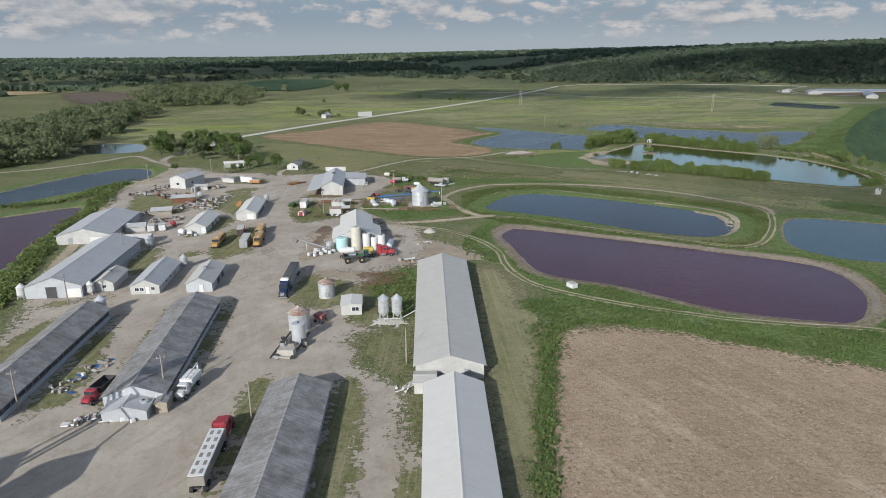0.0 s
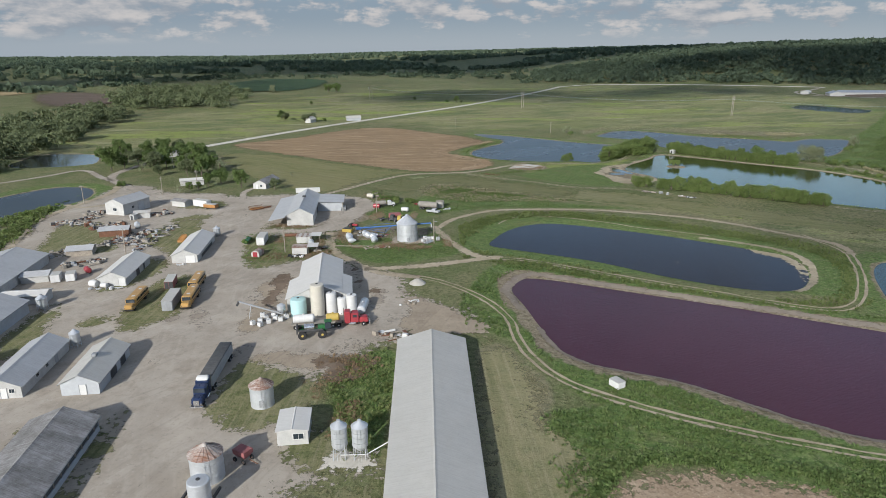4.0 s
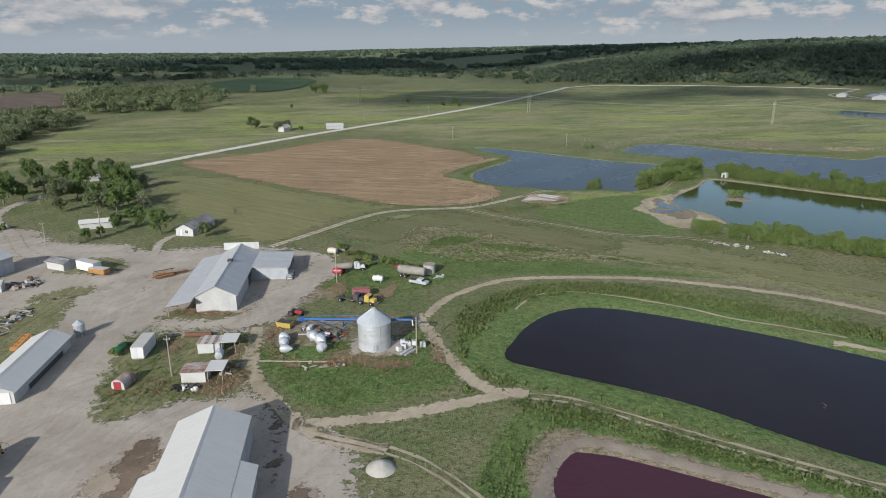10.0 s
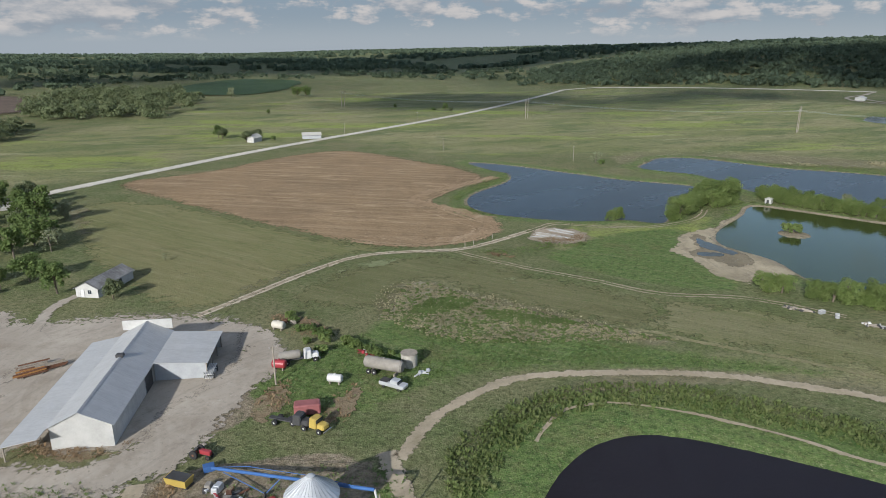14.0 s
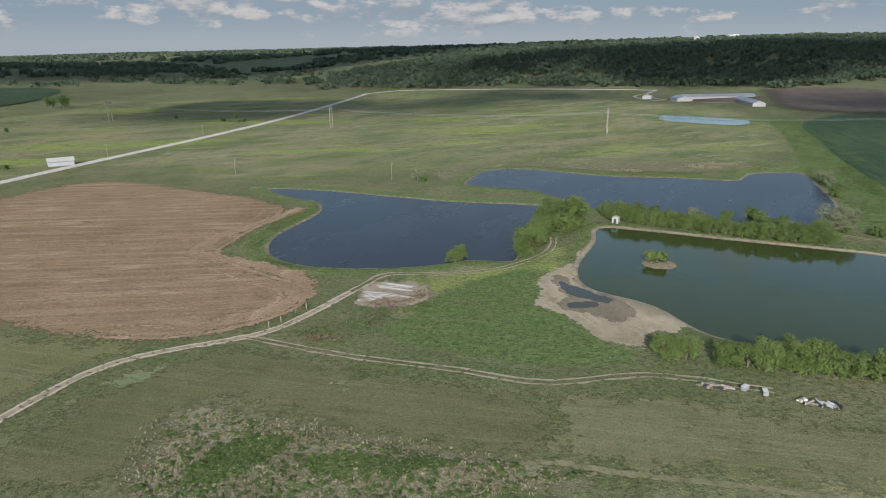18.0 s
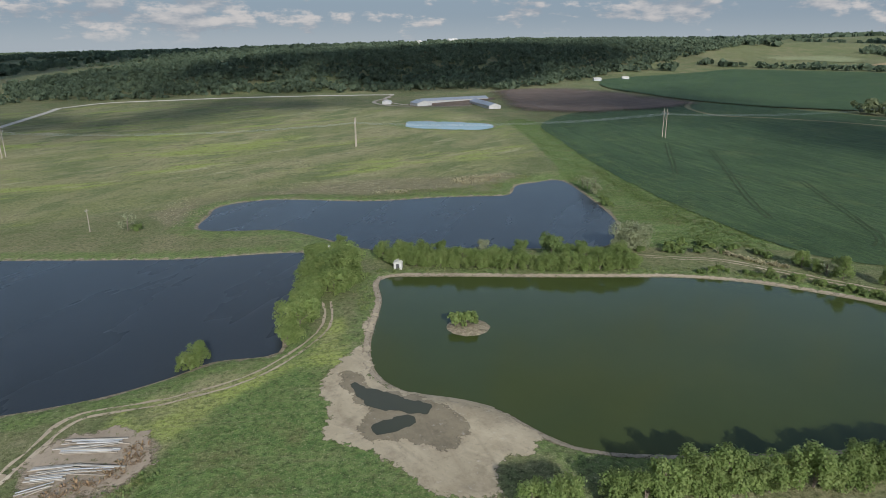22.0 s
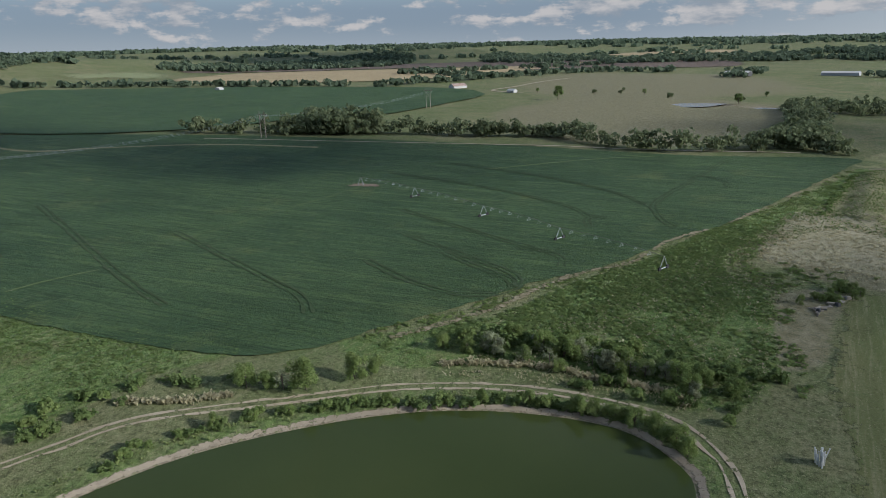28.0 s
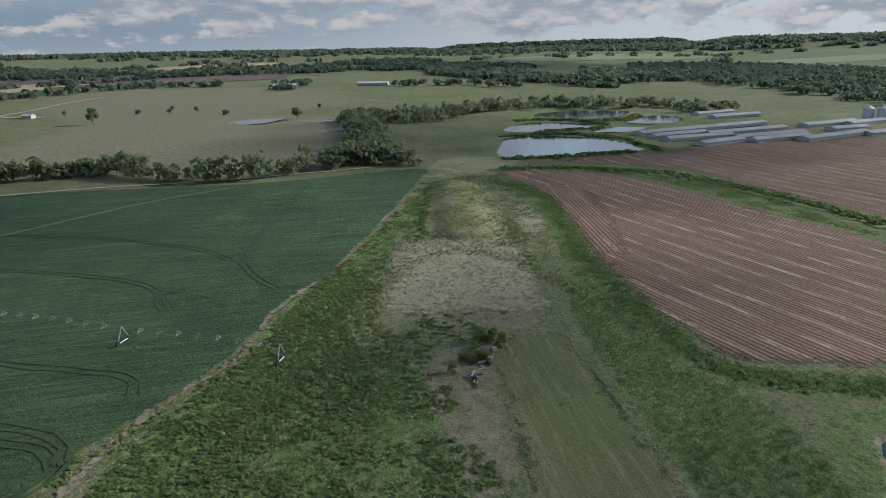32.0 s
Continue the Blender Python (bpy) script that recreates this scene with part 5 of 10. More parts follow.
for inset, w in ((2.2, 2.2), (8.5, 1.5)):
    ring = curve_through([(-20, 389), (-4, 383), (10, 384), (25, 392), (29, 408), (20, 421), (8, 443), (13, 458), (27, 484), (32, 500)], 2.0, False)
    way = np.gradient(ring, axis=0)
    way /= np.linalg.norm(way, axis=1)[:, None]
    ring = ring + inset * np.column_stack([-way[:, 1], way[:, 0]])
    strip("headland", [tuple(p) for p in ring[::4]], w, M["headland"], 0.19, "pale line of turned soil curving round a field's end", "field", 2.0, 0.9, solid=0.62)
strip("headland", [(37, 496), (24, 482), (9, 468), (0, 453), (3, 443), (16, 431), (25, 417), (26, 404), (18, 394), (4, 390)], 7.5, M["headland"], 0.14, "pale turned soil along a field's edge", "field", 2.0, 0.8)
region("verge", [(-60, 272), (-61, 279), (-58, 282), (-53, 279), (-44, 278.6), (-38, 283), (-33, 290), (-30, 296), (-32, 284), (-36, 276), (-42, 273), (-50, 270.5), (-57, 270)], M["hay_dark"], 0.09, "weedy brown verge round a workshop", "grass", inner=3, ragged=1.6, step=0.8)
blot = np.random.default_rng(77)
for cx, cy, sx, sy, n in ((-41, 214, 3.0, 9.0, 13), (-15, 209, 2.6, 5.0, 7), (-8, 196, 5.0, 4.0, 7), (-34, 175, 8.0, 4.0, 5), (-20, 178, 5, 3, 5), (-56, 150, 10, 12, 4), (-60, 190, 12, 22, 6), (-80, 300, 14, 12, 5), (-50, 318, 8, 6, 3)):
    for k in range(n):
        x, y, r = cx + blot.normal() * sx * 0.6, cy + blot.normal() * sy * 0.6, blot.uniform(0.7, 2.4)
        stretch = blot.uniform(1.0, 2.6)
        pts = [(x + r * math.cos(a) * blot.uniform(0.6, 1.2), y + r * stretch * math.sin(a) * blot.uniform(0.6, 1.2)) for a in np.linspace(0, 2 * math.pi, 10)[:-1]]
        region("stain", pts, M["gravel_dark"], 0.085 + 0.002 * k, "dark damp stain on the gravel", "stain", inner=3, ragged=0.7, step=0.5)

road = [(-160, 440), (-157, 468), (-152, 478), (-92, 592), (11, 757), (80, 884), (193, 1122)]
strip("road_1", road, 8.5, M["lime"], 0.16, "pale straight limestone country road", "road", 10, 0.06)
strip("road_2", [(193, 1115), (240, 1128), (300, 1090), (366, 1046), (440, 985), (500, 925)], 9, M["lime"], 0.5, "pale gravel road along the foot of a wooded hill", "road", 10, 0.3)
strip("road_3", [(-160, 445), (-160, 420), (-162, 385), (-155, 366), (-139, 349), (-122, 328), (-108, 318)], 5, M["gravel"], 0.14, "pale gravel lane into the farmyard", "road")
strip("road_4", [(-250, 330), (-215, 352), (-196, 376), (-188, 393), (-180, 392), (-166, 376), (-155, 365)], 4, M["gravel"], 0.14, "pale lane between two ponds", "road")
strip("road_5", [(-112, 176), (-122, 212), (-136, 256), (-145.5, 285), (-145.5, 309), (-142, 334), (-146, 352)], 4, M["trackdirt"], 0.12, "dusty lane along the yard's edge", "road")
TRACKS = [
    ([(-48, 331), (-39, 344), (-24, 366), (-11, 377), (14, 381), (25, 388), (38, 400)], 3.0, "pale farm track to the ponds"),
    ([(34, 396), (42, 404), (50, 410), (62, 406), (75, 404), (85, 406), (97, 412), (104, 419), (109, 428)], 2.5, "pale two-rut farm track onto a dam"),
    ([(12, 380), (30, 365), (49, 352), (63, 342), (83, 338), (100, 326)], 2.2, "faint farm track across the meadow"),
    ([(-36, 270), (-32.5, 251), (-26, 240), (-16, 228), (-4, 223)], 3.6, "pale stony lane past the silo plot"),
    ([(-20, 231), (-8, 232), (4, 235.5), (16, 240), (20, 240)], 3.8, "bare dirt lane past the feed building"),
    ([(-16, 228), (0, 221), (11, 209), (17, 195), (18, 184), (20, 174), (26, 163), (41, 152), (62, 142), (79, 137), (98, 133), (120, 120)], 2.2, "pale stony track below the lagoons"),
    ([(16, 240), (28, 237), (45, 226), (66, 213), (90, 199), (101, 201), (112, 216), (120, 232), (124, 246), (120, 262)], 2.3, "pale dirt track between two lagoons"),
    ([(16, 239), (10, 245.5), (4, 260), (0.5, 272), (-1, 277)], 3.6, "bare dirt lane beside a grain bin"),
    ([(1, 275), (6, 286), (16, 296), (26, 300.5), (45, 301), (65, 298), (97, 283), (119, 260), (126, 250), (124, 240)], 2.8, "dirt track round the dark lagoon"),
    ([(190, 405), (197, 395), (202, 388), (209, 377), (212.5, 354), (215, 333), (212.5, 313), (206, 298), (198, 288.5), (189, 285.5), (178, 287), (160, 296), (140, 312)], 2.5, "grassy two-rut track round a pond"),
    ([(-152, 316), (-140, 310), (-128, 318), (-118, 322)], 3.0, "dusty farm lane"),
]
for k, (pts, w, label) in enumerate(TRACKS):
    strip("track", pts, w, M["trackdirt"], 0.10, label, "track", 1.2, 0.4, ruts=w < 2.6, solid=0.45 if "ponds" in label else 0.62 if "faint" in label or "dam" in label or "grassy" in label else 0.8)
strip("track_ruts", TRACKS[0][0], 2.3, M["rutdust"], 0.15, "two pale dusty wheel ruts of a farm track", "track", 1.2, 0.25, ruts=True, solid=0.66)
region("shore", [(118, 418), (109, 407), (101, 397), (96, 388), (97, 381), (103, 376), (105, 368), (104, 359), (104, 354), (99, 352), (95.6, 354), (92, 352), (88, 348), (83.5, 352), (81.5, 357), (81, 363), (80.5, 369.6),
                 (78, 375), (79, 380), (83, 385), (84, 390), (89, 395), (94.5, 399), (100.6, 402), (110, 413)],
       M["sand"], 0.10, "bare sandy mud flat at the pond's shallow end", "shore", inner=2.0, ragged=1.0, step=0.9)
region("damp_sand", [(90.9, 393.6), (94.6, 392.2), (93, 385.7), (95.4, 380.5), (98.5, 374), (97.5, 364.6), (90.5, 361.1), (88.4, 365.3), (85.1, 369.0), (82, 371), (83.7, 376.6), (87.7, 379.5), (87.2, 383.0), (88.6, 389.1)],
       M["dampsand"], 0.15, "dark damp sand round shallow puddles", "shore", inner=2.0, ragged=0.9, step=0.7)
region("puddle", [(90.8, 388.7), (92.4, 384.2), (94.3, 378.3), (96.6, 373.5), (94.2, 371.6), (91.6, 374.6), (89.1, 379.3), (88.4, 382.6)], M["puddle"], 0.19, "dark shallow puddle on a sand flat", "water", inner=3, ragged=0.8, step=0.5)
region("puddle", [(85.3, 374.6), (88.7, 374.6), (92.0, 373.2), (91.3, 370.4), (88.1, 371.1), (85.0, 371.8)], M["puddle"], 0.19, "dark shallow puddle on a sand flat", "water", inner=3, ragged=0.7, step=0.5)
# mud flats and brown washes round the feed building
region("mud_flat", [(-8.1, 212.6), (-3.6, 209.4), (3.4, 201.5), (10.2, 194), (13.4, 188.4), (11.6, 184.7), (6.3, 186.0), (0.4, 184.8), (-6.1, 186.1), (-8.1, 192.5), (-6.8, 201.1)], M["mudflat"], 0.08, "dried brown mud flat washed by rain", "mud", inner=2.5, ragged=1.4, step=0.9)
region("mud_flat", [(-38.2, 226), (-44.1, 224), (-46, 216.5), (-44, 205.7), (-44.5, 196.6), (-43.5, 188.5), (-40.2, 184.6), (-38, 190.7), (-38, 200.3), (-38, 210.0), (-36.6, 216)], M["mudflat"], 0.08, "brown muddy wash beside the feed building", "mud", inner=2.5, ragged=1.8, step=0.9)
region("mud_flat", [(-37.5, 173.8), (-35.1, 177.0), (-31.5, 178.8), (-27.1, 177.5), (-21.6, 176.6), (-14.6, 176), (-12.0, 176.7), (-12.8, 171), (-20, 168.4), (-29, 170.5)], M["mudflat"], 0.08, "brown muddy hollow at the yard's edge", "mud", inner=2.5, ragged=1.4, step=0.9)
for pts in ([(-42, 229), (-38.5, 226), (-38.2, 219), (-39, 213), (-39, 206), (-39.5, 202), (-42, 203), (-42.5, 210), (-43, 216), (-43.5, 224)], [(-24, 238), (-22, 238), (-20, 224), (-19, 216), (-20.5, 215), (-22.5, 227)], [(-17, 214), (-15, 215), (-12, 213.5), (-13, 211), (-16, 211)],
            [(-24, 174), (-15, 175.5), (-10, 173), (-13, 167), (-19, 165)]):
    region("muck", pts, M["mud"], 0.13, "dark brown wet muck on the yard", "mud", inner=2, ragged=1.5, step=0.6)
# pale ridge and mown inner bank round the dark lagoon, faint windrows in the meadow
strip("bank_ridge", [(22, 279), (25, 284), (28, 288), (34, 290), (39, 290), (48, 287), (56, 283), (64, 278), (70, 273), (80, 268), (90, 262)], 1.0, M["trackdirt"], 0.12, "pale bare ridge line on the lagoon bank", "track", 1.5, 0.95)
strip("lagoon_rim", [(86, 260), (96, 254), (104, 247), (107.5, 240), (107, 232), (103, 222), (97, 214), (92, 210.5)], 2.6, M["sand"], 0.12, "pale dried rim round the lagoon's end", "shore", 1.2, 0.6)
loop = POND["green"]
tan = np.roll(loop, -1, 0) - np.roll(loop, 1, 0)
side = np.column_stack([tan[:, 1], -tan[:, 0]]) / (np.linalg.norm(tan, axis=1)[:, None] + 1e-9)
side *= 1 if signed(loop, *(loop + side).T[:, :1])[0] > 0 else -1
belt = [tuple(p) for p in (loop + side * 0.9)[::2]]
strip("pond_rim", belt + belt[:1], 1.7, M["beach"], 0.07, "narrow tan beach round a green pond", "shore", 1.0, 0.25, solid=0.6)
loop = POND["purple"]
tan = np.roll(loop, -1, 0) - np.roll(loop, 1, 0)
side = np.column_stack([tan[:, 1], -tan[:, 0]]) / (np.linalg.norm(tan, axis=1)[:, None] + 1e-9)
side *= 1 if signed(loop, *(loop + side).T[:, :1])[0] > 0 else -1
belt = [tuple(p) for p in (loop + side * 1.7)[::3]]
north_bank = [p for p in belt if p[1] > 252 - 0.72 * p[0] - 40]
turn = int(np.argmax([math.hypot(p[0] - q[0], p[1] - q[1]) for p, q in zip(north_bank, north_bank[1:] + north_bank[:1])])) + 1
north_bank = north_bank[turn:] + north_bank[:turn]
strip("lagoon_rim", north_bank, 2.9, M["rim"], 0.10, "dried grey-brown muck rim round a purple lagoon", "shore", 1.2, 0.6)
south_bank = [tuple(p) for p in (loop + side * 0.7)[::3] if p[1] <= 252 - 0.72 * p[0] - 40]
turn = int(np.argmax([math.hypot(p[0] - q[0], p[1] - q[1]) for p, q in zip(south_bank, south_bank[1:] + south_bank[:1])])) + 1
strip("lagoon_rim", south_bank[turn:] + south_bank[:turn], 1.6, M["rim"], 0.10, "thin grey muck rim below a lagoon bank", "shore", 1.2, 0.8)
for pts, w in (([(48, 321), (54, 319), (64, 312.5), (76, 306), (88, 298.5), (104, 287), (124, 272)], 1.6),):
    strip("windrow", pts, w, M["mown_dry"], 0.06, "faint pale line of cut grass in the meadow", "grass", 1.5, 0.95)
# far fields
FAR = [
    ([(600, 866), (680, 806), (640, 690), (593, 594), (483, 622), (424, 646), (455, 690), (520, 770)], "farsoil", "dark brown tilled field below a wooded hill"),
    ([(612, 612), (600, 530), (610, 455), (655, 405), (662, 345), (741, 279), (850, 214), (905, 222), (970, 272), (1030, 420), (1060, 545), (1075, 700), (1060, 800), (1000, 810), (905, 830), (850, 850), (800, 852), (740, 815), (690, 760), (650, 690)], "crop", "dark green crop field beyond a fence line"),
    ([(1279, 684), (1370, 650), (1472, 578), (1510, 330), (1517, 86), (1660, -180), (1560, -140), (1400, 0), (1270, 122), (1160, 239), (1110, 425), (1150, 605)], "straw", "pale ripe grain field on the plain"),
    ([(1464, 747), (1660, 600), (1857, 434), (1905, 64), (1797, -254), (1640, -170), (1540, 60), (1530, 330), (1490, 590)], "farsoil", "dull tilled field on the plain"),
    ([(1125, 872), (1290, 850), (1455, 755), (1300, 700), (1283, 776)], "hay_pale", "pale green meadow beyond trees"),
    ([(2062, -328), (2243, -595), (1960, -690), (1755, -606), (1838, -374)], "straw", "pale stubble field far off"),
    ([(1732, -1348), (1648, -1634), (1444, -2267), (1226, -1994), (1339, -1231)], "hay_pale", "pale green field far off"),
    ([(1026, -1750), (769, -2030), (704, -1788), (886, -1636)], "hay_pale", "pale green field below a hill"),
    ([(981, -1151), (993, -1415), (800, -1050), (759, -933), (780, -836)], "crop", "green field beyond the trees"),
    ([(807, -515), (806, -675), (730, -574), (748, -460)], "farsoil", "reddish tilled field between trees"),
    ([(1593, 82), (1620, -118), (1598, -440), (1336, -342), (1342, -107), (1351, 47)], "farsoil", "dull tilled field on the plain"),
    ([(-578, 1020), (-532, 1072), (-385, 928), (-382, 822), (-442, 807)], "farsoil", "bare field beyond creekside trees"),
    ([(-900, 900), (-600, 1000), (-590, 1060), (-800, 1120), (-1000, 1000)], "straw", "pale dry field before far woods"),
    ([(-359, 1120), (-386, 1369), (-341, 1500), (-228, 1416), (-206, 1130), (-260, 1060)], "crop", "green field below far woods"),
]
for pts, mat, label in FAR:
    region("far_field", pts, M[mat], 0.9, label, "field", step=30, inner=40, ragged=3)
# tracks in the crop
strip("crop_lane", [(320, 400), (358, 370), (372, 358), (391, 344)], 1.6, M["paletrack"], 0.31, "narrow lane through the crop to a pivot", "track", 3.0, 0.5, ruts=True)
region("pivot_pad", [(390, 336), (391, 343), (393, 349), (396, 349), (398, 344), (395, 338)], M["mud"], 0.33, "bare trodden dirt patch round a pivot", "dirt", inner=2.5, ragged=1.6, step=1.0)
for pts, w in (([(421, 282), (428, 259), (437, 227), (440, 191)], 3.0), ([(400, 598), (440, 582), (480, 567), (540, 556)], 2.2), ([(277, 434), (285, 426), (292, 416)], 1.2), ([(488, 457), (515, 451), (536, 442)], 3.0)):
    strip("crop_lane", pts, w, M["paletrack"], 0.31, "pale thin lane through the crop", "track", 2.0, 0.9)
strip("field_margin", [(505, 372), (525, 420), (532, 460), (530, 505), (525, 546), (560, 590), (606, 612)], 5.0, M["mown_dry"], 0.36, "pale grassy margin beyond the crop", "track", 3.0, 0.9)
strip("field_margin", [(560, 452), (541, 397), (513, 316), (486, 238), (462, 190), (448, 150), (436, 112)], 2.4, M["trackdirt"], 0.33, "pale bare margin between crop and trees", "track", 2.0, 0.8)
for pts in ([(236, 334), (241, 323.3), (245.9, 315), (250, 307.6), (262.5, 293.3), (270.4, 281), (274.4, 272), (277.8, 264), (284, 258)], [(287, 254), (293.5, 248), (299.9, 238.6), (305.3, 228)], [(312, 217), (320, 207), (327, 198)], [(343, 177), (352, 166)]):
    strip("field_margin", pts, 2.2, M["margin"], 0.26, "bare tan soil along the crop's edge", "track", 0.8, 0.95, solid=0.34)
for x, y, r in ((331, 195, 1.5), (322, 207, 1.9), (311, 220, 1.2), (362, 152, 1.6)):
    pts = [(x + r * math.cos(a) * (1.0 + 0.5 * math.sin(3 * a + x)), y + 1.5 * r * math.sin(a) * (1.0 + 0.5 * math.cos(2 * a + y))) for a in np.linspace(0, 2 * math.pi, 11)[:-1]]
    region("bare_patch", pts, M["mud"], 0.30, "bare tan patch at the crop's edge", "dirt", inner=3, ragged=0.8, step=0.6)
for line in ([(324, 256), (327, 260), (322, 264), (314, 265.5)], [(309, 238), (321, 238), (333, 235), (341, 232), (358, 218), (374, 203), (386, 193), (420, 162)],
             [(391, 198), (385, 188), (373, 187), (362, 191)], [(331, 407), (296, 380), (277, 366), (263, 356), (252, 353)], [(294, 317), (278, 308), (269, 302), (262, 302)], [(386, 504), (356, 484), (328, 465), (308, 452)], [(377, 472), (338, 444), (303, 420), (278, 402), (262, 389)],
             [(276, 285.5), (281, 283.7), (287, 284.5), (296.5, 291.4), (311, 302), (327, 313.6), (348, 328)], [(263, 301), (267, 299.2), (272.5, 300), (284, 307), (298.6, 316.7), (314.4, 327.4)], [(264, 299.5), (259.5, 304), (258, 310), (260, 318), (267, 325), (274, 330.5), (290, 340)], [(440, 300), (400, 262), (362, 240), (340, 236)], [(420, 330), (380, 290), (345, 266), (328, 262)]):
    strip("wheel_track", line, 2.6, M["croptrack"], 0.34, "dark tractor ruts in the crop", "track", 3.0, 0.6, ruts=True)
region("floating_weeds", [(cx + 1.6 * math.cos(a), cy + 1.1 * math.sin(a)) for cx, cy in [(70.6, 235.6)] for a in np.linspace(0, 2 * math.pi, 9)[:-1]], M["dampsand"], 0, "small mat of weeds floating on a lagoon", "weeds", inner=2, ragged=0.7, step=0.5, level=LEVEL["navy"] + 0.02)
region("drawdown_shore", [(92, 252.5), (98, 248.4), (105.6, 241.4), (105.8, 231), (102, 221), (98.5, 217), (99.5, 223), (101.8, 231), (101.6, 238.5), (97, 244.5)], M["sand"], 0, "pale dried rim at the lagoon's end", "shore", inner=2, ragged=0.5, step=0.9, level=LEVEL["navy"] + 0.03)
strip("driveway", [(-80.8, 322.9), (-83.8, 336.0), (-83.1, 342.9), (-81.3, 346.5), (-79.4, 350.1)], 3.4, M["gravel"], 0.09, "pale gravel driveway to a farmhouse", "road", 1.2, 0.4)

# ---- building kit ----
class Geo:
    """Collects simple solids into one mesh."""

    def __init__(self):
        self.v, self.f = [], []

    def add(self, v, f):
        k = len(self.v)
        self.v += [tuple(p) for p in v]
        self.f += [tuple(i + k for i in q) for q in f]
        return self

    def box(self, c, s, turn=0.0, bev=0.0, taper=(1, 1), shift=(0, 0)):
        """Box about c; bev: chamfered edges; taper, shift: of the top against the bottom."""
        hx, hy, hz = s[0] / 2, s[1] / 2, s[2] / 2
        b = min(bev, hx * 0.8, hy * 0.8, hz * 0.8)
        rings = [(-hz, b, b), (-hz + b, 0, 0), (hz - b, 0, 0), (hz, b, b)] if b > 0 else [(-hz, 0, 0), (hz, 0, 0)]
        co, si = math.cos(radians(turn)), math.sin(radians(turn))
        v = []
        for z, ix, iy in rings:
            k = (z + hz) / (2 * hz)
            tx, ty = 1 + (taper[0] - 1) * k, 1 + (taper[1] - 1) * k
            ax, ay = (hx - ix) * tx, (hy - iy) * ty
            if b > 0:
                pts = [(-ax + b, -ay), (ax - b, -ay), (ax, -ay + b), (ax, ay - b), (ax - b, ay), (-ax + b, ay), (-ax, ay - b), (-ax, -ay + b)]
            else:
                pts = [(-ax, -ay), (ax, -ay), (ax, ay), (-ax, ay)]
            for x, y in pts:
                x, y = x + shift[0] * k, y + shift[1] * k
                v.append((c[0] + x * co - y * si, c[1] + x * si + y * co, c[2] + z))
        n = 8 if b > 0 else 4
        f = [tuple(reversed(range(n))), tuple(range((len(rings) - 1) * n, len(rings) * n))]
        for r in range(len(rings) - 1):
            f += [(r * n + i, r * n + (i + 1) % n, (r + 1) * n + (i + 1) % n, (r + 1) * n + i) for i in range(n)]
        return self.add(v, f)

    def tube(self, p, q, r, r2=None, n=8, caps=True):
        p, q = Vector(p), Vector(q)
        r2 = r if r2 is None else r2
        d = (q - p).normalized()
        a = d.orthogonal().normalized()
        b = d.cross(a)
        v = []
        for c, k in ((p, r), (q, r2)):
            v += [tuple(c + (a * math.cos(t) + b * math.sin(t)) * k) for t in (2 * math.pi * i / n for i in range(n))]
        f = [(i, (i + 1) % n, n + (i + 1) % n, n + i) for i in range(n)]
        if caps:
            f += [tuple(reversed(range(n))), tuple(range(n, 2 * n))]
        return self.add(v, f)

    def path(self, pts, r, n=6):
        """One bent pipe through several points."""
        pts = [Vector(p) for p in pts]
        v, f = [], []
        for k, p in enumerate(pts):
            d = (pts[min(k + 1, len(pts) - 1)] - pts[max(k - 1, 0)]).normalized()
            a = d.cross(Vector((0, 0, 1))) if abs(d.z) < 0.95 else d.cross(Vector((1, 0, 0)))
            a.normalize()
            b = d.cross(a)
            v += [tuple(p + (a * math.cos(t) + b * math.sin(t)) * r) for t in (2 * math.pi * i / n for i in range(n))]
        for k in range(len(pts) - 1):
            f += [(k * n + i, k * n + (i + 1) % n, (k + 1) * n + (i + 1) % n, (k + 1) * n + i) for i in range(n)]
        f += [tuple(reversed(range(n))), tuple(range((len(pts) - 1) * n, len(pts) * n))]
        return self.add(v, f)

    def lathe(self, c, profile, n=24, way="Z"):
        """Turned solid: profile of (radius, height) from bottom to top."""
        v, f = [], []
        for r, z in profile:
            for i in range(n):
                t = 2 * math.pi * i / n
                p = (r * math.cos(t), r * math.sin(t), z)
                if way == "Y":
                    p = (p[0], p[2], p[1])
                elif way == "X":
                    p = (p[2], p[0], p[1])
                v.append((c[0] + p[0], c[1] + p[1], c[2] + p[2]))
        for k in range(len(profile) - 1):
            f += [(k * n + i, k * n + (i + 1) % n, (k + 1) * n + (i + 1) % n, (k + 1) * n + i) for i in range(n)]
        f += [tuple(reversed(range(n))), tuple(range((len(profile) - 1) * n, len(profile) * n))]
        return self.add(v, f)

    def slab(self, outline, thick, plane="XZ", at=0.0):
        """A flat outline given depth: in the XZ plane along y, or the YZ plane along x."""
        n = len(outline)
        v = [(a, at, b) if plane == "XZ" else (at, a, b) for a, b in outline] + [(a, at + thick, b) if plane == "XZ" else (at + thick, a, b) for a, b in outline]
        f = [tuple(range(n)), tuple(reversed(range(n, 2 * n)))] + [(i, n + i, n + (i + 1) % n, (i + 1) % n) for i in range(n)]
        return self.add(v, f)


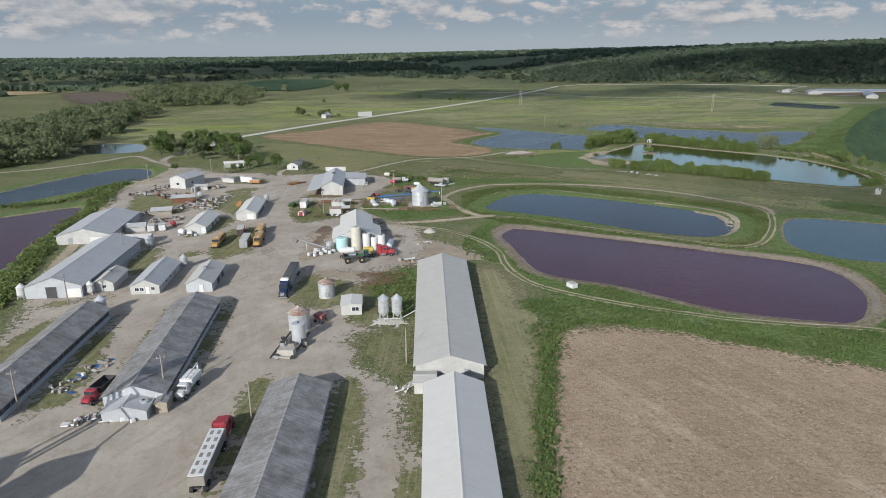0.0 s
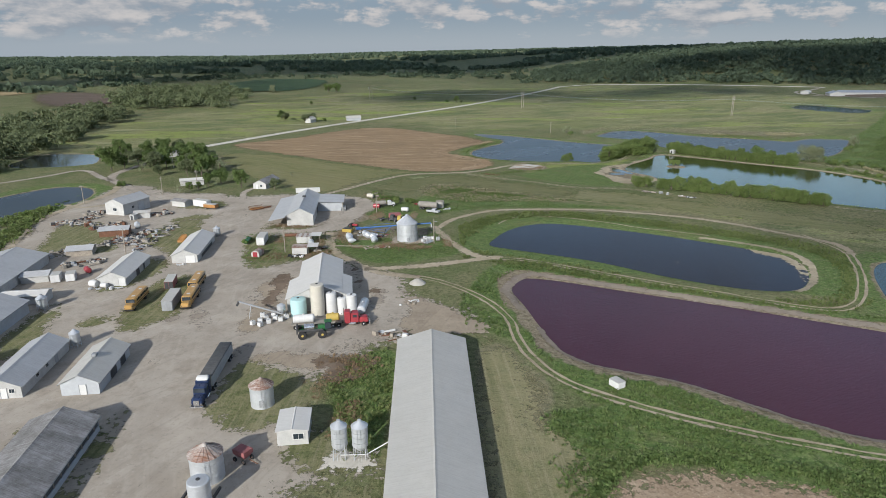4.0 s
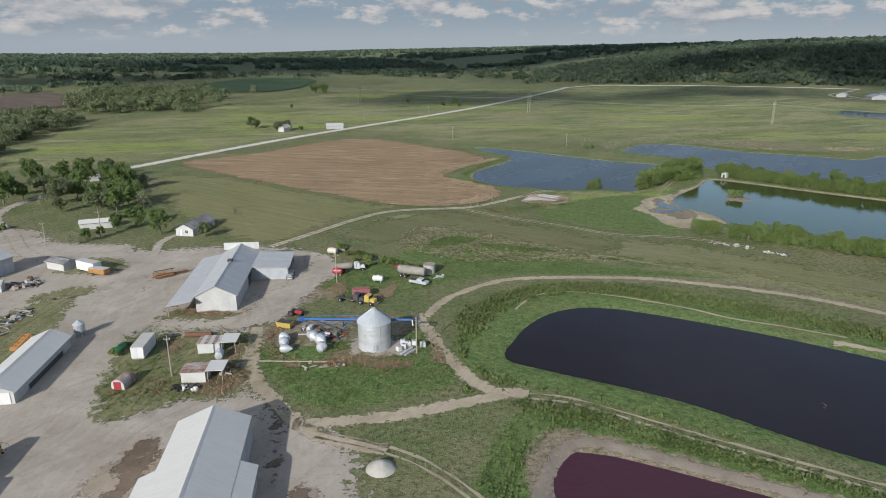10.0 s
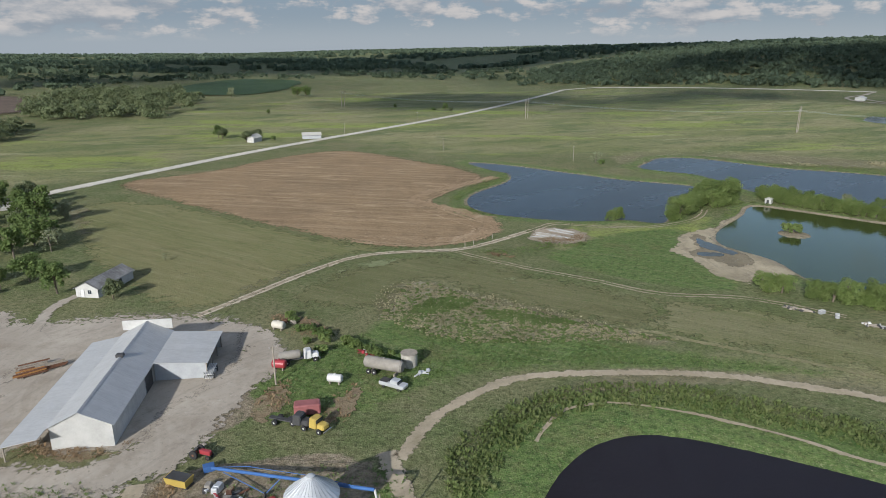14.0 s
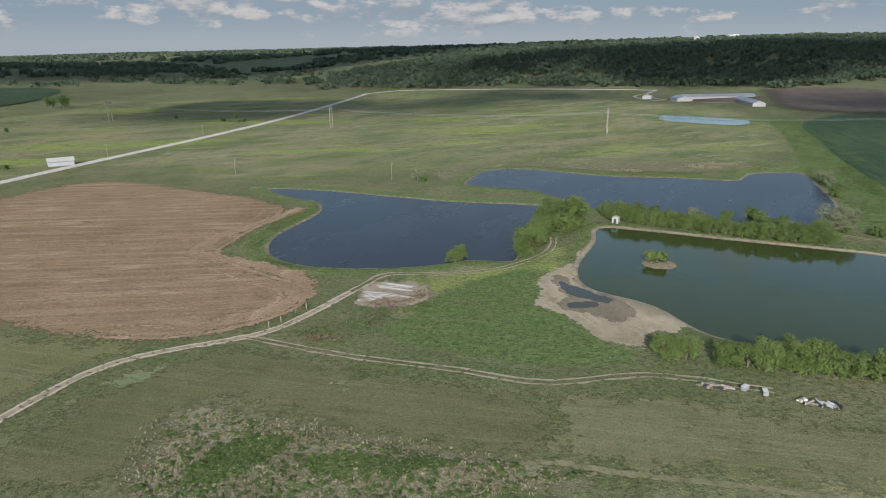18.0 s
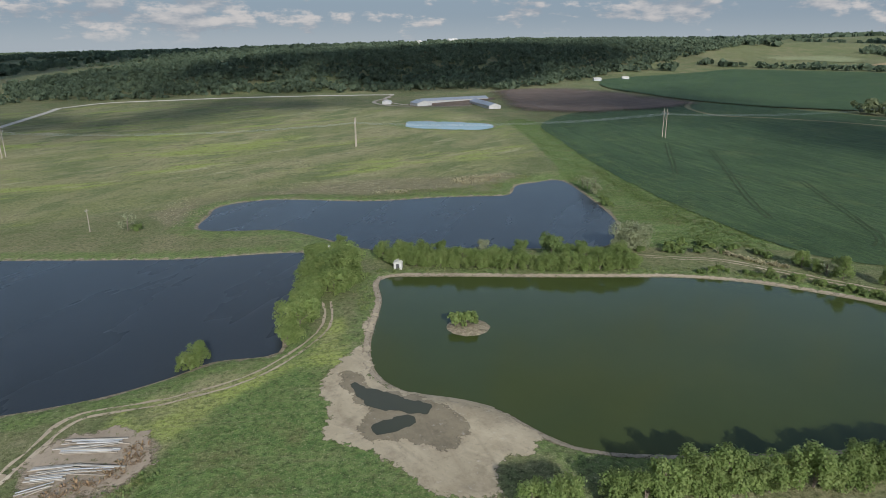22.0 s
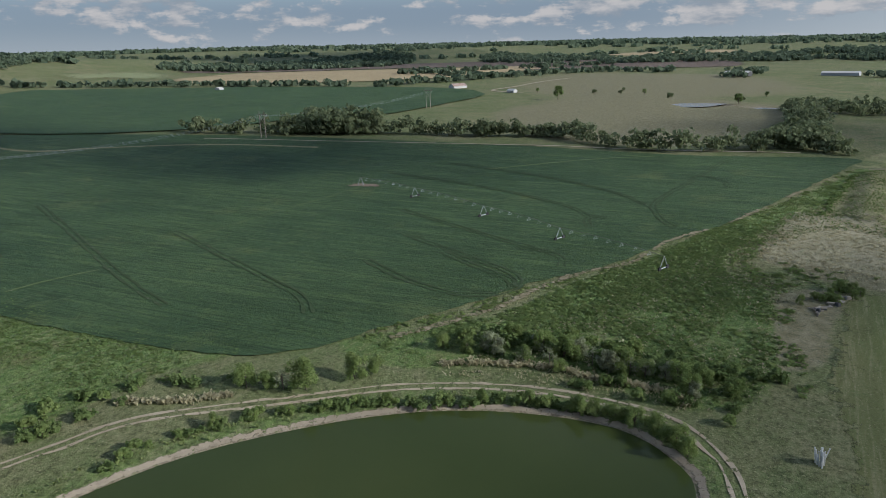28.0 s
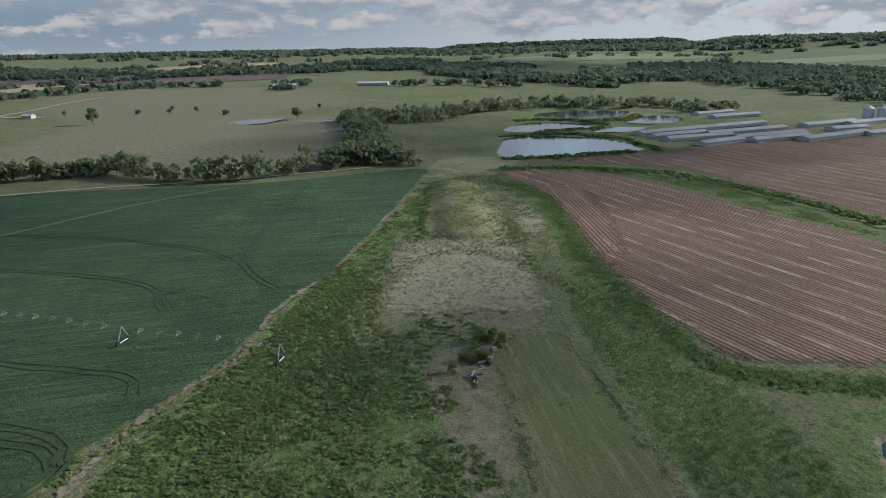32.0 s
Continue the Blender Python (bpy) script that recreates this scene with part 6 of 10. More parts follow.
def part(name, geo, mat, parent, label="", flat=False):
    """One mesh object under a thing or part."""
    me = bpy.data.meshes.new(name)
    me.from_pydata(geo.v, [], geo.f)
    bm = bmesh.new()
    bm.from_mesh(me)
    bmesh.ops.recalc_face_normals(bm, faces=bm.faces)
    bm.to_mesh(me)
    bm.free()
    me.materials.append(M[mat] if isinstance(mat, str) else mat)
    if not flat:
        me.shade_smooth()
        me.set_sharp_from_angle(angle=radians(32))
    ob = new(name, me)
    ob.parent = parent
    return tagged(ob, label)


def thing(name, label, category, x=0.0, y=0.0, turn=0.0, group="", z=None):
    """An empty on the ground that carries the parts of one thing."""
    ob = new(name)
    z = float(height(np.array([x]), np.array([y]))[0]) if z is None else z
    ob.matrix_world = pose(x, y, z, 0, 0, turn)
    return tagged(ob, label, category, group)


G = Geo


def barn(name, label, p, q, width, eave, ridge, roof="roof_white", wall="wall_white", over=0.45, sheet_w=2.2, curtain=False, doors=(), windows=(), vents=0, fans=0, lean=None):
    """A gabled farm building with its ridge from p to q: walls, roof sheets, ridge cap, doors, windows, vents."""
    length = math.hypot(q[0] - p[0], q[1] - p[1])
    turn = math.degrees(math.atan2(q[1] - p[1], q[0] - p[0])) - 90
    b = thing(name, label, "farm building", p[0], p[1], turn)
    w = width / 2
    gable = [(-w, 0), (w, 0), (w, eave), (0, ridge - 0.06), (-w, eave)]
    part("gable_wall", G().slab(gable, 0.16, "XZ", 0.0), wall, b)
    part("gable_wall", G().slab(gable, 0.16, "XZ", length - 0.16), wall, b)
    for s in (-1, 1):
        x = s * (w - 0.08)
        if curtain:
            part("side_wall", G().box((x, length / 2, 0.5), (0.16, length - 0.33, 1.0)), wall, b)
            # dark panel stands in for the shade inside the open strip
            part("curtain", G().box((x - s * 0.12, length / 2, 1.0 + (eave - 1.3) / 2), (0.06, length - 0.4, eave - 1.3)), "tarp", b, "dark panel painting the shade of an open side")
            part("eave_wall", G().box((x, length / 2, eave - 0.16), (0.16, length - 0.33, 0.3)), wall, b)
            posts = G()
            for k in range(int(length / 2.4)):
                part("post", G().box((x + s * 0.02, 1.2 + k * 2.4, 1.0 + (eave - 1.3) / 2), (0.14, 0.14, eave - 1.3)), "timber", b)
        else:
            part("side_wall", G().box((x, length / 2, eave / 2), (0.16, length - 0.33, eave - 0.02)), wall, b)
    slope = math.hypot(w, ridge - eave)
    ux, uz = w / slope, (ridge - eave) / slope
    full = slope + over
    count = max(2, int(round((length + 0.6) / sheet_w)))
    sw = (length + 0.6) / count
    for s in (-1, 1):
        ex, ez = s * ux * full, ridge - uz * full
        prof = [(0.0, 0.0), (sw * 0.04, 0.003), (sw * 0.12, 0.003), (sw * 0.16, 0.0), (sw * 0.5, 0.0), (sw * 0.53, 0.002), (sw * 0.58, 0.002), (sw * 0.61, 0.0), (sw + 0.02, 0.0)]
        v, n = [], len(prof)
        for px, pz in ((0.0, ridge), (ex, ez)):
            for yy, zz in prof:
                v.append((px, yy, pz + zz + 0.05))
            for yy, zz in prof:
                v.append((px, yy, pz))
        f = [(i, i + 1, 2 * n + i + 1, 2 * n + i) for i in range(n - 1)] + [(n + i + 1, n + i, 3 * n + i, 3 * n + i + 1) for i in range(n - 1)]
        f += [(2 * n + i, 2 * n + i + 1, 3 * n + i + 1, 3 * n + i) for i in range(n - 1)] + [(0, 2 * n, 3 * n, n), (n - 1, 2 * n - 1, 4 * n - 1, 3 * n - 1)]
        first = part("roof_sheet", G().add(v, f), roof, b, flat=True)
        first.location = (0, -0.3, 0)
        for k in range(1, count):
            c = new("roof_sheet", first.data)
            c.parent, c.location = b, (0, -0.3 + k * sw, 0.0015 * (k % 2))
        part("fascia", G().box((ex, length / 2, ez - 0.06), (0.05, length + 0.6, 0.16)), wall if "white" in wall else "grey", b)
    part("ridge_cap", G().add([(-0.32, -0.32, ridge - 0.05), (0, -0.32, ridge + 0.12), (0.32, -0.32, ridge - 0.05), (-0.32, length + 0.32, ridge - 0.05), (0, length + 0.32, ridge + 0.12),
                               (0.32, length + 0.32, ridge - 0.05)], [(0, 1, 4, 3), (1, 2, 5, 4), (0, 2, 1), (3, 4, 5), (0, 3, 5, 2)]), roof, b)
    for side, pos, dw, dh, mat in doors:
        door(b, side, pos, dw, dh, mat, w, length)
    for side, pos, z, ww, wh in windows:
        window(b, side, pos, z, ww, wh, w, length)
    for k in range(vents):
        y = length * (k + 0.5) / vents
        part("roof_vent", G().box((0, y, ridge + 0.25), (0.9, 1.2, 0.5), 0, 0.06), "grey", b)
    for k in range(fans):
        x = -w * 0.5 + w * k / max(1, fans - 1)
        part("fan_housing", G().lathe((x, 0, 1.4), [(0.62, -0.5), (0.5, -0.1), (0.5, 0.0)], 14, "Y"), "galv", b)
    return b


def face_frame(side, pos, w, length):
    """Centre and directions of a wall face: n near gable, f far gable, l and r the long sides."""
    return {"n": ((pos, -0.02), (1, 0), (0, -1)), "f": ((pos, length + 0.02), (1, 0), (0, 1)), "l": ((-w - 0.02, pos), (0, 1), (-1, 0)), "r": ((w + 0.02, pos), (0, 1), (1, 0))}[side]


def door(b, side, pos, dw, dh, mat, w, length):
    (x, y), along, out = face_frame(side, pos, w, length)
    size = (dw if along[0] else 0.07, dw if along[1] else 0.07, dh)
    d = part("door", G().box((x, y, dh / 2 + 0.02), size), mat, b)
    for s in (-1, 1):
        part("jamb", G().box((x + along[0] * s * (dw / 2 + 0.06), y + along[1] * s * (dw / 2 + 0.06), dh / 2 + 0.05), (0.12 if along[0] else 0.11, 0.12 if along[1] else 0.11, dh + 0.1)), "grey", d)


def window(b, side, pos, z, ww, wh, w, length):
    (x, y), along, out = face_frame(side, pos, w, length)
    k = part("window", G().box((x, y, z), (ww + 0.2 if along[0] else 0.08, ww + 0.2 if along[1] else 0.08, wh + 0.2)), "white", b)
    for s in (-1, 1):
        part("pane", G().box((x + along[0] * s * ww / 4 + out[0] * 0.03, y + along[1] * s * ww / 4 + out[1] * 0.03, z), (ww / 2 - 0.05 if along[0] else 0.06, ww / 2 - 0.05 if along[1] else 0.06, wh)), "glass", k)


# ---- farm buildings ----
barn("hog_barn", "long pale grey-roofed livestock barn with white gables", (1.15, 112.6), (-0.3, 177.2), 13.0, 3.0, 5.0, "roof_pale", curtain=False, doors=[("n", 3.4, 1.1, 2.1, "grey")], fans=0, sheet_w=2.4)
barn("hog_barn", "long bright white-roofed livestock barn beside a mown strip", (3.1, 30), (1.75, 105.8), 10.0, 3.0, 5.0, "roof_white", sheet_w=2.4, windows=[("l", 60, 1.6, 1.2, 0.8)])
barn("grey_barn", "long weathered grey-roofed barn with open curtain sides", (-23.0, 30), (-25.9, 106.2), 10.4, 2.7, 4.6, "roof_grey", "wall_grey", curtain=True)
barn("grey_barn", "long weathered grey-roofed barn with open curtain sides", (-54.4, 102.6), (-59.4, 148.6), 10.2, 2.7, 4.6, "roof_grey", "wall_grey", curtain=True)
barn("grey_barn", "long weathered grey-roofed barn beside scattered debris", (-79.6, 98), (-82.8, 143.2), 8.8, 2.7, 4.5, "roof_grey", "wall_grey", curtain=True)
barn("machine_hall", "large grey metal-clad hall with a broad low roof", (-99.3, 157.2), (-103.2, 199.6), 14.0, 3.2, 5.6, "roof_metal", "wall_grey", doors=[("n", -0.5, 2.6, 3.0, "dark"), ("n", 5.0, 3.4, 2.4, "white")])
barn("machine_hall", "long grey metal hall behind the yard", (-117.5, 206.5), (-121.5, 237.6), 16.5, 3.0, 5.2, "roof_metal", "wall_white", doors=[("n", -4, 1.2, 2.1, "grey"), ("n", 4, 4, 2.2, "white")])
barn("farrowing_shed", "small white shed with a grey metal roof", (-89.0, 161.8), (-90.4, 173.0), 5.2, 2.4, 3.6, "roof_pale", windows=[("n", 0.3, 1.4, 0.9, 0.7)], vents=1)
barn("farrowing_shed", "white shed with a blue-grey metal roof and gable windows", (-77.1, 159.6), (-79.3, 179.2), 7.2, 2.4, 4.0, "roof_metal", windows=[("n", -2.0, 1.4, 1.0, 0.8), ("n", -0.8, 1.4, 1.0, 0.8), ("n", 2.0, 1.5, 0.9, 0.7), ("r", 6, 1.5, 1.0, 0.7), ("r", 10, 1.5, 1, 0.7)],
     doors=[("n", 0.6, 1.0, 2.0, "white"), ("r", 14, 1.0, 2.0, "grey")])
# dark side leaves paint the shade of openings on a closed wall
barn("farrowing_shed", "grey-clad shed with a pale roof and dark panels for side openings", (-63.5, 160.8), (-65.2, 176.6), 6.6, 2.5, 4.0, "roof_pale", "wall_grey", doors=[("n", 0.5, 1.1, 2.0, "white"), ("r", 7, 3.0, 2.0, "dark"), ("r", 12, 2.6, 2.0, "dark")], vents=1)
barn("farrowing_shed", "white metal-roofed shed with side doors", (-85.0, 218.0), (-86.8, 237.2), 7.2, 2.5, 4.0, "roof_white", doors=[("n", 2.6, 1.6, 2.2, "white"), ("r", 9, 2.4, 2.0, "dark"), ("r", 14, 1.2, 2.0, "dark")])
# the long dark leaf paints the shade of the open side
barn("farrowing_shed", "long white metal-roofed shed with a dark panel for its open side", (-73.1, 237.6), (-75.6, 260.6), 7.2, 2.5, 4.0, "roof_white", doors=[("n", 1.6, 2.6, 2.2, "white"), ("r", 12, 14, 1.0, "dark")])
barn("machine_shed", "tall white machine shed with a gabled metal roof", (-121.4, 297.0), (-117.4, 310.8), 8.2, 4.5, 6.2, "roof_metal", windows=[("n", 0.2, 2.2, 1.6, 1.0), ("r", 5, 2.3, 1.2, 1.0)], doors=[("r", 9.5, 3.2, 3.4, "wall_grey")])
shop = barn("workshop", "white-walled workshop with a broad grey metal roof", (-47.8, 279.3), (-51.4, 313.8), 9.2, 4.0, 6.3, "roof_metal", sheet_w=2.0, doors=[("r", 18, 4.0, 3.4, "dark")])
mill = barn("feed_mill", "white gabled feed building beside storage tanks", (-27.2, 200.0), (-30.5, 225.4), 10.8, 4.3, 6.6, "roof_white", sheet_w=2.0, over=0.1)
barn("office_shed", "small white flat-roofed shed with a double window", (-21.7, 144.4), (-22.4, 150.6), 4.8, 2.7, 3.0, "roof_white", windows=[("n", 0.9, 1.6, 1.6, 0.9)], over=0.2)
barn("mobile_home", "long white mobile home under trees", (-118.2, 354.2), (-108.6, 357.6), 4.6, 2.4, 3.0, "roof_white")

# ---- vehicles, tanks and farm gear ----
def wheel(parent, x, y, r, w, rim="white", side=1):
    t = part("wheel", G().lathe((x, y, r), [(r * 0.55, -w / 2), (r * 0.93, -w / 2), (r, -w * 0.36), (r, w * 0.36), (r * 0.93, w / 2), (r * 0.55, w / 2)], 18, "X"), "black", parent)
    part("rim", G().lathe((x, y, r), [(r * 0.2, -w * 0.52), (r * 0.56, -w * 0.44), (r * 0.56, w * 0.44), (r * 0.2, w * 0.52)], 14, "X"), rim, t)


def axle(parent, y, r, half, w=0.3, rim="white"):
    for s in (-1, 1):
        wheel(parent, s * half, y, r, w, rim, s)


def bus(x, y, turn, label):
    b = thing("school_bus", label, "bus", x, y, turn, "parked school buses")
    part("body", G().box((0, 0.9, 1.75), (2.45, 9.6, 2.1), 0, 0.28), "yellow", b)
    part("hood", G().box((0, -4.75, 1.25), (2.0, 2.1, 1.1), 0, 0.18, (0.94, 0.9)), "yellow", b)
    part("fender", G().box((0, -4.7, 0.85), (2.4, 1.5, 0.5), 0, 0.15), "yellow", b)
    part("windscreen", G().box((0, -3.93, 2.25), (2.0, 0.08, 0.85)), "glass", b)
    part("front_bumper", G().box((0, -5.85, 0.6), (2.35, 0.2, 0.3), 0, 0.05), "black", b)
    part("rear_bumper", G().box((0, 5.8, 0.6), (2.35, 0.2, 0.3), 0, 0.05), "black", b)
    for s in (-1, 1):
        for k in range(9):
            part("window", G().box((s * 1.225, -2.7 + k * 0.95, 2.2), (0.04, 0.8, 0.6)), "glass", b)
        part("rub_rail", G().box((s * 1.235, 0.9, 1.35), (0.04, 9.4, 0.1)), "black", b)
        part("headlight", G().lathe((s * 0.75, -5.82, 1.15), [(0.13, -0.04), (0.13, 0.0)], 10, "Y"), "chrome", b)
    for y2 in (-1.8, 3.2):
        part("roof_hatch", G().box((0.1, y2, 2.84), (0.75, 0.75, 0.1), 0, 0.03), "white", b)
    axle(b, -4.6, 0.48, 1.05, 0.28, "black")
    axle(b, 3.0, 0.48, 1.0, 0.5, "black")
    return b


def semi(x, y, turn, label, cab, body, top, trailer="van", length=13.0):
    """Tractor and trailer, nose towards -y."""
    b = thing("semi_truck", label, "truck", x, y, turn)
    part("hood", G().box((0, -9.2, 1.35), (2.0, 2.2, 1.3), 0, 0.2, (0.9, 0.85), (0, 0.1)), cab, b)
    part("cab", G().box((0, -7.2, 1.95), (2.35, 1.9, 2.3), 0, 0.2, (0.92, 0.9)), cab, b)
    part("sleeper", G().box((0, -5.6, 2.1), (2.4, 1.4, 2.8), 0, 0.2), cab, b)
    if trailer == "van":
        part("air_deflector", G().box((0, -5.7, 3.75), (2.2, 1.3, 0.6), 0, 0.15, (0.9, 0.6), (0, 0.2)), "white", b, "white roof fairing")
    part("windscreen", G().box((0, -8.12, 2.5), (1.9, 0.1, 0.75)), "glass", b)
    for s in (-1, 1):
        part("side_window", G().box((s * 1.14, -7.2, 2.45), (0.05, 0.9, 0.6)), "glass", b)
        part("exhaust_stack", G().tube((s * 1.05, -4.75, 1.0), (s * 1.05, -4.75, 3.7), 0.08), "chrome", b)
        part("fuel_tank", G().lathe((s * 0.95, -6.6, 0.75), [(0.1, -0.8), (0.32, -0.74), (0.32, 0.74), (0.1, 0.8)], 14, "Y"), "chrome", b)
        part("headlight", G().box((s * 0.8, -10.3, 1.1), (0.3, 0.08, 0.2)), "chrome", b)
    part("grille", G().box((0, -10.28, 1.3), (0.95, 0.08, 0.9)), "chrome", b)
    part("bumper", G().box((0, -10.4, 0.55), (2.3, 0.25, 0.35), 0, 0.06), "chrome", b)
    part("frame", G().box((0, -6.0, 0.85), (0.9, 8.4, 0.25)), "dark", b)
    for yy, half in ((-9.1, 1.0), (-3.6, 0.95), (-2.3, 0.95)):
        axle(b, yy, 0.5, half, 0.3 if yy < -8 else 0.55)
    y0 = -4.2
    if trailer == "van":
        t = part("trailer_box", G().box((0, y0 + length / 2, 2.15), (2.5, length, 1.9), 0, 0.05), body, b)
        part("roll_tarp", G().box((0, y0 + length / 2, 3.22), (2.56, length + 0.05, 0.3), 0, 0.12, (0.86, 0.99)), top, b, "dark rolled tarpaulin cover")
        for k in range(9):
            part("tarp_bow", G().box((0, y0 + 0.8 + k * (length - 1.6) / 8, 3.38), (2.1, 0.09, 0.05)), top, b)
    elif trailer == "hopper":
        part("trailer_box", G().box((0, y0 + length / 2, 2.3), (2.5, length, 1.5), 0, 0.05), body, b)
        part("hopper", G().box((0, y0 + length * 0.28, 1.2), (1.4, length * 0.2, 0.9), 0, 0, (1.7, 2.2)), body, b)
        part("hopper", G().box((0, y0 + length * 0.70, 1.2), (1.4, length * 0.2, 0.9), 0, 0, (1.7, 2.2)), body, b)
        part("cover", G().box((0, y0 + length / 2, 3.12), (2.3, length - 0.3, 0.14), 0, 0.05), top, b)
        for k in range(6):
            for s in (-1, 1):
                part("hatch", G().box((s * 0.55, y0 + 1.4 + k * (length - 2.6) / 5, 3.21), (0.5, 1.1, 0.06), 0, 0.02), "bed", b)
    else:
        part("deck", G().box((0, y0 + length / 2, 1.2), (2.45, length, 0.22)), body, b)
    part("trailer_frame", G().box((0, y0 + length / 2, 1.0), (0.9, length - 0.6, 0.25)), "dark", b)
    for yy in (y0 + length - 2.2, y0 + length - 0.9):
        axle(b, yy, 0.5, 0.95, 0.55)
    return b


def farm_truck(name, x, y, turn, label, cab, bed, kind="dump", parent_group=""):
    """A two-axle truck, nose towards -y, with a bed, tank or bare frame."""
    b = thing(name, label, "truck", x, y, turn, parent_group)
    part("hood", G().box((0, -3.1, 1.2), (1.7, 1.5, 0.95), 0, 0.2, (0.92, 0.9)), cab, b)
    part("cab", G().box((0, -1.7, 1.6), (2.1, 1.6, 1.8), 0, 0.18, (0.88, 0.82)), cab, b)
    part("windscreen", G().box((0, -2.45, 2.0), (1.6, 0.12, 0.6)), "glass", b)
    part("bumper", G().box((0, -3.95, 0.6), (2.0, 0.2, 0.25), 0, 0.05), "chrome", b)
    part("frame", G().box((0, 0.6, 0.8), (0.8, 6.4, 0.22)), "dark", b)
    if kind == "dump":
        part("bed_floor", G().box((0, 1.8, 1.15), (2.3, 4.6, 0.12)), bed, b)
        for s in (-1, 1):
            part("bed_side", G().box((s * 1.15, 1.8, 1.7), (0.1, 4.6, 1.1)), bed, b)
            part("bed_end", G().box((0, 1.8 + s * 2.3, 1.7), (2.3, 0.1, 1.1)), bed, b)
    elif kind == "tank":
        part("tank", G().lathe((0, 1.8, 1.75), [(0.3, -2.2), (0.75, -2.0), (0.85, -1.7), (0.85, 1.7), (0.75, 2.0), (0.3, 2.2)], 18, "Y"), bed, b)
    elif kind == "feed":
        part("feed_tank", G().box((0, 1.6, 1.2), (1.2, 4.2, 1.0), 0, 0, (2.0, 1.05)).box((0, 1.6, 2.2), (2.4, 4.4, 1.0), 0, 0.08), bed, b)
        part("boom", G().tube((0.4, 3.6, 1.2), (0.4, 3.9, 3.8), 0.16).tube((0.4, 3.9, 3.8), (0.6, -1.8, 3.5), 0.15), bed, b)
        for k in range(3):
            part("lid", G().box((0, 0.2 + k * 1.4, 2.76), (1.3, 0.9, 0.1), 0, 0.03), "white", b)
    axle(b, -3.0, 0.5, 0.95, 0.28)
    axle(b, 2.4, 0.5, 0.9, 0.5)
    return b


def pickup(x, y, turn, label, paint):
    b = thing("pickup", label, "car", x, y, turn)
    part("body", G().box((0, 0, 0.8), (1.9, 5.3, 0.75), 0, 0.15), paint, b)
    part("cab", G().box((0, -0.5, 1.45), (1.75, 2.0, 0.75), 0, 0.15, (0.85, 0.72)), paint, b)
    part("windscreen", G().box((0, -1.38, 1.4), (1.5, 0.25, 0.5)), "glass", b)
    part("rear_window", G().box((0, 0.38, 1.45), (1.4, 0.15, 0.45)), "glass", b)
    part("bed_floor", G().box((0, 1.7, 1.19), (1.6, 1.7, 0.05)), "dark", b)
    axle(b, -1.7, 0.36, 0.82, 0.24, "chrome")
    axle(b, 1.6, 0.36, 0.82, 0.24, "chrome")
    return b


def upright_tank(x, y, r, h, mat, label, dome=0.35, name="storage_tank", group="tanks beside the feed building"):
    t = thing(name, label, "tank", x, y, 0, group)
    part("shell", G().lathe((0, 0, 0), [(r, 0), (r, h), (r * 0.93, h + dome * 0.5), (r * 0.62, h + dome * 0.9), (r * 0.2, h + dome)], 32), mat, t)
    for k in range(1, int(h / 1.2) + 1):
        part("band", G().lathe((0, 0, k * 1.2 - 0.04), [(r + 0.015, 0), (r + 0.03, 0.02), (r + 0.03, 0.06), (r + 0.015, 0.08)], 32), mat, t)
    part("lid", G().lathe((0, 0, h + dome * 0.85), [(0.28, 0), (0.28, 0.14), (0.22, 0.18)], 14), "dark", t)
    part("outlet_pipe", G().tube((0, -r - 0.25, 0.4), (0, -r + 0.1, 0.4), 0.07), "dark", t)
    return t


def lying_tank(x, y, turn, r, length, mat, label, z=0.0, name="tank", legs=True):
    t = thing(name, label, "tank", x, y, turn)
    part("shell", G().lathe((0, 0, r + 0.3 + z), [(r * 0.3, -length / 2), (r * 0.8, -length / 2 + 0.1 * r), (r, -length / 2 + 0.35 * r), (r, length / 2 - 0.35 * r), (r * 0.8, length / 2 - 0.1 * r), (r * 0.3, length / 2)], 22, "Y"), mat, t)
    part("manhole", G().lathe((0, 0, 2 * r + 0.28 + z), [(0.24, 0), (0.24, 0.15), (0.18, 0.2)], 12), mat, t)
    if legs:
        for s in (-1, 1):
            part("saddle", G().box((0, s * length * 0.3, 0.2), (r * 1.5, 0.25, 0.5 + r * 0.3)), "timber", t)
    return t


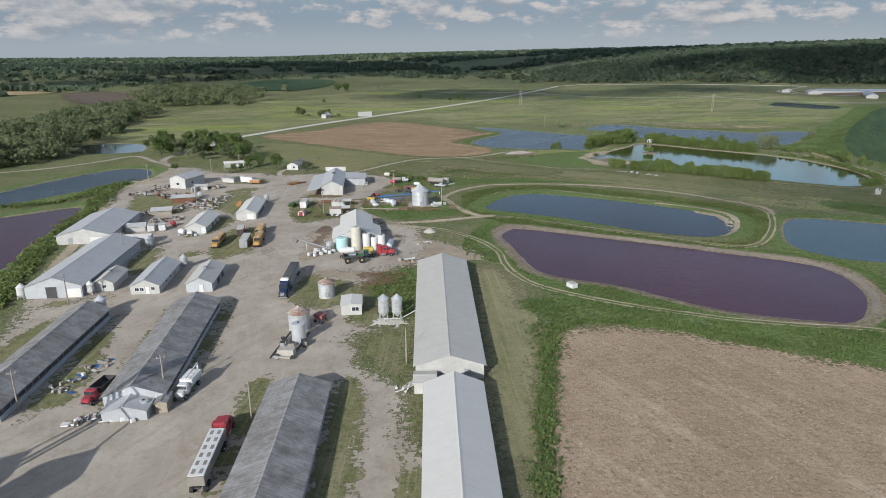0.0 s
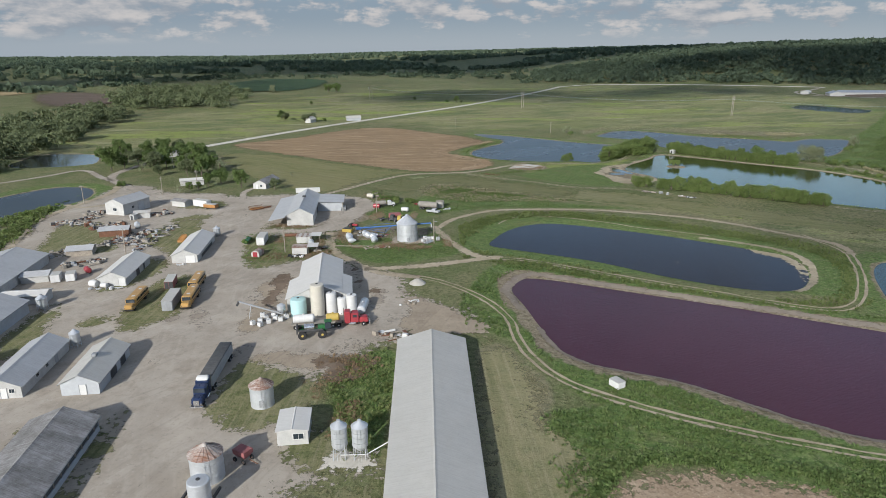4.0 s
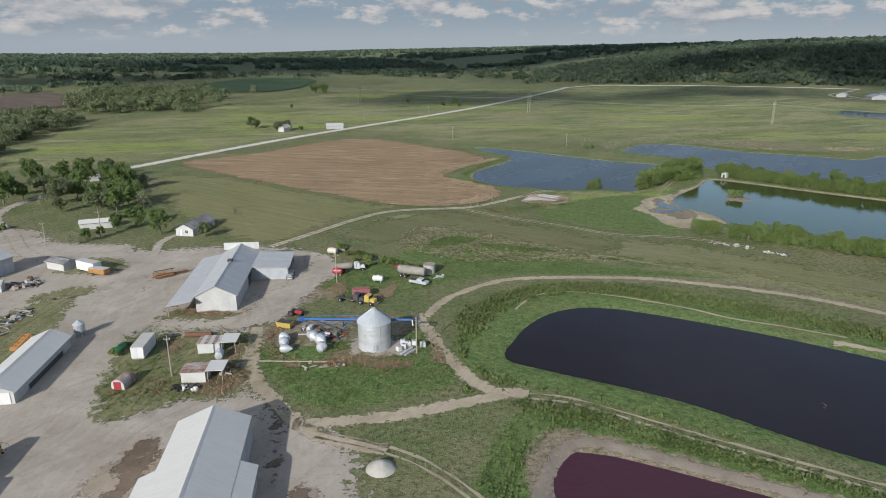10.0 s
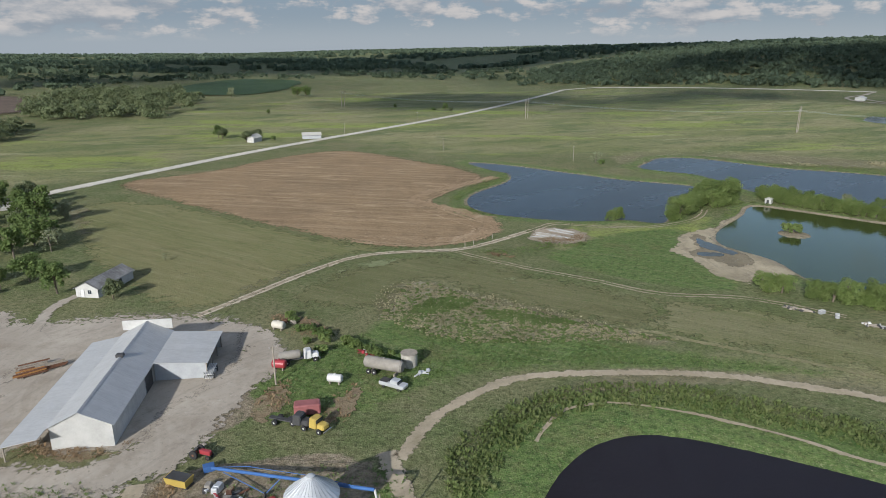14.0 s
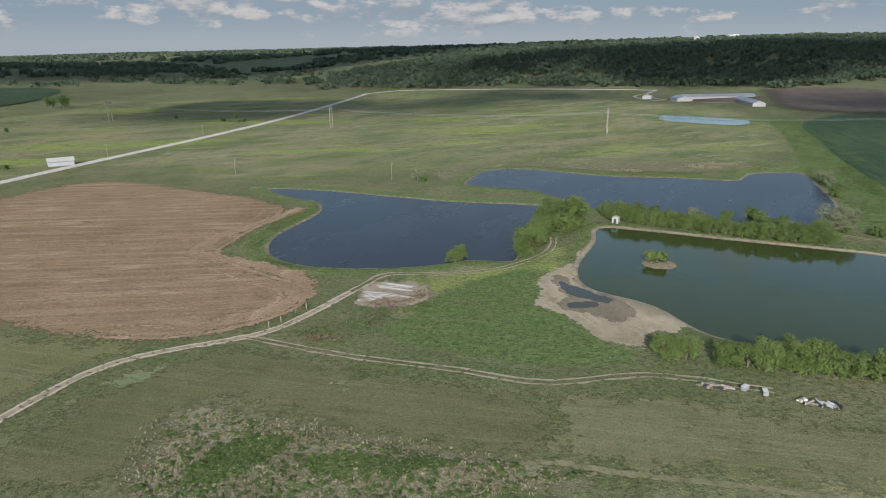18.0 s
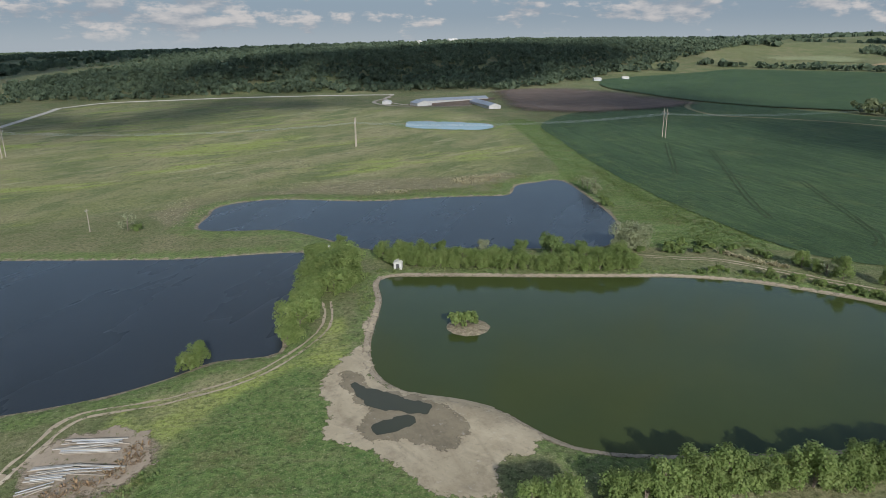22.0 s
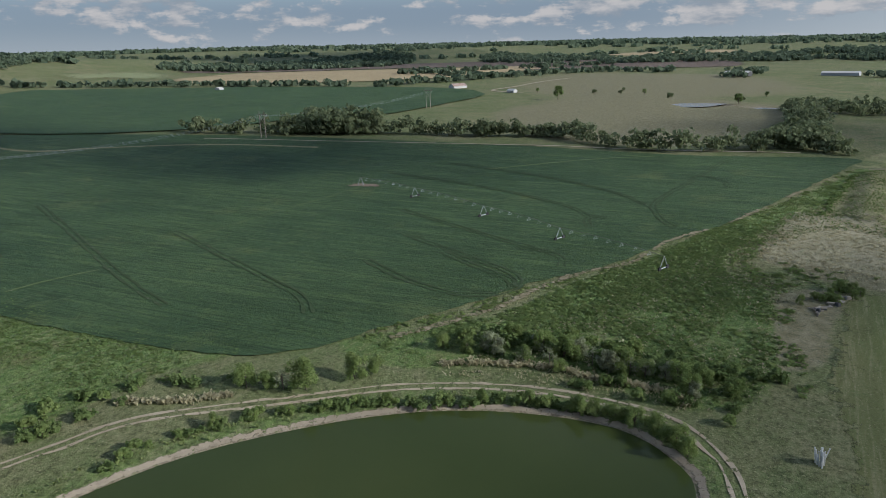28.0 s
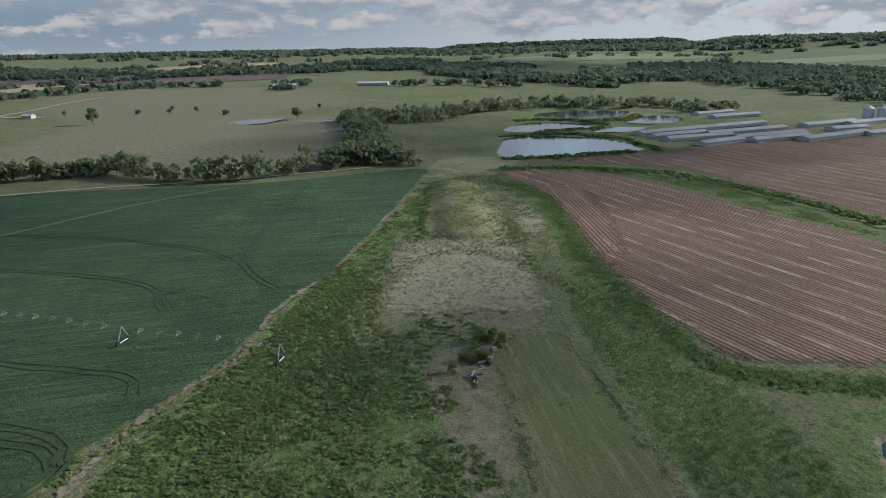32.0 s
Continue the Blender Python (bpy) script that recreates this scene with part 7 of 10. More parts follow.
def grain_bin(x, y, r, h, rise, label, roof="galv", rings=7, name="grain_bin", shell="galv", panels=24):
    t = thing(name, label, "grain bin", x, y)
    for k in range(rings):
        z0, z1 = h * k / rings, h * (k + 1) / rings
        part("wall_ring", G().lathe((0, 0, 0), [(r, z0), (r + 0.035, z0 + 0.06), (r + 0.035, z0 + 0.16), (r + 0.005, z0 + 0.25), (r + 0.03, (z0 + z1) / 2), (r + 0.005, z1 - 0.2), (r + 0.025, z1 - 0.1), (r, z1 - 0.01)], 36), shell, t)
    for k in range(panels):
        a0, a1 = 2 * math.pi * k / panels, 2 * math.pi * (k + 1) / panels
        ro, ri = r + 0.2, r * 0.14
        am = a0 + (a1 - a0) * 0.1
        v = [(ro * math.cos(a0), ro * math.sin(a0), h - 0.05 + 0.08), (ro * math.cos(am), ro * math.sin(am), h - 0.05), (ro * math.cos(a1), ro * math.sin(a1), h - 0.05),
             (ri * math.cos(a0), ri * math.sin(a0), h + rise + 0.05), (ri * math.cos(am), ri * math.sin(am), h + rise), (ri * math.cos(a1), ri * math.sin(a1), h + rise)]
        part("roof_panel", G().add(v, [(0, 1, 4, 3), (1, 2, 5, 4)]), roof, t, flat=True)
    part("roof_cap", G().lathe((0, 0, h + rise - 0.05), [(r * 0.16, 0), (r * 0.16, 0.2), (r * 0.05, 0.4)], 14), roof, t)
    part("door", G().box((0.4, -r - 0.03, 1.2), (0.8, 0.12, 1.3), 0, 0.03), "grey", t)
    lad = G()
    for s in (-0.22, 0.22):
        lad.tube((r * 0.35 + s, -r * 0.94 - 0.2, 0.3), (r * 0.35 + s, -r * 0.94 - 0.2, h), 0.03, n=5)
    for k in range(int(h / 0.35)):
        lad.tube((r * 0.35 - 0.22, -r * 0.94 - 0.2, 0.4 + k * 0.35), (r * 0.35 + 0.22, -r * 0.94 - 0.2, 0.4 + k * 0.35), 0.02, n=4)
    part("ladder", lad, "galv", t)
    return t


def hopper_bin(x, y, r, legs, h, label, mat="galv", name="feed_bin"):
    t = thing(name, label, "feed bin", x, y, 0, "hopper feed bins")
    part("hopper", G().lathe((0, 0, 0), [(0.2, legs - r * 0.9), (r, legs)], 24), mat, t)
    for k in range(4):
        part("wall_ring", G().lathe((0, 0, 0), [(r, legs + h * k / 4), (r + 0.03, legs + h * (k + 0.2) / 4), (r, legs + h * (k + 0.95) / 4)], 24), mat, t)
    part("roof", G().lathe((0, 0, 0), [(r + 0.1, legs + h), (0.3, legs + h + r * 0.65), (0.3, legs + h + r * 0.8), (0.05, legs + h + r * 0.9)], 24), mat, t)
    for k in range(4):
        a = math.pi / 4 + k * math.pi / 2
        c, s = r * math.cos(a), r * math.sin(a)
        part("leg", G().tube((c * 1.05, s * 1.05, 0), (c, s, legs + 0.5), 0.07, n=6), mat, t)
        a2 = a + math.pi / 2
        part("brace", G().tube((c * 1.04, s * 1.04, 0.3), (r * math.cos(a2), r * math.sin(a2), legs - 0.1), 0.035, n=4), mat, t)
    part("ladder", G().tube((r * 0.2, -r - 0.1, 0.4), (r * 0.2, -r - 0.1, legs + h), 0.03, n=4).tube((-r * 0.2, -r - 0.1, 0.4), (-r * 0.2, -r - 0.1, legs + h), 0.03, n=4), mat, t)
    return t


def tote(x, y, turn, group="white liquid totes"):
    t = thing("tote", "white plastic liquid tote in a steel cage", "tote", x, y, turn, group)
    part("bottle", G().box((0, 0, 0.68), (1.05, 0.95, 0.95), 0, 0.1), "white", t)
    part("pallet", G().box((0, 0, 0.1), (1.2, 1.0, 0.16)), "timber", t)
    part("cap", G().lathe((0, 0, 1.14), [(0.15, 0), (0.15, 0.08)], 10), "dark", t)
    for s in (-1, 1):
        part("cage_bar", G().box((0, s * 0.5, 0.7), (1.12, 0.03, 0.04)).box((0, s * 0.5, 1.1), (1.12, 0.03, 0.04)).box((0, s * 0.5, 0.3), (1.12, 0.03, 0.04)), "galv", t)
    return t


def box_trailer(x, y, turn, w, length, h, mat, label, name="box_trailer", end=None, floor=0.5, wheels=True):
    t = thing(name, label, "trailer", x, y, turn)
    part("box", G().box((0, 0, floor + h / 2), (w, length, h), 0, 0.05), mat, t)
    part("roof", G().box((0, 0, floor + h + 0.03), (w + 0.04, length + 0.04, 0.06)), "roof_pale", t)
    for s in (-1, 1):
        for k in range(int(length / 0.9)):
            part("rib", G().box((s * (w / 2 + 0.02), -length / 2 + 0.5 + k * 0.9, floor + h / 2), (0.04, 0.07, h - 0.1)), mat, t)
        part("door", G().box((s * w * 0.24, -length / 2 - 0.03, floor + h / 2), (w * 0.44, 0.05, h - 0.2)), end or mat, t)
    if wheels:
        axle(t, length * 0.3, 0.42, w / 2 - 0.2, 0.3)
    else:
        part("skid", G().box((0, 0, floor / 2), (w - 0.4, length - 0.6, floor)), "timber", t)
    return t


def pole(x, y, h, arm=1.0, turn=0.0, name="utility_pole", label="tall weathered wooden utility pole with a short crossarm", lamp=False):
    t = thing(name, label, "pole", x, y, turn)
    part("shaft", G().tube((0, 0, -0.3), (0, 0, h), 0.17, 0.11, 10), "timber", t)
    if arm:
        part("crossarm", G().box((0, 0, h - 0.7), (2 * arm, 0.12, 0.14)), "timber", t)
        for s in (-0.9, 0.9):
            part("insulator", G().tube((s * arm, 0, h - 0.62), (s * arm, 0, h - 0.4), 0.05, n=6), "white", t)
    if lamp:
        part("lamp_head", G().tube((0, 0, h - 1.0), (0.8, -0.4, h - 0.8), 0.05, n=6).box((0.85, -0.42, h - 0.85), (0.4, 0.3, 0.2), 0, 0.05), "grey", t)
    return t


def lean_roof(b, side, y0, y1, x0, z0, x1, z1, roof, posts=True, wall=None):
    """A lower roof that goes on from a building's eave, as sheets on posts or a wall."""
    n = max(2, int((y1 - y0) / 2.0))
    for k in range(n):
        a, c = y0 + (y1 - y0) * k / n, y0 + (y1 - y0) * (k + 1) / n
        g = G().add([(side * x0, a, z0), (side * x1, a, z1), (side * x1, c, z1), (side * x0, c, z0), (side * x0, a, z0 + 0.07), (side * x1, a, z1 + 0.07), (side * x1, c, z1 + 0.07), (side * x0, c, z0 + 0.07)],
                    [(0, 1, 2, 3), (4, 7, 6, 5), (0, 4, 5, 1), (1, 5, 6, 2), (2, 6, 7, 3), (3, 7, 4, 0)])
        part("roof_sheet", g, roof, b, flat=True)
    if posts:
        for k in range(5):
            y = y0 + 0.6 + (y1 - y0 - 1.2) * k / 4
            part("post", G().box((side * (x1 - 0.4), y, z1 / 2), (0.16, 0.16, z1)), "timber", b)
    if wall:
        part("side_wall", G().box((side * (x1 - 0.5), (y0 + y1) / 2, z1 / 2), (0.14, y1 - y0 - 0.4, z1 - 0.05)), wall, b)
        for y in (y0 + 0.25, y1 - 0.25):
            part("end_wall", G().add([(side * x0, y - 0.07, 0), (side * (x1 - 0.45), y - 0.07, 0), (side * (x1 - 0.45), y - 0.07, z1), (side * x0, y - 0.07, z0), (side * x0, y + 0.07, 0), (side * (x1 - 0.45), y + 0.07, 0),
                                      (side * (x1 - 0.45), y + 0.07, z1), (side * x0, y + 0.07, z0)], [(0, 1, 2, 3), (7, 6, 5, 4), (0, 4, 5, 1), (1, 5, 6, 2), (2, 6, 7, 3), (3, 7, 4, 0)]), wall, b)


def junk(label, x0, y0, x1, y1, width, count, seed, mats=("bed", "rust", "grey", "dark", "timber", "bed", "concrete"), size=1.0):
    """A row of scrap: beams, sheets, boxes and drums lying about, one mesh a material."""
    r = np.random.default_rng(seed)
    geos = [G() for _ in mats]
    for k in range(count):
        t = r.random()
        d = np.array([x1 - x0, y1 - y0])
        nrm = np.array([-d[1], d[0]]) / (np.linalg.norm(d) + 1e-6)
        p = np.array([x0, y0]) + d * t + nrm * r.normal() * width * 0.4
        z = float(height(p[:1], p[1:])[0]) + 0.1
        g = geos[int(r.integers(len(mats)))]
        form, a, s = r.integers(4), r.uniform(0, 180), size * r.uniform(0.6, 1.3)
        if form == 0:
            g.box((p[0], p[1], z + 0.15 * s), (2.6 * s, 0.18 * s, 0.2 * s), a)
        elif form == 1:
            g.box((p[0], p[1], z + 0.35 * s), (1.1 * s, 0.8 * s, 0.8 * s), a, 0.08, (0.85, 0.9))
        elif form == 2:
            g.box((p[0], p[1], z + 0.12 * s), (1.6 * s, 1.0 * s, 0.1 * s), a, 0, (1, 1), (0.2, 0.1))
        else:
            c, q = math.cos(a), math.sin(a)
            g.tube((p[0] - c * s, p[1] - q * s, z + 0.25 * s), (p[0] + c * s, p[1] + q * s, z + 0.3 * s), 0.22 * s, n=9)
    for g, m in zip(geos, mats):
        if g.v:
            link("scrap", g.v, g.f, M[m], label, "scrap", "stuff")


lean_roof(shop, -1, -3.0, 33.6, 4.9, 3.82, 10.6, 2.7, "roof_metal")
lean_roof(shop, 1, 20.2, 34.6, 4.9, 3.84, 14.6, 3.35, "roof_metal", False)
part("wing_wall", G().box((9.4, 21.0, 1.68), (9.2, 0.14, 3.36)), "wall_grey", shop, "blue-grey sheet wall of the open wing")
part("wing_wall", G().box((9.4, 34.2, 1.68), (9.2, 0.14, 3.36)), "wall_grey", shop)
for y in (21.0, 25.5, 30.0, 34.1):
    part("post", G().box((14.1, y, 1.66), (0.18, 0.18, 3.3)), "timber", shop)
part("roof_vent", G().box((0, 19.0, 6.5), (1.3, 1.0, 0.6), 0, 0.06), "dark", shop, "dark ridge vent")
stack = thing("pipe_rack", "white pipes stacked under an open wing", "pipes", -35.6, 302.6, 96)
for k in range(10):
    part("pipe", G().tube((-2.2, -0.6 + 0.3 * (k % 5), 0.5 + 0.7 * (k // 5)), (2.4, -0.6 + 0.3 * (k % 5), 0.5 + 0.7 * (k // 5)), 0.11, n=8), "white", stack)
for u in (-1.4, 1.4):
    part("stand", G().box((u, 0, 0.55), (0.12, 1.8, 0.14)).box((u, 0, 1.06), (0.12, 1.8, 0.14)).box((u, -0.9, 0.7), (0.12, 0.12, 1.4)).box((u, 0.9, 0.7), (0.12, 0.12, 1.4)), "dark", stack)
part("parapet", G().box((0, 34.9, 5.6), (9.6, 0.2, 2.0)), "wall_white", shop, "white board wall above the roof")
lean_roof(mill, -1, 0.0, 13.6, 5.5, 4.2, 7.9, 3.2, "roof_white", False, "wall_white")
lean_roof(mill, 1, 0.0, 14.4, 5.5, 4.2, 7.9, 3.2, "roof_white", False, "wall_white")

# the yard
bus(-73.0, 205.4, 5.5, "yellow school bus parked on a grass plot")
bus(-60.2, 206.6, 7.0, "yellow school bus parked beside a grey container")
bus(-62.4, 216.8, 6.0, "yellow school bus parked behind another bus")
box_trailer(-64.0, 204.6, 7.5, 2.5, 9.0, 2.5, "grey", "grey corrugated container between parked buses", "container", wheels=False, floor=0.2)
# dark end doors stand in for the shaded open front
box_trailer(-69.2, 217.4, 12, 2.2, 6.2, 2.0, "faded_red", "small faded red stock trailer with a pale roof", "stock_trailer", end="dark")
semi(-41.2, 165.6, 3.0, "dark blue semi truck with a tarp-covered trailer", "navyp", "grey", "tarp", "van", 14.5)
semi(-35.5, 87.0, 184.0, "red semi truck with a pale grain hopper trailer", "red", "bed", "white", "hopper", 12.5)
farm_truck("dump_truck", -62.9, 106.8, -6.0, "red truck with a dark dump bed beside a barn", "red", "dark", "dump")
farm_truck("feed_truck", -47.2, 108.6, -4.0, "white feed delivery truck with a boom", "white", "white", "feed")
grain_bin(-29.7, 157.0, 2.0, 3.9, 1.1, "short corrugated feed bin with a rusty conical roof", "roof_rust", 4, panels=18)
grain_bin(-32.4, 136.6, 2.35, 4.2, 1.2, "corrugated feed bin with a rust-streaked roof", "roof_rust", 4, panels=18)
upright_tank(-31.1, 129.9, 1.5, 4.3, "galv", "tall galvanised feed tank on a trailer frame", 0.2, group="")
hopper_bin(-13.8, 141.0, 1.2, 2.3, 3.3, "shiny galvanised hopper feed bin on legs")
hopper_bin(-10.7, 141.0, 1.2, 2.3, 3.3, "shiny galvanised hopper feed bin on legs")
region("bin_pad", [(-17, 137.6), (-16.5, 142.5), (-8, 143), (-7.4, 138)], M["lime"], 0.15, "pale gravel pad under feed bins", "pad", inner=3, ragged=0.3)
conv = thing("feed_auger", "thin white feed auger tube running into a barn", "auger", -12, 141)
part("tube", G().tube((-1.8, 0, 0.5), (2.2, -0.2, 0.7), 0.09).tube((2.2, -0.2, 0.7), (5.9, 0.9, 2.4), 0.09), "white", conv)
part("support", G().tube((2.4, -0.2, 0.0), (2.4, -0.2, 0.75), 0.05), "galv", conv)
for k, (x, y, z, w, d) in enumerate(((-33.4, 124.6, 1.9, 1.0, 0.8), (-31.4, 124.2, 2.0, 1.2, 0.9), (-34.0, 121.4, 0.6, 0.7, 0.7), (-29.6, 127.6, 0.9, 1.1, 1.6), (-34.2, 128.6, 0.8, 0.8, 2.2))):
    bx = thing("steel_box", "grey steel machine box on the trailer frame", "box", x, y, 5 * k)
    part("body", G().box((0, 0, z), (w, d, 0.9), 0, 0.05), "bed" if k % 2 else "grey", bx)
    part("lid", G().box((0, 0, z + 0.48), (w + 0.06, d + 0.06, 0.07)), "dark", bx)
    part("stand", G().box((0, 0, (z - 0.45) / 2), (w * 0.7, d * 0.7, max(0.1, z - 0.45))), "dark", bx)
low = thing("gooseneck_trailer", "long dark flat trailer frame round tanks", "trailer", -32.3, 127.0, -6)
for s in (-1, 1):
    part("rail", G().box((s * 2.1, 0, 0.7), (0.3, 13, 0.35)), "dark", low)
part("front_box", G().box((0.6, -4.2, 1.1), (3.4, 2.0, 1.5), 0, 0.08), "concrete", low, "pale concrete ballast box")
part("cross_beam", G().box((0, -5.8, 0.6), (4.6, 0.5, 0.3)), "concrete", low)
for yy in (1.0, 2.2):
    axle(low, yy, 0.42, 2.2, 0.3, "bed")
wagon = thing("gravity_wagon", "small rusty red gravity wagon with tall wheels", "wagon", -28.4, 140.6, 60)
part("box", G().box((0, 0, 1.0), (0.9, 1.4, 0.7), 0, 0, (2.0, 1.7)).box((0, 0, 1.7), (1.8, 2.4, 0.7)), "faded_red", wagon)
part("drawbar", G().tube((0, -1.2, 0.6), (0, -3.0, 0.4), 0.06), "rust", wagon)
axle(wagon, -0.9, 0.4, 0.85, 0.2, "rust")
axle(wagon, 0.9, 0.4, 0.85, 0.2, "rust")
hopper_bin(-72.9, 266.2, 1.1, 1.1, 1.7, "small galvanised feed bin on legs")
hopper_bin(-75.0, 181.0, 1.0, 1.3, 2.0, "small galvanised feed bin behind a shed")
hopper_bin(-91.4, 160.0, 1.0, 1.0, 1.8, "small white feed bin beside a shed", "white")
hopper_bin(-107.3, 157.0, 1.1, 1.2, 2.0, "pale feed bin beside a metal hall", "white")
hopper_bin(-81.9, 146.6, 1.25, 1.4, 2.3, "galvanised feed bin behind a grey barn")
hopper_bin(-94.0, 202.0, 1.2, 1.2, 1.9, "galvanised feed bin beside a metal hall")
lying_tank(-89.4, 217.2, 75, 0.9, 2.4, "white", "round white tank before a shed")
lying_tank(-86.4, 216.6, 80, 0.6, 2.0, "white", "small white tank before a shed")

# round the feed building
upright_tank(-31.6, 197.6, 1.85, 3.9, "aqua", "squat pale aqua storage tank")
upright_tank(-27.1, 197.7, 1.6, 7.4, "cream", "tall weathered cream storage tank", 0.25)
upright_tank(-24.1, 198.6, 1.25, 4.9, "white", "tall white storage tank with a domed top")
upright_tank(-21.6, 198.5, 1.05, 3.7, "white", "smaller white storage tank")
upright_tank(-19.3, 198.4, 1.2, 4.6, "white", "white storage tank with a flat top", 0.15)
lying_tank(-16.8, 199.8, -3, 1.05, 6.0, "galv", "lying grey steel tank beside the feed building")
for x, y, a in ((-39.5, 193.0, 10), (-38.6, 194.7, 35), (-37.4, 192.4, 20), (-36.4, 194.5, 5), (-40.8, 191.6, 50), (-39.8, 196.2, 15), (-34.0, 195.2, 30), (-38.9, 190.8, 60), (-37.2, 196.4, 0), (-35.0, 193.6, 12)):
    tote(x, y, a)
aug = thing("grain_auger", "grey grain auger leaning up from a hopper", "auger", -40, 195)
part("tube", G().tube((4.8, 1.4, 0.8), (-4.8, 0.6, 4.2), 0.22, n=12), "grey", aug)
part("spout", G().tube((-4.8, 0.6, 4.2), (-5.3, 0.5, 3.2), 0.26), "dark", aug)
part("leg", G().tube((-2.6, 1.6, 0), (-2.2, 0.8, 3.2), 0.06).tube((-2.6, -0.1, 0), (-2.2, 0.8, 3.2), 0.06), "galv", aug)
part("hopper", G().lathe((4.4, 2.2, 0), [(0.3, 0.6), (1.0, 1.7), (1.0, 2.6), (0.4, 3.0)], 18), "galv", aug)
for k in range(4):
    a = k * math.pi / 2 + 0.6
    part("leg", G().tube((4.4 + math.cos(a), 2.2 + math.sin(a), 0), (4.4 + 0.9 * math.cos(a), 2.2 + 0.9 * math.sin(a), 1.9), 0.06), "galv", aug)
semi(-24.9, 190.8, 98.0, "red semi truck pulling a flatbed trailer with tanks", "red", "bed", "bed", "flat", 11.0)
def on_deck(x, y, turn, r, length, mat, label):
    t = lying_tank(x, y, turn, r, length, mat, label, 1.0, legs=False)
    for k in range(5):
        part("hoop", G().lathe((0, -length / 2 + length * (k + 0.5) / 5, r + 1.3), [(r + 0.01, -0.05), (r + 0.03, 0), (r + 0.01, 0.05)], 20, "Y"), mat, t)
    return t
on_deck(-28.9, 190.1, -82, 0.95, 4.8, "white", "long white liquid tank on a flatbed trailer")
on_deck(-22.6, 191.2, -82, 0.85, 3.0, "straw_yellow", "bright yellow liquid tank on a flatbed trailer")
spr = thing("crop_sprayer", "green high-clearance crop sprayer with yellow wheels", "sprayer", -26.2, 185.6, -80)
part("chassis", G().box((0, 0, 1.5), (1.0, 6.0, 0.35), 0, 0.06), "jgreen", spr)
part("hood", G().box((0, 2.2, 2.1), (1.3, 2.0, 0.9), 0, 0.15), "jgreen", spr)
part("cab", G().box((0, 3.4, 2.5), (1.6, 1.5, 1.6), 0, 0.15, (0.9, 0.9)), "glass", spr)
part("cab_roof", G().box((0, 3.4, 3.36), (1.6, 1.6, 0.16), 0, 0.05), "jgreen", spr)
part("solution_tank", G().lathe((0, -0.6, 2.2), [(0.4, -1.2), (0.75, -1.05), (0.75, 1.05), (0.4, 1.2)], 18, "Y"), "chrome", spr)
part("boom_rack", G().box((0, -3.2, 1.9), (3.0, 0.3, 1.3)).box((1.4, -0.4, 2.0), (0.25, 5.4, 0.35)).box((-1.4, -0.4, 2.0), (0.25, 5.4, 0.35)), "dark", spr)
for yy in (-2.1, 2.1):
    for s in (-1, 1):
        wheel(spr, s * 1.6, yy, 0.95, 0.45, "straw_yellow")
        part("wheel_leg", G().box((s * 1.3, yy, 1.5), (0.2, 0.3, 1.2)), "jgreen", spr)
junk("brown brush and scrap heap at the yard's edge", -12, 187, -6, 183, 3, 24, 61, ("timber", "rust", "white"))
junk("scattered pale scrap at the yard's edge", -8, 202, -4, 206, 2, 14, 62, ("white", "timber"), 0.6)

# silo plot
grain_bin(-9.1, 259.8, 3.3, 5.9, 2.5, "tall galvanised corrugated grain bin with a conical roof", rings=7, panels=28)
region("silo_pad", [(-14, 255.5), (-13.6, 264), (-4, 264), (-1.5, 261), (-0.8, 256.5), (-5, 254.6)], M["gravel"], 0.2, "pale concrete pad beside a grain bin", "pad", inner=3, ragged=0.2, step=0.8)
for x, y, a in ((-3.4, 260.6, 10), (-3.1, 258.6, 0), (-4.0, 257.4, 40), (-2.2, 259.6, 25), (-1.0, 260.2, 5), (0.8, 259.4, 15)):
    tote(x, y, a)
grill = thing("steel_rack", "long pale steel rack lying on a pad", "rack", -2.4, 256.8, -35)
part("rail", G().box((0, 0, 0.4), (0.5, 3.6, 0.3)).box((0.9, 0, 0.4), (0.4, 3.4, 0.3)), "galv", grill)
for (x, y, a, r) in ((-27.9, 260.4, 20, 1.0), (-28.4, 263.0, 60, 0.95), (-27.0, 257.6, 85, 0.9), (-22.2, 263.0, 30, 1.1), (-20.4, 261.2, 40, 1.15), (-19.6, 257.6, 10, 1.1)):
    t = thing("old_hopper", "dented galvanised hopper lying in weeds", "hopper", x, y, a, "old hoppers in the weeds")
    c = part("cone", G().lathe((0, 0, r * 0.9), [(0.2, -1.5), (r, -0.3), (r, 0.7), (r * 0.5, 1.1)], 18, "Y"), "galv", t)
blu = thing("blue_auger", "long blue transport auger behind a grain bin", "auger", -16, 268)
part("tube", G().tube((-10.0, 4.6, 0.8), (14.6, -7.0, 5.4), 0.24, n=12), "blue", blu)
part("truss", G().tube((-4, 2.0, 2.8), (6, -2.9, 4.6), 0.05).tube((-9, 4.2, 1.2), (-4, 2.0, 2.8), 0.05).tube((6, -2.9, 4.6), (12, -5.8, 5.1), 0.05), "blue", blu)
part("undercarriage", G().tube((-1, 2.5, 0.5), (1.5, -0.6, 3.0), 0.08).tube((-1, -1.0, 0.5), (1.5, -0.6, 3.0), 0.08).tube((-8, 4.2, 0.9), (-1, 2.5, 0.5), 0.07).tube((-8, 3.4, 0.9), (-1, -1.0, 0.5), 0.07), "blue", blu)
part("spout", G().tube((14.6, -7.0, 5.4), (14.8, -7.1, 4.2), 0.16), "white", blu)
part("inlet", G().box((-10.6, 5.0, 0.6), (1.6, 1.2, 0.9), 25, 0.05), "blue", blu)
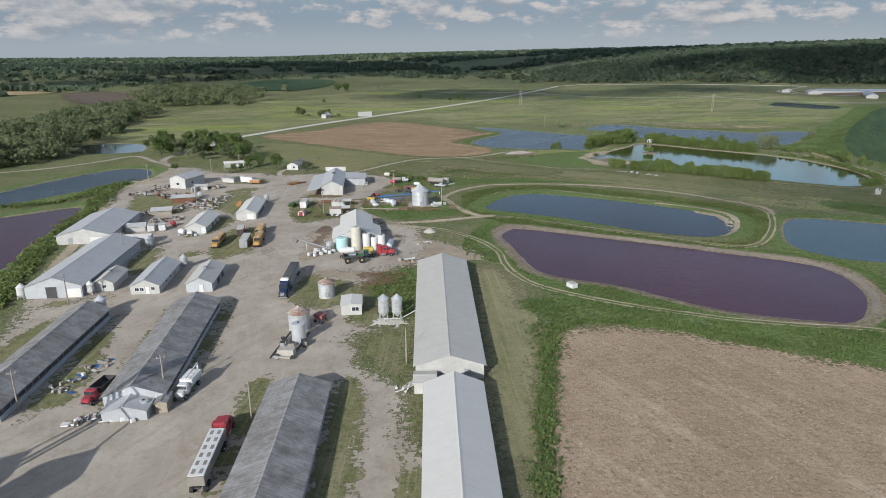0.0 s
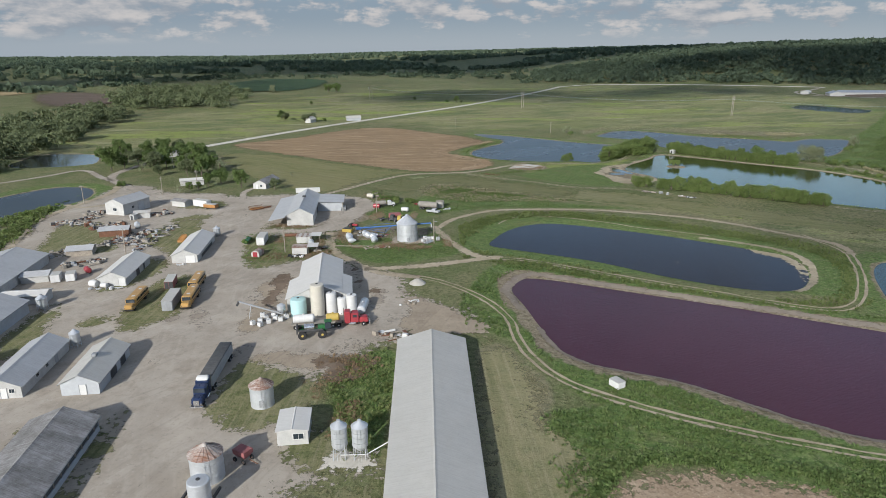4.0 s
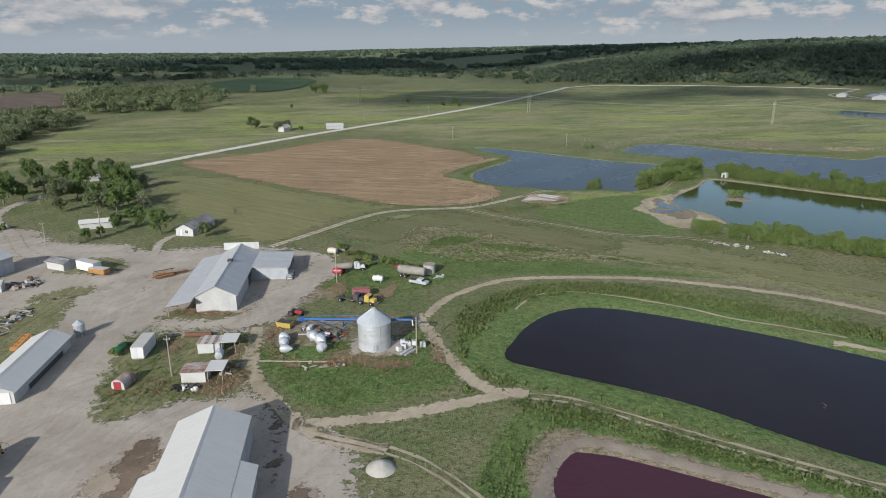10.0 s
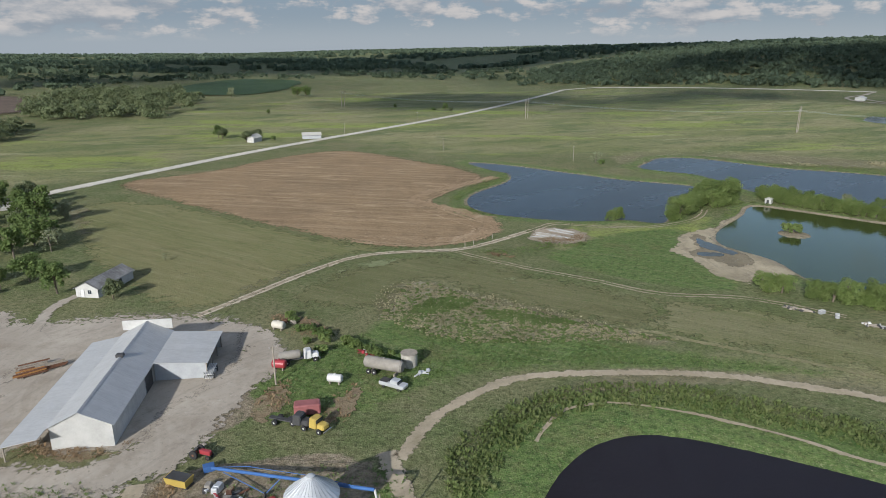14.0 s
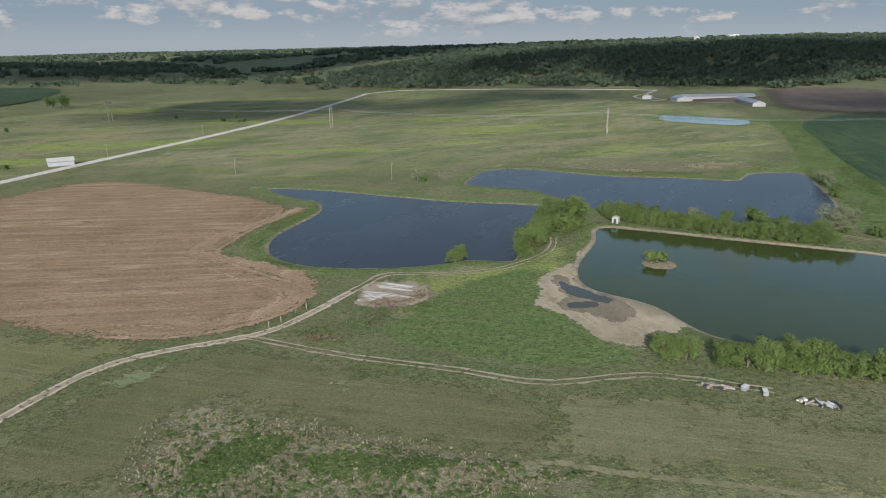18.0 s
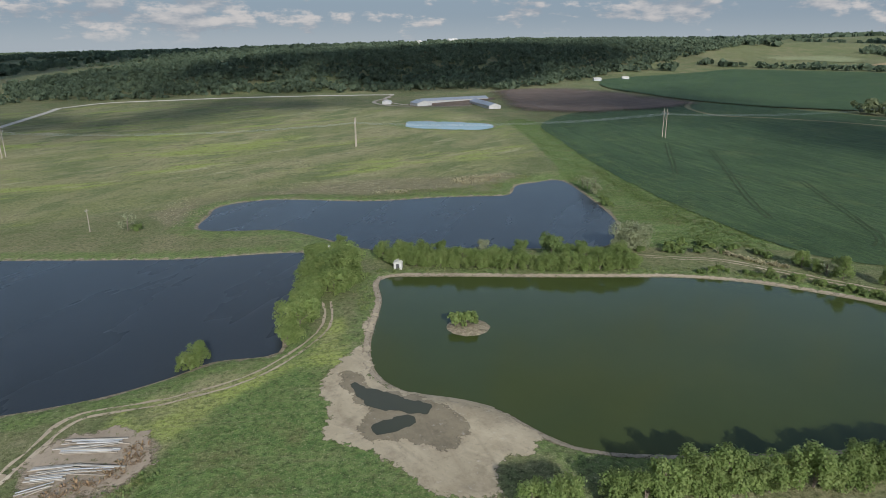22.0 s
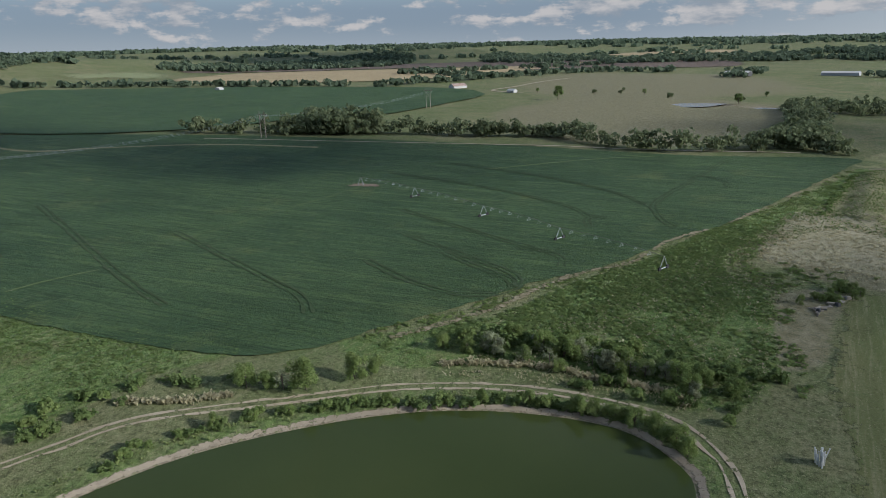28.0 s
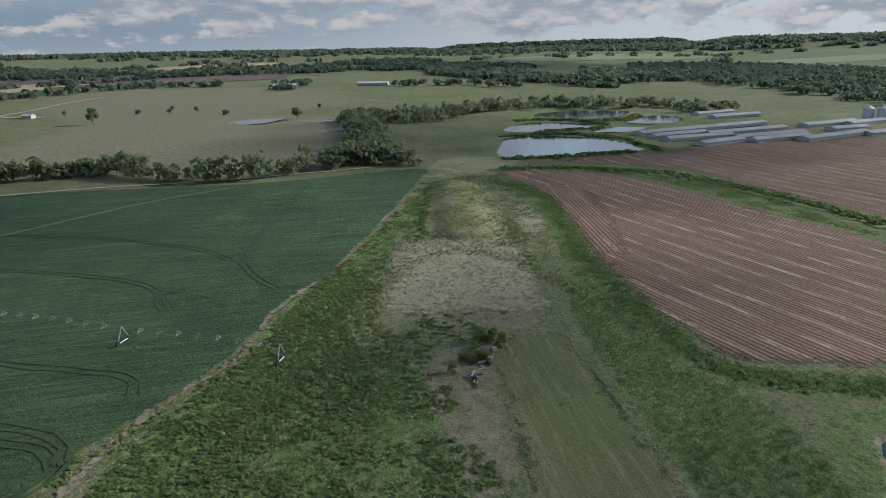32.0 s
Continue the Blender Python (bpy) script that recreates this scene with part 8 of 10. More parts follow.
wheel(blu, -1, 2.6, 0.4, 0.22, "bed")
wheel(blu, -1, -1.2, 0.4, 0.22, "bed")
trc = thing("old_tractor", "old red tractor standing by an auger", "tractor", -29.0, 276.6, 70)
part("hood", G().box((0, -1.0, 1.0), (0.7, 1.9, 0.7), 0, 0.1), "red", trc)
part("seat", G().box((0, 0.7, 1.2), (0.5, 0.5, 0.4), 0, 0.08), "dark", trc)
part("axle_housing", G().box((0, 0.6, 0.7), (1.5, 0.6, 0.5), 0, 0.08), "rust", trc)
for s in (-1, 1):
    wheel(trc, s * 0.85, 0.6, 0.7, 0.35, "rust")
    wheel(trc, s * 0.5, -1.6, 0.4, 0.2, "rust")
yh = thing("hopper_box", "yellow steel hopper box with its inner shade painted on top", "hopper", -29.8, 270.0, 72)
part("box", G().box((0, 0, 0.8), (1.6, 3.2, 1.2), 0, 0, (1.25, 1.12)), "straw_yellow", yh)
# dark sheet on the solid box paints the shade of a hollow
part("lining", G().box((0, 0, 1.42), (1.8, 3.3, 0.04)), "dark", yh)
part("skid", G().box((0, 0, 0.12), (1.6, 3.6, 0.2)), "dark", yh)
junk("scrap iron lying in weeds beside an auger", -26, 268, -17, 264, 2.5, 40, 63, ("galv", "dark", "rust", "red", "bed"))
log = thing("timber_pole", "long pale timber pole lying on the ground", "timber", -24, 252.5)
part("pole", G().tube((-7.5, 0.8, 0.2), (7.5, 0.2, 0.2), 0.16, 0.13, 8), "timber", log)
junk("rust-brown scrap and brush under a pole", -22, 250.5, -14, 252.5, 1.5, 24, 64, ("rust", "timber"), 0.6)

# plot of little sheds
box_trailer(-55.6, 257.8, 4, 2.5, 7.0, 2.4, "white", "white box trailer body standing on blocks", "trailer_body", wheels=False, floor=0.4)
br = thing("barrel_shed", "small rounded shed with a red door", "shed", -53.6, 244.4, -8)
n = 12
arc = [(1.3 * math.cos(math.pi * k / n), 0.9 + 1.15 * math.sin(math.pi * k / n)) for k in range(n + 1)]
part("roof", G().slab([(1.3, 0), *arc, (-1.3, 0)], 3.6, "XZ", -1.8), "roof_rust", br)
part("front_wall", G().slab([(1.24, 0), *[(a * 0.96, b * 0.98) for a, b in arc], (-1.24, 0)], 0.08, "XZ", -1.9), "wall_white", br)
part("door", G().box((0, -1.95, 0.85), (1.4, 0.06, 1.6)), "red", br)
lying_tank(-60.4, 257.6, 0, 0.75, 4.0, "jgreen", "green tank lying among bushes")
for (x, y, lab) in ((-42.4, 258.8, "small shed with a pale lean-to roof"), (-41.2, 246.6, "small shed with a rust-striped roof and lean-to")):
    t = thing("tin_shed", lab, "shed", x, y, 4)
    part("wall", G().box((0, 0, 1.05), (4.4, 3.4, 2.1)), "wall_white", t)
    for k in range(6):
        part("roof_sheet", G().box((-2.0 + k * 0.8, 0.1, 2.28 + 0.02 * (k % 2)), (0.82, 4.2, 0.06), 0, 0, (1, 1), (0, 0)), "roof_rust" if k % 2 == 0 or y < 250 else "roof_pale", t)
    part("lean_roof", G().box((3.9, 0.3, 2.45), (3.3, 4.4, 0.07)), "roof_white", t, "pale metal lean-to roof")
    for sx in (2.6, 5.2):
        for sy in (-1.6, 2.2):
            part("post", G().box((sx, sy, 1.2), (0.12, 0.12, 2.4)), "timber", t)
lying_tank(-39.4, 254.8, 10, 0.8, 2.6, "galv", "small lying grey tank beside a shed")
pp = thing("rusty_pipe", "long rusty steel pipe lying in the grass", "pipe", -47.2, 265.2)
part("pipe", G().tube((-2.8, 0, 0.55), (2.8, 0.2, 0.55), 0.55, n=16), "rust", pp)
junk("heap of black tyres and scrap before a shed", -44, 243, -39.6, 242.4, 1.2, 30, 65, ("black", "black", "dark", "white"), 0.7)
junk("brown scrap and brush behind sheds", -37, 247, -35.5, 252, 1.6, 22, 66, ("rust", "timber", "bed"), 0.7)

# east of the workshop
lying_tank(-23.2, 304.6, 80, 0.85, 2.8, "red", "bright red lying fuel tank")
farm_truck("tank_truck", -20.0, 307.6, 108, "white and red truck with a long grey tank", "white", "bed", "tank")
lying_tank(-11.8, 298.8, 78, 0.75, 2.9, "white", "white lying liquid tank in weeds")
cp = thing("old_camper", "faded red box body standing in weeds", "trailer", -15.0, 288.4, 100)
part("body", G().box((0, 0, 1.2), (2.2, 4.4, 1.9), 0, 0.2), "faded_red", cp)
part("window", G().box((1.12, 0.5, 1.5), (0.04, 1.2, 0.6)), "glass", cp)
part("door", G().box((1.12, -1.2, 1.1), (0.05, 0.8, 1.7)), "rust", cp)
farm_truck("old_truck", -14.2, 284.2, 60, "yellow old truck with a dark frame", "straw_yellow", "dark", "frame")
farm_truck("old_truck", -17.2, 285.0, 70, "dark old truck with a bare frame", "dark", "dark", "frame")
tk = lying_tank(-3.0, 302.2, 68, 1.15, 8.0, "bed", "long dusty brown tanker trailer in weeds", 0.6, name="tanker_trailer")
axle(tk, 2.8, 0.5, 1.0, 0.4)
axle(tk, 1.6, 0.5, 1.0, 0.4)
rt = thing("open_tank", "round open concrete tank with a dark inside", "tank", 1.6, 305.6)
part("wall", G().lathe((0, 0, 0), [(1.6, 0), (1.6, 2.6), (1.4, 2.6), (1.4, 0.1)], 28), "concrete", rt)
part("rim", G().lathe((0, 0, 2.6), [(1.36, 0), (1.64, 0), (1.64, 0.08), (1.36, 0.08)], 28), "timber", rt)
pickup(-1.0, 296.8, 60, "silver pickup truck parked in the grass", "galv")
lying_tank(-27.4, 323.2, 70, 0.85, 3.0, "cream", "cream tank with white ends lying in weeds")
junk("rusty pipes and beams in tall weeds", -29, 327, -24, 326, 1.0, 16, 67, ("rust", "rust", "timber"), 0.8)
junk("red scrap machine in tall weeds", -8, 312, -5, 309, 1.4, 14, 68, ("rust", "red", "white"), 0.7)
junk("white debris lying beside a tank trailer", 3, 301, 6, 303, 1.0, 10, 69, ("white", "galv"), 0.6)
beams = np.random.default_rng(131)
for k, (x, y, turn) in enumerate(((-69.6, 303.6, 38), (-67.4, 306.2, 40), (-71.0, 306.4, 36))):
    stack = thing("beam_stack", "yellow-brown steel beams stacked on the gravel", "beams", x, y, turn)
    for j in range(7):
        part("beam", G().box((beams.uniform(-0.4, 0.4), -0.75 + 0.25 * j, 0.45 + 0.25 * (j % 3)), (beams.uniform(4.4, 5.6), 0.2, 0.24), beams.uniform(-4, 4)), ("orange", "timber", "rust")[int(beams.integers(3))], stack)
    for u in (-1.6, 1.6):
        part("bearer", G().box((u, 0, 0.15), (0.2, 2.0, 0.3)), "timber", stack)

# north-west of the yard
box_trailer(-92.6, 309.2, 62, 2.5, 7.4, 2.5, "white", "white semi-trailer box parked in the yard", "box_trailer")
box_trailer(-88.0, 305.6, 70, 2.3, 5.4, 1.3, "orange", "orange-brown wooden hay trailer", "hay_trailer", floor=0.8)
barn("store_shed", "low white store with a dark flat roof", (-104.8, 313.6), (-98.4, 310.6), 4.2, 2.3, 2.9, "roof_grey")
barn("small_store", "small white flat-roofed store beside a machine shed", (-112.0, 292.6), (-107.0, 294.4), 3.4, 2.3, 2.6, "roof_pale")
# dark leaf paints the doorway's inner shade
barn("privy", "tiny white hut with a dark panel for its doorway", (-111.4, 288.8), (-111.0, 290.8), 1.8, 2.0, 2.3, "roof_white", doors=[("n", 0, 0.8, 1.7, "dark")], over=0.15)
barn("pole_shed", "open grey-roofed pole shed with rusty machines", (-112.6, 268.0), (-103.8, 270.4), 5.0, 2.4, 3.0, "roof_metal", "rust")
barn("pole_shed", "low grey-roofed shed beside scrap heaps", (-112.0, 246.8), (-105.0, 248.6), 5.4, 2.0, 2.7, "roof_metal", "timber")
barn("farrowing_shed", "low white shed beside tanks and scrap", (-111.0, 222.4), (-104.6, 224.2), 4.6, 2.1, 2.7, "roof_metal")
barn("link_shed", "long low white lean shed between two halls", (-106.0, 206.6), (-96.0, 208.2), 4.4, 2.4, 2.9, "roof_white")
box_trailer(-102.2, 222.6, 20, 2.3, 3.6, 2.0, "white", "white box store on skids", "white_store", wheels=False, floor=0.2)
box_trailer(-98.6, 223.4, 20, 2.3, 3.2, 2.0, "white", "white box store on skids", "white_store", wheels=False, floor=0.2)
lying_tank(-97.0, 229.0, 40, 0.8, 2.6, "red", "red and white small tank on the ground")
lying_tank(-104.4, 277.4, 30, 1.0, 2.4, "galv", "round grey tank on an old trailer")
for k, (a, b) in enumerate((((-137, 282), (-126, 295)), ((-134, 298), (-127, 301)), ((-93, 249), (-92.6, 281)), ((-97, 256), (-99, 266)), ((-112, 252), (-100, 262)), ((-104, 262), (-98, 274)), ((-120, 276), (-112, 284)),
                            ((-108, 236), (-98, 240)), ((-118, 242), (-113, 250)), ((-106, 296), (-101, 300)), ((-136, 288), (-122, 282)))):
    junk("rows of mixed scrap and old machine parts", *a, *b, 3.6, 80, 70 + k)
orr = thing("orange_rack", "orange steel rack lying beside a shed", "rack", -83.0, 262.0, 10)
for k in range(5):
    part("bar", G().box((0.0, -3.2 + k * 1.6, 0.6), (1.8, 0.15, 0.9)), "orange", orr)
part("rail", G().box((0.8, 0, 0.9), (0.12, 7, 0.15)).box((-0.8, 0, 0.9), (0.12, 7, 0.15)), "orange", orr)
junk("scattered debris on the grass between barns", -72, 108, -68, 122, 3.0, 50, 85, ("white", "blue", "bed", "timber"), 0.7)
junk("pale rubble at the end of a barn", -64, 98, -52, 100.5, 2.2, 60, 86, ("white", "concrete", "bed", "timber"), 0.7)
junk("white pens and buckets before a shed", -90, 216, -82, 216.4, 1.0, 18, 87, ("white", "galv"), 0.7)
junk("white bins before a shed", -75.5, 235.6, -70, 236, 0.8, 12, 88, ("white", "galv"), 0.6)
sk = thing("skid_loader", "dark old skid loader standing on the track", "loader", -58.8, 116.0, 20)
part("body", G().box((0, 0, 0.9), (1.4, 2.2, 1.0), 0, 0.1), "bed", sk)
part("cab", G().box((0, 0.1, 1.7), (1.1, 1.1, 0.9), 0, 0.08), "dark", sk)
part("bucket", G().box((0, -1.7, 0.4), (1.6, 0.7, 0.6), 0, 0.05), "rust", sk)
axle(sk, -0.6, 0.4, 0.75, 0.28, "bed")
axle(sk, 0.6, 0.4, 0.75, 0.28, "bed")
barn("pump_shed", "small grey shed at the end of a barn", (-76.9, 99.0), (-77.0, 101.8), 2.2, 2.0, 2.3, "roof_grey", "wall_grey", over=0.1)
barn("pump_shed", "small timber shed beside a barn", (-49.0, 101.0), (-49.4, 104.4), 2.0, 2.1, 2.4, "roof_grey", "timber", over=0.1)
barn("barn_porch", "low pale metal porch at a barn's end", (-54.2, 98.4), (-54.6, 102.4), 7.4, 1.9, 2.9, "roof_metal", "wall_grey", over=0.2)
upright_tank(-52.0, 101.2, 0.9, 2.2, "galv", "round galvanised tank at a barn's end", 0.3, group="")
barn("barn_link", "low white link between two barns", (-5.4, 109.3), (-1.6, 109.3), 4.6, 2.2, 2.6, "roof_pale", over=0.15)
junk("pale rubble beside the barns", -8.4, 108, -5.6, 111, 1.6, 26, 89, ("white", "concrete"), 0.6)

# grain handling plant at the yard's south-west corner, whose shadows fall across the yard
for x, y, r, h in ((-66.5, 66.5, 4.2, 8.5), (-77, 66, 4.2, 8.5), (-88, 66.5, 4.2, 8.5)):
    grain_bin(x, y, r, h, 3.0, "large galvanised grain bin beside an elevator leg", rings=8, panels=28)
leg = thing("elevator_leg", "tall steel elevator leg above grain bins", "elevator", -71.8, 72.0)
for s in (-0.5, 0.5):
    part("casing", G().box((s, 0, 12), (0.4, 0.5, 24)), "galv", leg)
part("head", G().box((0, 0, 24.5), (2.0, 1.2, 1.4), 0, 0.2), "galv", leg)
part("spout", G().tube((0.6, 0, 23.6), (5.2, -5.2, 11.6), 0.2).tube((-0.6, 0, 23.6), (-5.2, -5.6, 11.6), 0.2), "galv", leg)
part("platform", G().box((0, 0, 22.6), (2.6, 2.2, 0.12)), "galv", leg)

# the farmhouses
barn("house", "white house with a dark grey gabled roof", (-79.0, 344.0), (-76.6, 358.4), 6.0, 2.5, 4.0, "roof_grey", windows=[("r", 4, 1.5, 1.2, 1.0), ("r", 9, 1.5, 1.2, 1.0), ("n", 0.8, 1.5, 1.0, 1.0)], doors=[("n", -1.2, 0.9, 2.0, "white")])
barn("house", "house with a dark roof among trees", (-161.5, 438.0), (-153.5, 443.5), 7.0, 2.6, 4.4, "roof_grey")
pickup(-150.5, 443.4, 60, "white car parked beside a house", "white")
barn("field_house", "small white gabled house beside the road", (-110.4, 621.0), (-107.0, 629.0), 5.4, 3.0, 5.0, "roof_pale")
barn("field_barn", "low pale barn beside the road", (-80.0, 639.0), (-68.0, 642.0), 7.0, 2.6, 4.0, "roof_pale", "wall_grey")

# poles and lines
pole(-46.0, 247.3, 8.5, 0.6)
pole(-0.4, 256.6, 8.0, 0.0, label="pale wooden pole beside a grain bin", lamp=True)
pole(-94.2, 246.0, 8.5, 0.8)
pole(-7.5, 119.6, 7.5, 0.0, label="thin grey pole beside a barn", name="lamp_pole")
pole(-32.6, 98.2, 7.5, 0.0, label="thin grey pole beside a grey barn", name="lamp_pole")
for x, y in ((-74.4, 102.0), (-51.0, 107.6), (-97.7, 192.3), (-93.4, 152.8), (-143.0, 316.0), (-118.0, 333.0), (-108.0, 347.5), (14, 578), (83, 540), (-22.6, 298.6), (-140.0, 402.0), (-54, 660), (-4, 740)):
    pole(x, y, 8.0, 0.7, 30)
H_AT = [(-82.0, 878.0), (89.0, 758.0), (259.0, 641.0), (404.0, 517.0), (554.0, 412.0), (720.0, 290.0)]
tops = []
for (x, y), (x2, y2) in zip(H_AT, H_AT[1:] + [(890.0, 170.0)]):
    turn = math.degrees(math.atan2(y2 - y, x2 - x)) - 90
    t = thing("power_pole", "tall two-legged wooden power line frame", "power pole", x, y, turn, "power line frames")
    for s in (-1, 1):
        part("shaft", G().tube((s * 2.2, 0, -0.4), (s * 2.2, 0, 17.5), 0.28, 0.2, 10), "timber", t)
    part("crossarm", G().box((0, 0, 15.6), (9.0, 0.3, 0.35)), "timber", t)
    part("brace", G().tube((-2.2, 0.2, 9), (2.2, 0.2, 14), 0.1, n=5).tube((2.2, 0.2, 9), (-2.2, 0.2, 14), 0.1, n=5), "timber", t)
    for s in (-4.2, 0, 4.2):
        part("insulator", G().tube((s, 0, 15.4), (s, 0, 14.4), 0.1, n=6), "galv", t)
    tops.append([t.matrix_world @ Vector((s, 0, 14.4)) for s in (-4.2, 0, 4.2)])
wires = G()
for a, b in zip(tops[:-1], tops[1:]):
    for p, q in zip(a, b):
        prev = p
        for k in range(1, 11):
            u = k / 10
            c = p.lerp(q, u) - Vector((0, 0, 4 * 3.5 * u * (1 - u)))
            wires.tube(prev, c, 0.035, n=3, caps=False)
            prev = c
link("power_line", wires.v, wires.f, M["galv"], "thin sagging power line cables", "power line", "structure")

# ruins, huts and debris round the ponds
region("rubble_ground", [(38.5, 397), (40, 402), (46, 405.5), (53, 403), (57.5, 398), (57, 391), (50, 386), (43, 387), (38, 391)], M["mudflat"], 0.06, "bare reddish dirt round stacked boards", "dirt", inner=2, ragged=1.8, step=0.8)
fd = thing("board_stack", "loose stack of long pale grey boards and poles", "boards", 47.2, 396.0)
pile = random.Random(12)
for cx, cy, way, count, spread, size in ((2.3, 3.0, -38, 16, 1.7, 9.0), (-4.0, -0.6, -30, 14, 1.8, 6.0), (0.3, -3.4, -44, 4, 0.9, 8.5), (-6.8, -3.2, -6, 3, 0.5, 4.6)):
    for k in range(count):
        long, off = size * pile.uniform(0.7, 1.15), spread * (2 * k / max(count - 1, 1) - 1)
        along_x, along_y = math.cos(radians(way)), math.sin(radians(way))
        slip = pile.uniform(-0.9, 0.9)
        g = G().box((cx + along_x * slip - along_y * off, cy + along_y * slip + along_x * off, 0.18 + 0.08 * (k % 4)), (long, pile.uniform(0.14, 0.32), 0.09), way + pile.gauss(0, 5))
        part("board", g, ("timber", "concrete", "wall_grey", "concrete", "timber", "wall_white")[k % 6], fd)
junk("dark rotten timber and white sheets in grass", 88.5, 332, 93.5, 328.6, 0.8, 20, 91, ("timber", "dark", "timber"), 0.9)
junk("dark rotten timber and pale rubble in grass", 101, 321.4, 106.4, 318, 1.0, 26, 92, ("timber", "dark", "white"), 0.9)
for x, y, a in ((95.4, 328.0, 20), (97.6, 325.6, 60)):
    fr = thing("old_freezer", "white metal box lying in tall grass", "box", x, y, a)
    part("box", G().box((0, 0, 0.45), (1.5, 0.9, 0.8), 0, 0.08), "grey", fr)
    part("lid", G().box((0, 0, 0.88), (1.5, 0.9, 0.06), 0, 0.02), "white", fr)
hut = barn("pump_hut", "small white pump hut on a pond dam", (136.4, 435.6), (138.4, 437.6), 2.2, 1.9, 2.3, "roof_white", doors=[("n", 0, 0.8, 1.6, "dark")], over=0.15)
sg = thing("white_post_sign", "small white board on a post by the dam", "sign", 131.5, 463.5, -20)
part("post", G().box((0, 0, 0.8), (0.15, 0.15, 1.6)), "timber", sg)
part("board", G().box((0, -0.1, 1.3), (0.9, 0.06, 0.9)), "white", sg)
for x, y in ((19.4, 386.0), (25.8, 392.4), (16.6, 384.0)):
    ps = thing("fence_post", "short pale post beside the track", "post", x, y)
    part("post", G().tube((0, 0, -0.1), (0, 0, 1.5), 0.12), "timber", ps)
box_trailer(33.8, 162.2, 30, 1.8, 2.4, 1.2, "white", "small white pump box beside the lagoon", "pump_box", wheels=False, floor=0.15)
ph = thing("pipe_heap", "bundle of white plastic pipes standing upright", "pipes", 183.4, 271.4)
stand = random.Random(31)
for k in range(22):
    a, lean = stand.uniform(0, 360), stand.uniform(0.1, 0.9)
    ox, oy, ln = stand.uniform(-0.9, 0.9), stand.uniform(-0.6, 0.6), stand.uniform(1.6, 2.8)
    part("pipe", G().tube((ox, oy, -0.05), (ox + lean * math.cos(radians(a)), oy + lean * math.sin(radians(a)), ln), 0.09, n=7), "white", ph)
junk("broken timber in a bush clump", 236, 238, 244, 224, 2.0, 20, 93, ("timber", "dark"), 1.0)

# centre-pivot irrigation machine in the crop field
PV = [(393.0, 344.0), (368.0, 321.5), (334.0, 298.5), (302.0, 279.0), (270.0, 258.5)]
pv = thing("irrigation_pivot", "long galvanised centre-pivot irrigation machine in the crop", "irrigation", *PV[0])
o = pv.matrix_world.translation
def rel(x, y, z):
    return (x - o.x, y - o.y, float(land(np.array([x]), np.array([y]))[0]) + z - o.z)
for sx in (-1.4, 1.4):
    for sy in (-1.4, 1.4):
        part("pivot_leg", G().tube((sx, sy, 0), (sx * 0.1, sy * 0.1, 4.0), 0.09, n=6), "grey", pv)
for (x, y) in PV[1:]:
    d = Vector((PV[-1][0] - PV[0][0], PV[-1][1] - PV[0][1])).normalized()
    nrm = Vector((-d.y, d.x))
    tw = part("drive_tower", G().tube(rel(x + nrm.x * 1.9, y + nrm.y * 1.9, 0.6), rel(x, y, 4.0), 0.08, n=5).tube(rel(x - nrm.x * 1.9, y - nrm.y * 1.9, 0.6), rel(x, y, 4.0), 0.08, n=5)
              .tube(rel(x + nrm.x * 1.9, y + nrm.y * 1.9, 0.6), rel(x - nrm.x * 1.9, y - nrm.y * 1.9, 0.6), 0.1, n=5), "galv", pv)
    for s in (-1.9, 1.9):
        cx, cy, cz = rel(x + nrm.x * s, y + nrm.y * s, 0.65)
        part("wheel", G().tube((cx - d.x * 0.15, cy - d.y * 0.15, cz), (cx + d.x * 0.15, cy + d.y * 0.15, cz), 0.62, n=14), "black", tw)
for (x0, y0), (x1, y1) in zip(PV[:-1], PV[1:]):
    arc = [rel(x0 + (x1 - x0) * u, y0 + (y1 - y0) * u, 3.9 + 2.4 * u * (1 - u)) for u in np.linspace(0, 1, 9)]
    span = part("span_pipe", G().path(arc, 0.055), "bed", pv)
    nr = Vector((-(y1 - y0), x1 - x0, 0)).normalized()
    for k in range(1, 8):
        p = Vector(arc[k])
        q = p - Vector((0, 0, 0.9))
        part("truss_brace", G().path([p, q + nr * 0.9, q - nr * 0.9, p], 0.06 if k % 2 else 0.03, 4), "galv", span)

# far farms
barn("far_barn", "white barn with a broad gabled front", (444, 800), (449, 818), 15, 3.0, 5.4, "roof_blue")
barn("far_barn", "long blue-grey roofed barn on a far farm", (456, 822), (532, 806), 11, 3.0, 5.0, "roof_blue")
barn("far_barn", "long blue-grey roofed barn on a far farm", (464, 724), (494, 782), 11, 3.0, 5.0, "roof_blue")
barn("far_shed", "small white shed in a far meadow", (432, 846), (440, 856), 9, 2.6, 4.0, "roof_white")
strip("farm_lane", [(500, 926), (470, 900), (450, 870), (440, 830), (446, 790), (470, 760)], 5, M["gravel"], 0.3, "pale lane to a far farm", "road", 8, 0.3)
strip("farm_lane", [(446, 790), (432, 812), (426, 840), (440, 880), (480, 905)], 5, M["gravel"], 0.3, "pale loop lane round a far barn", "road", 8, 0.3)
region("farm_yard", [(436, 800), (446, 830), (500, 830), (540, 815), (538, 795), (500, 775), (470, 765), (450, 780)], M["mud"], 0.25, "brown trodden yard between far barns", "yard", inner=10, ragged=2)
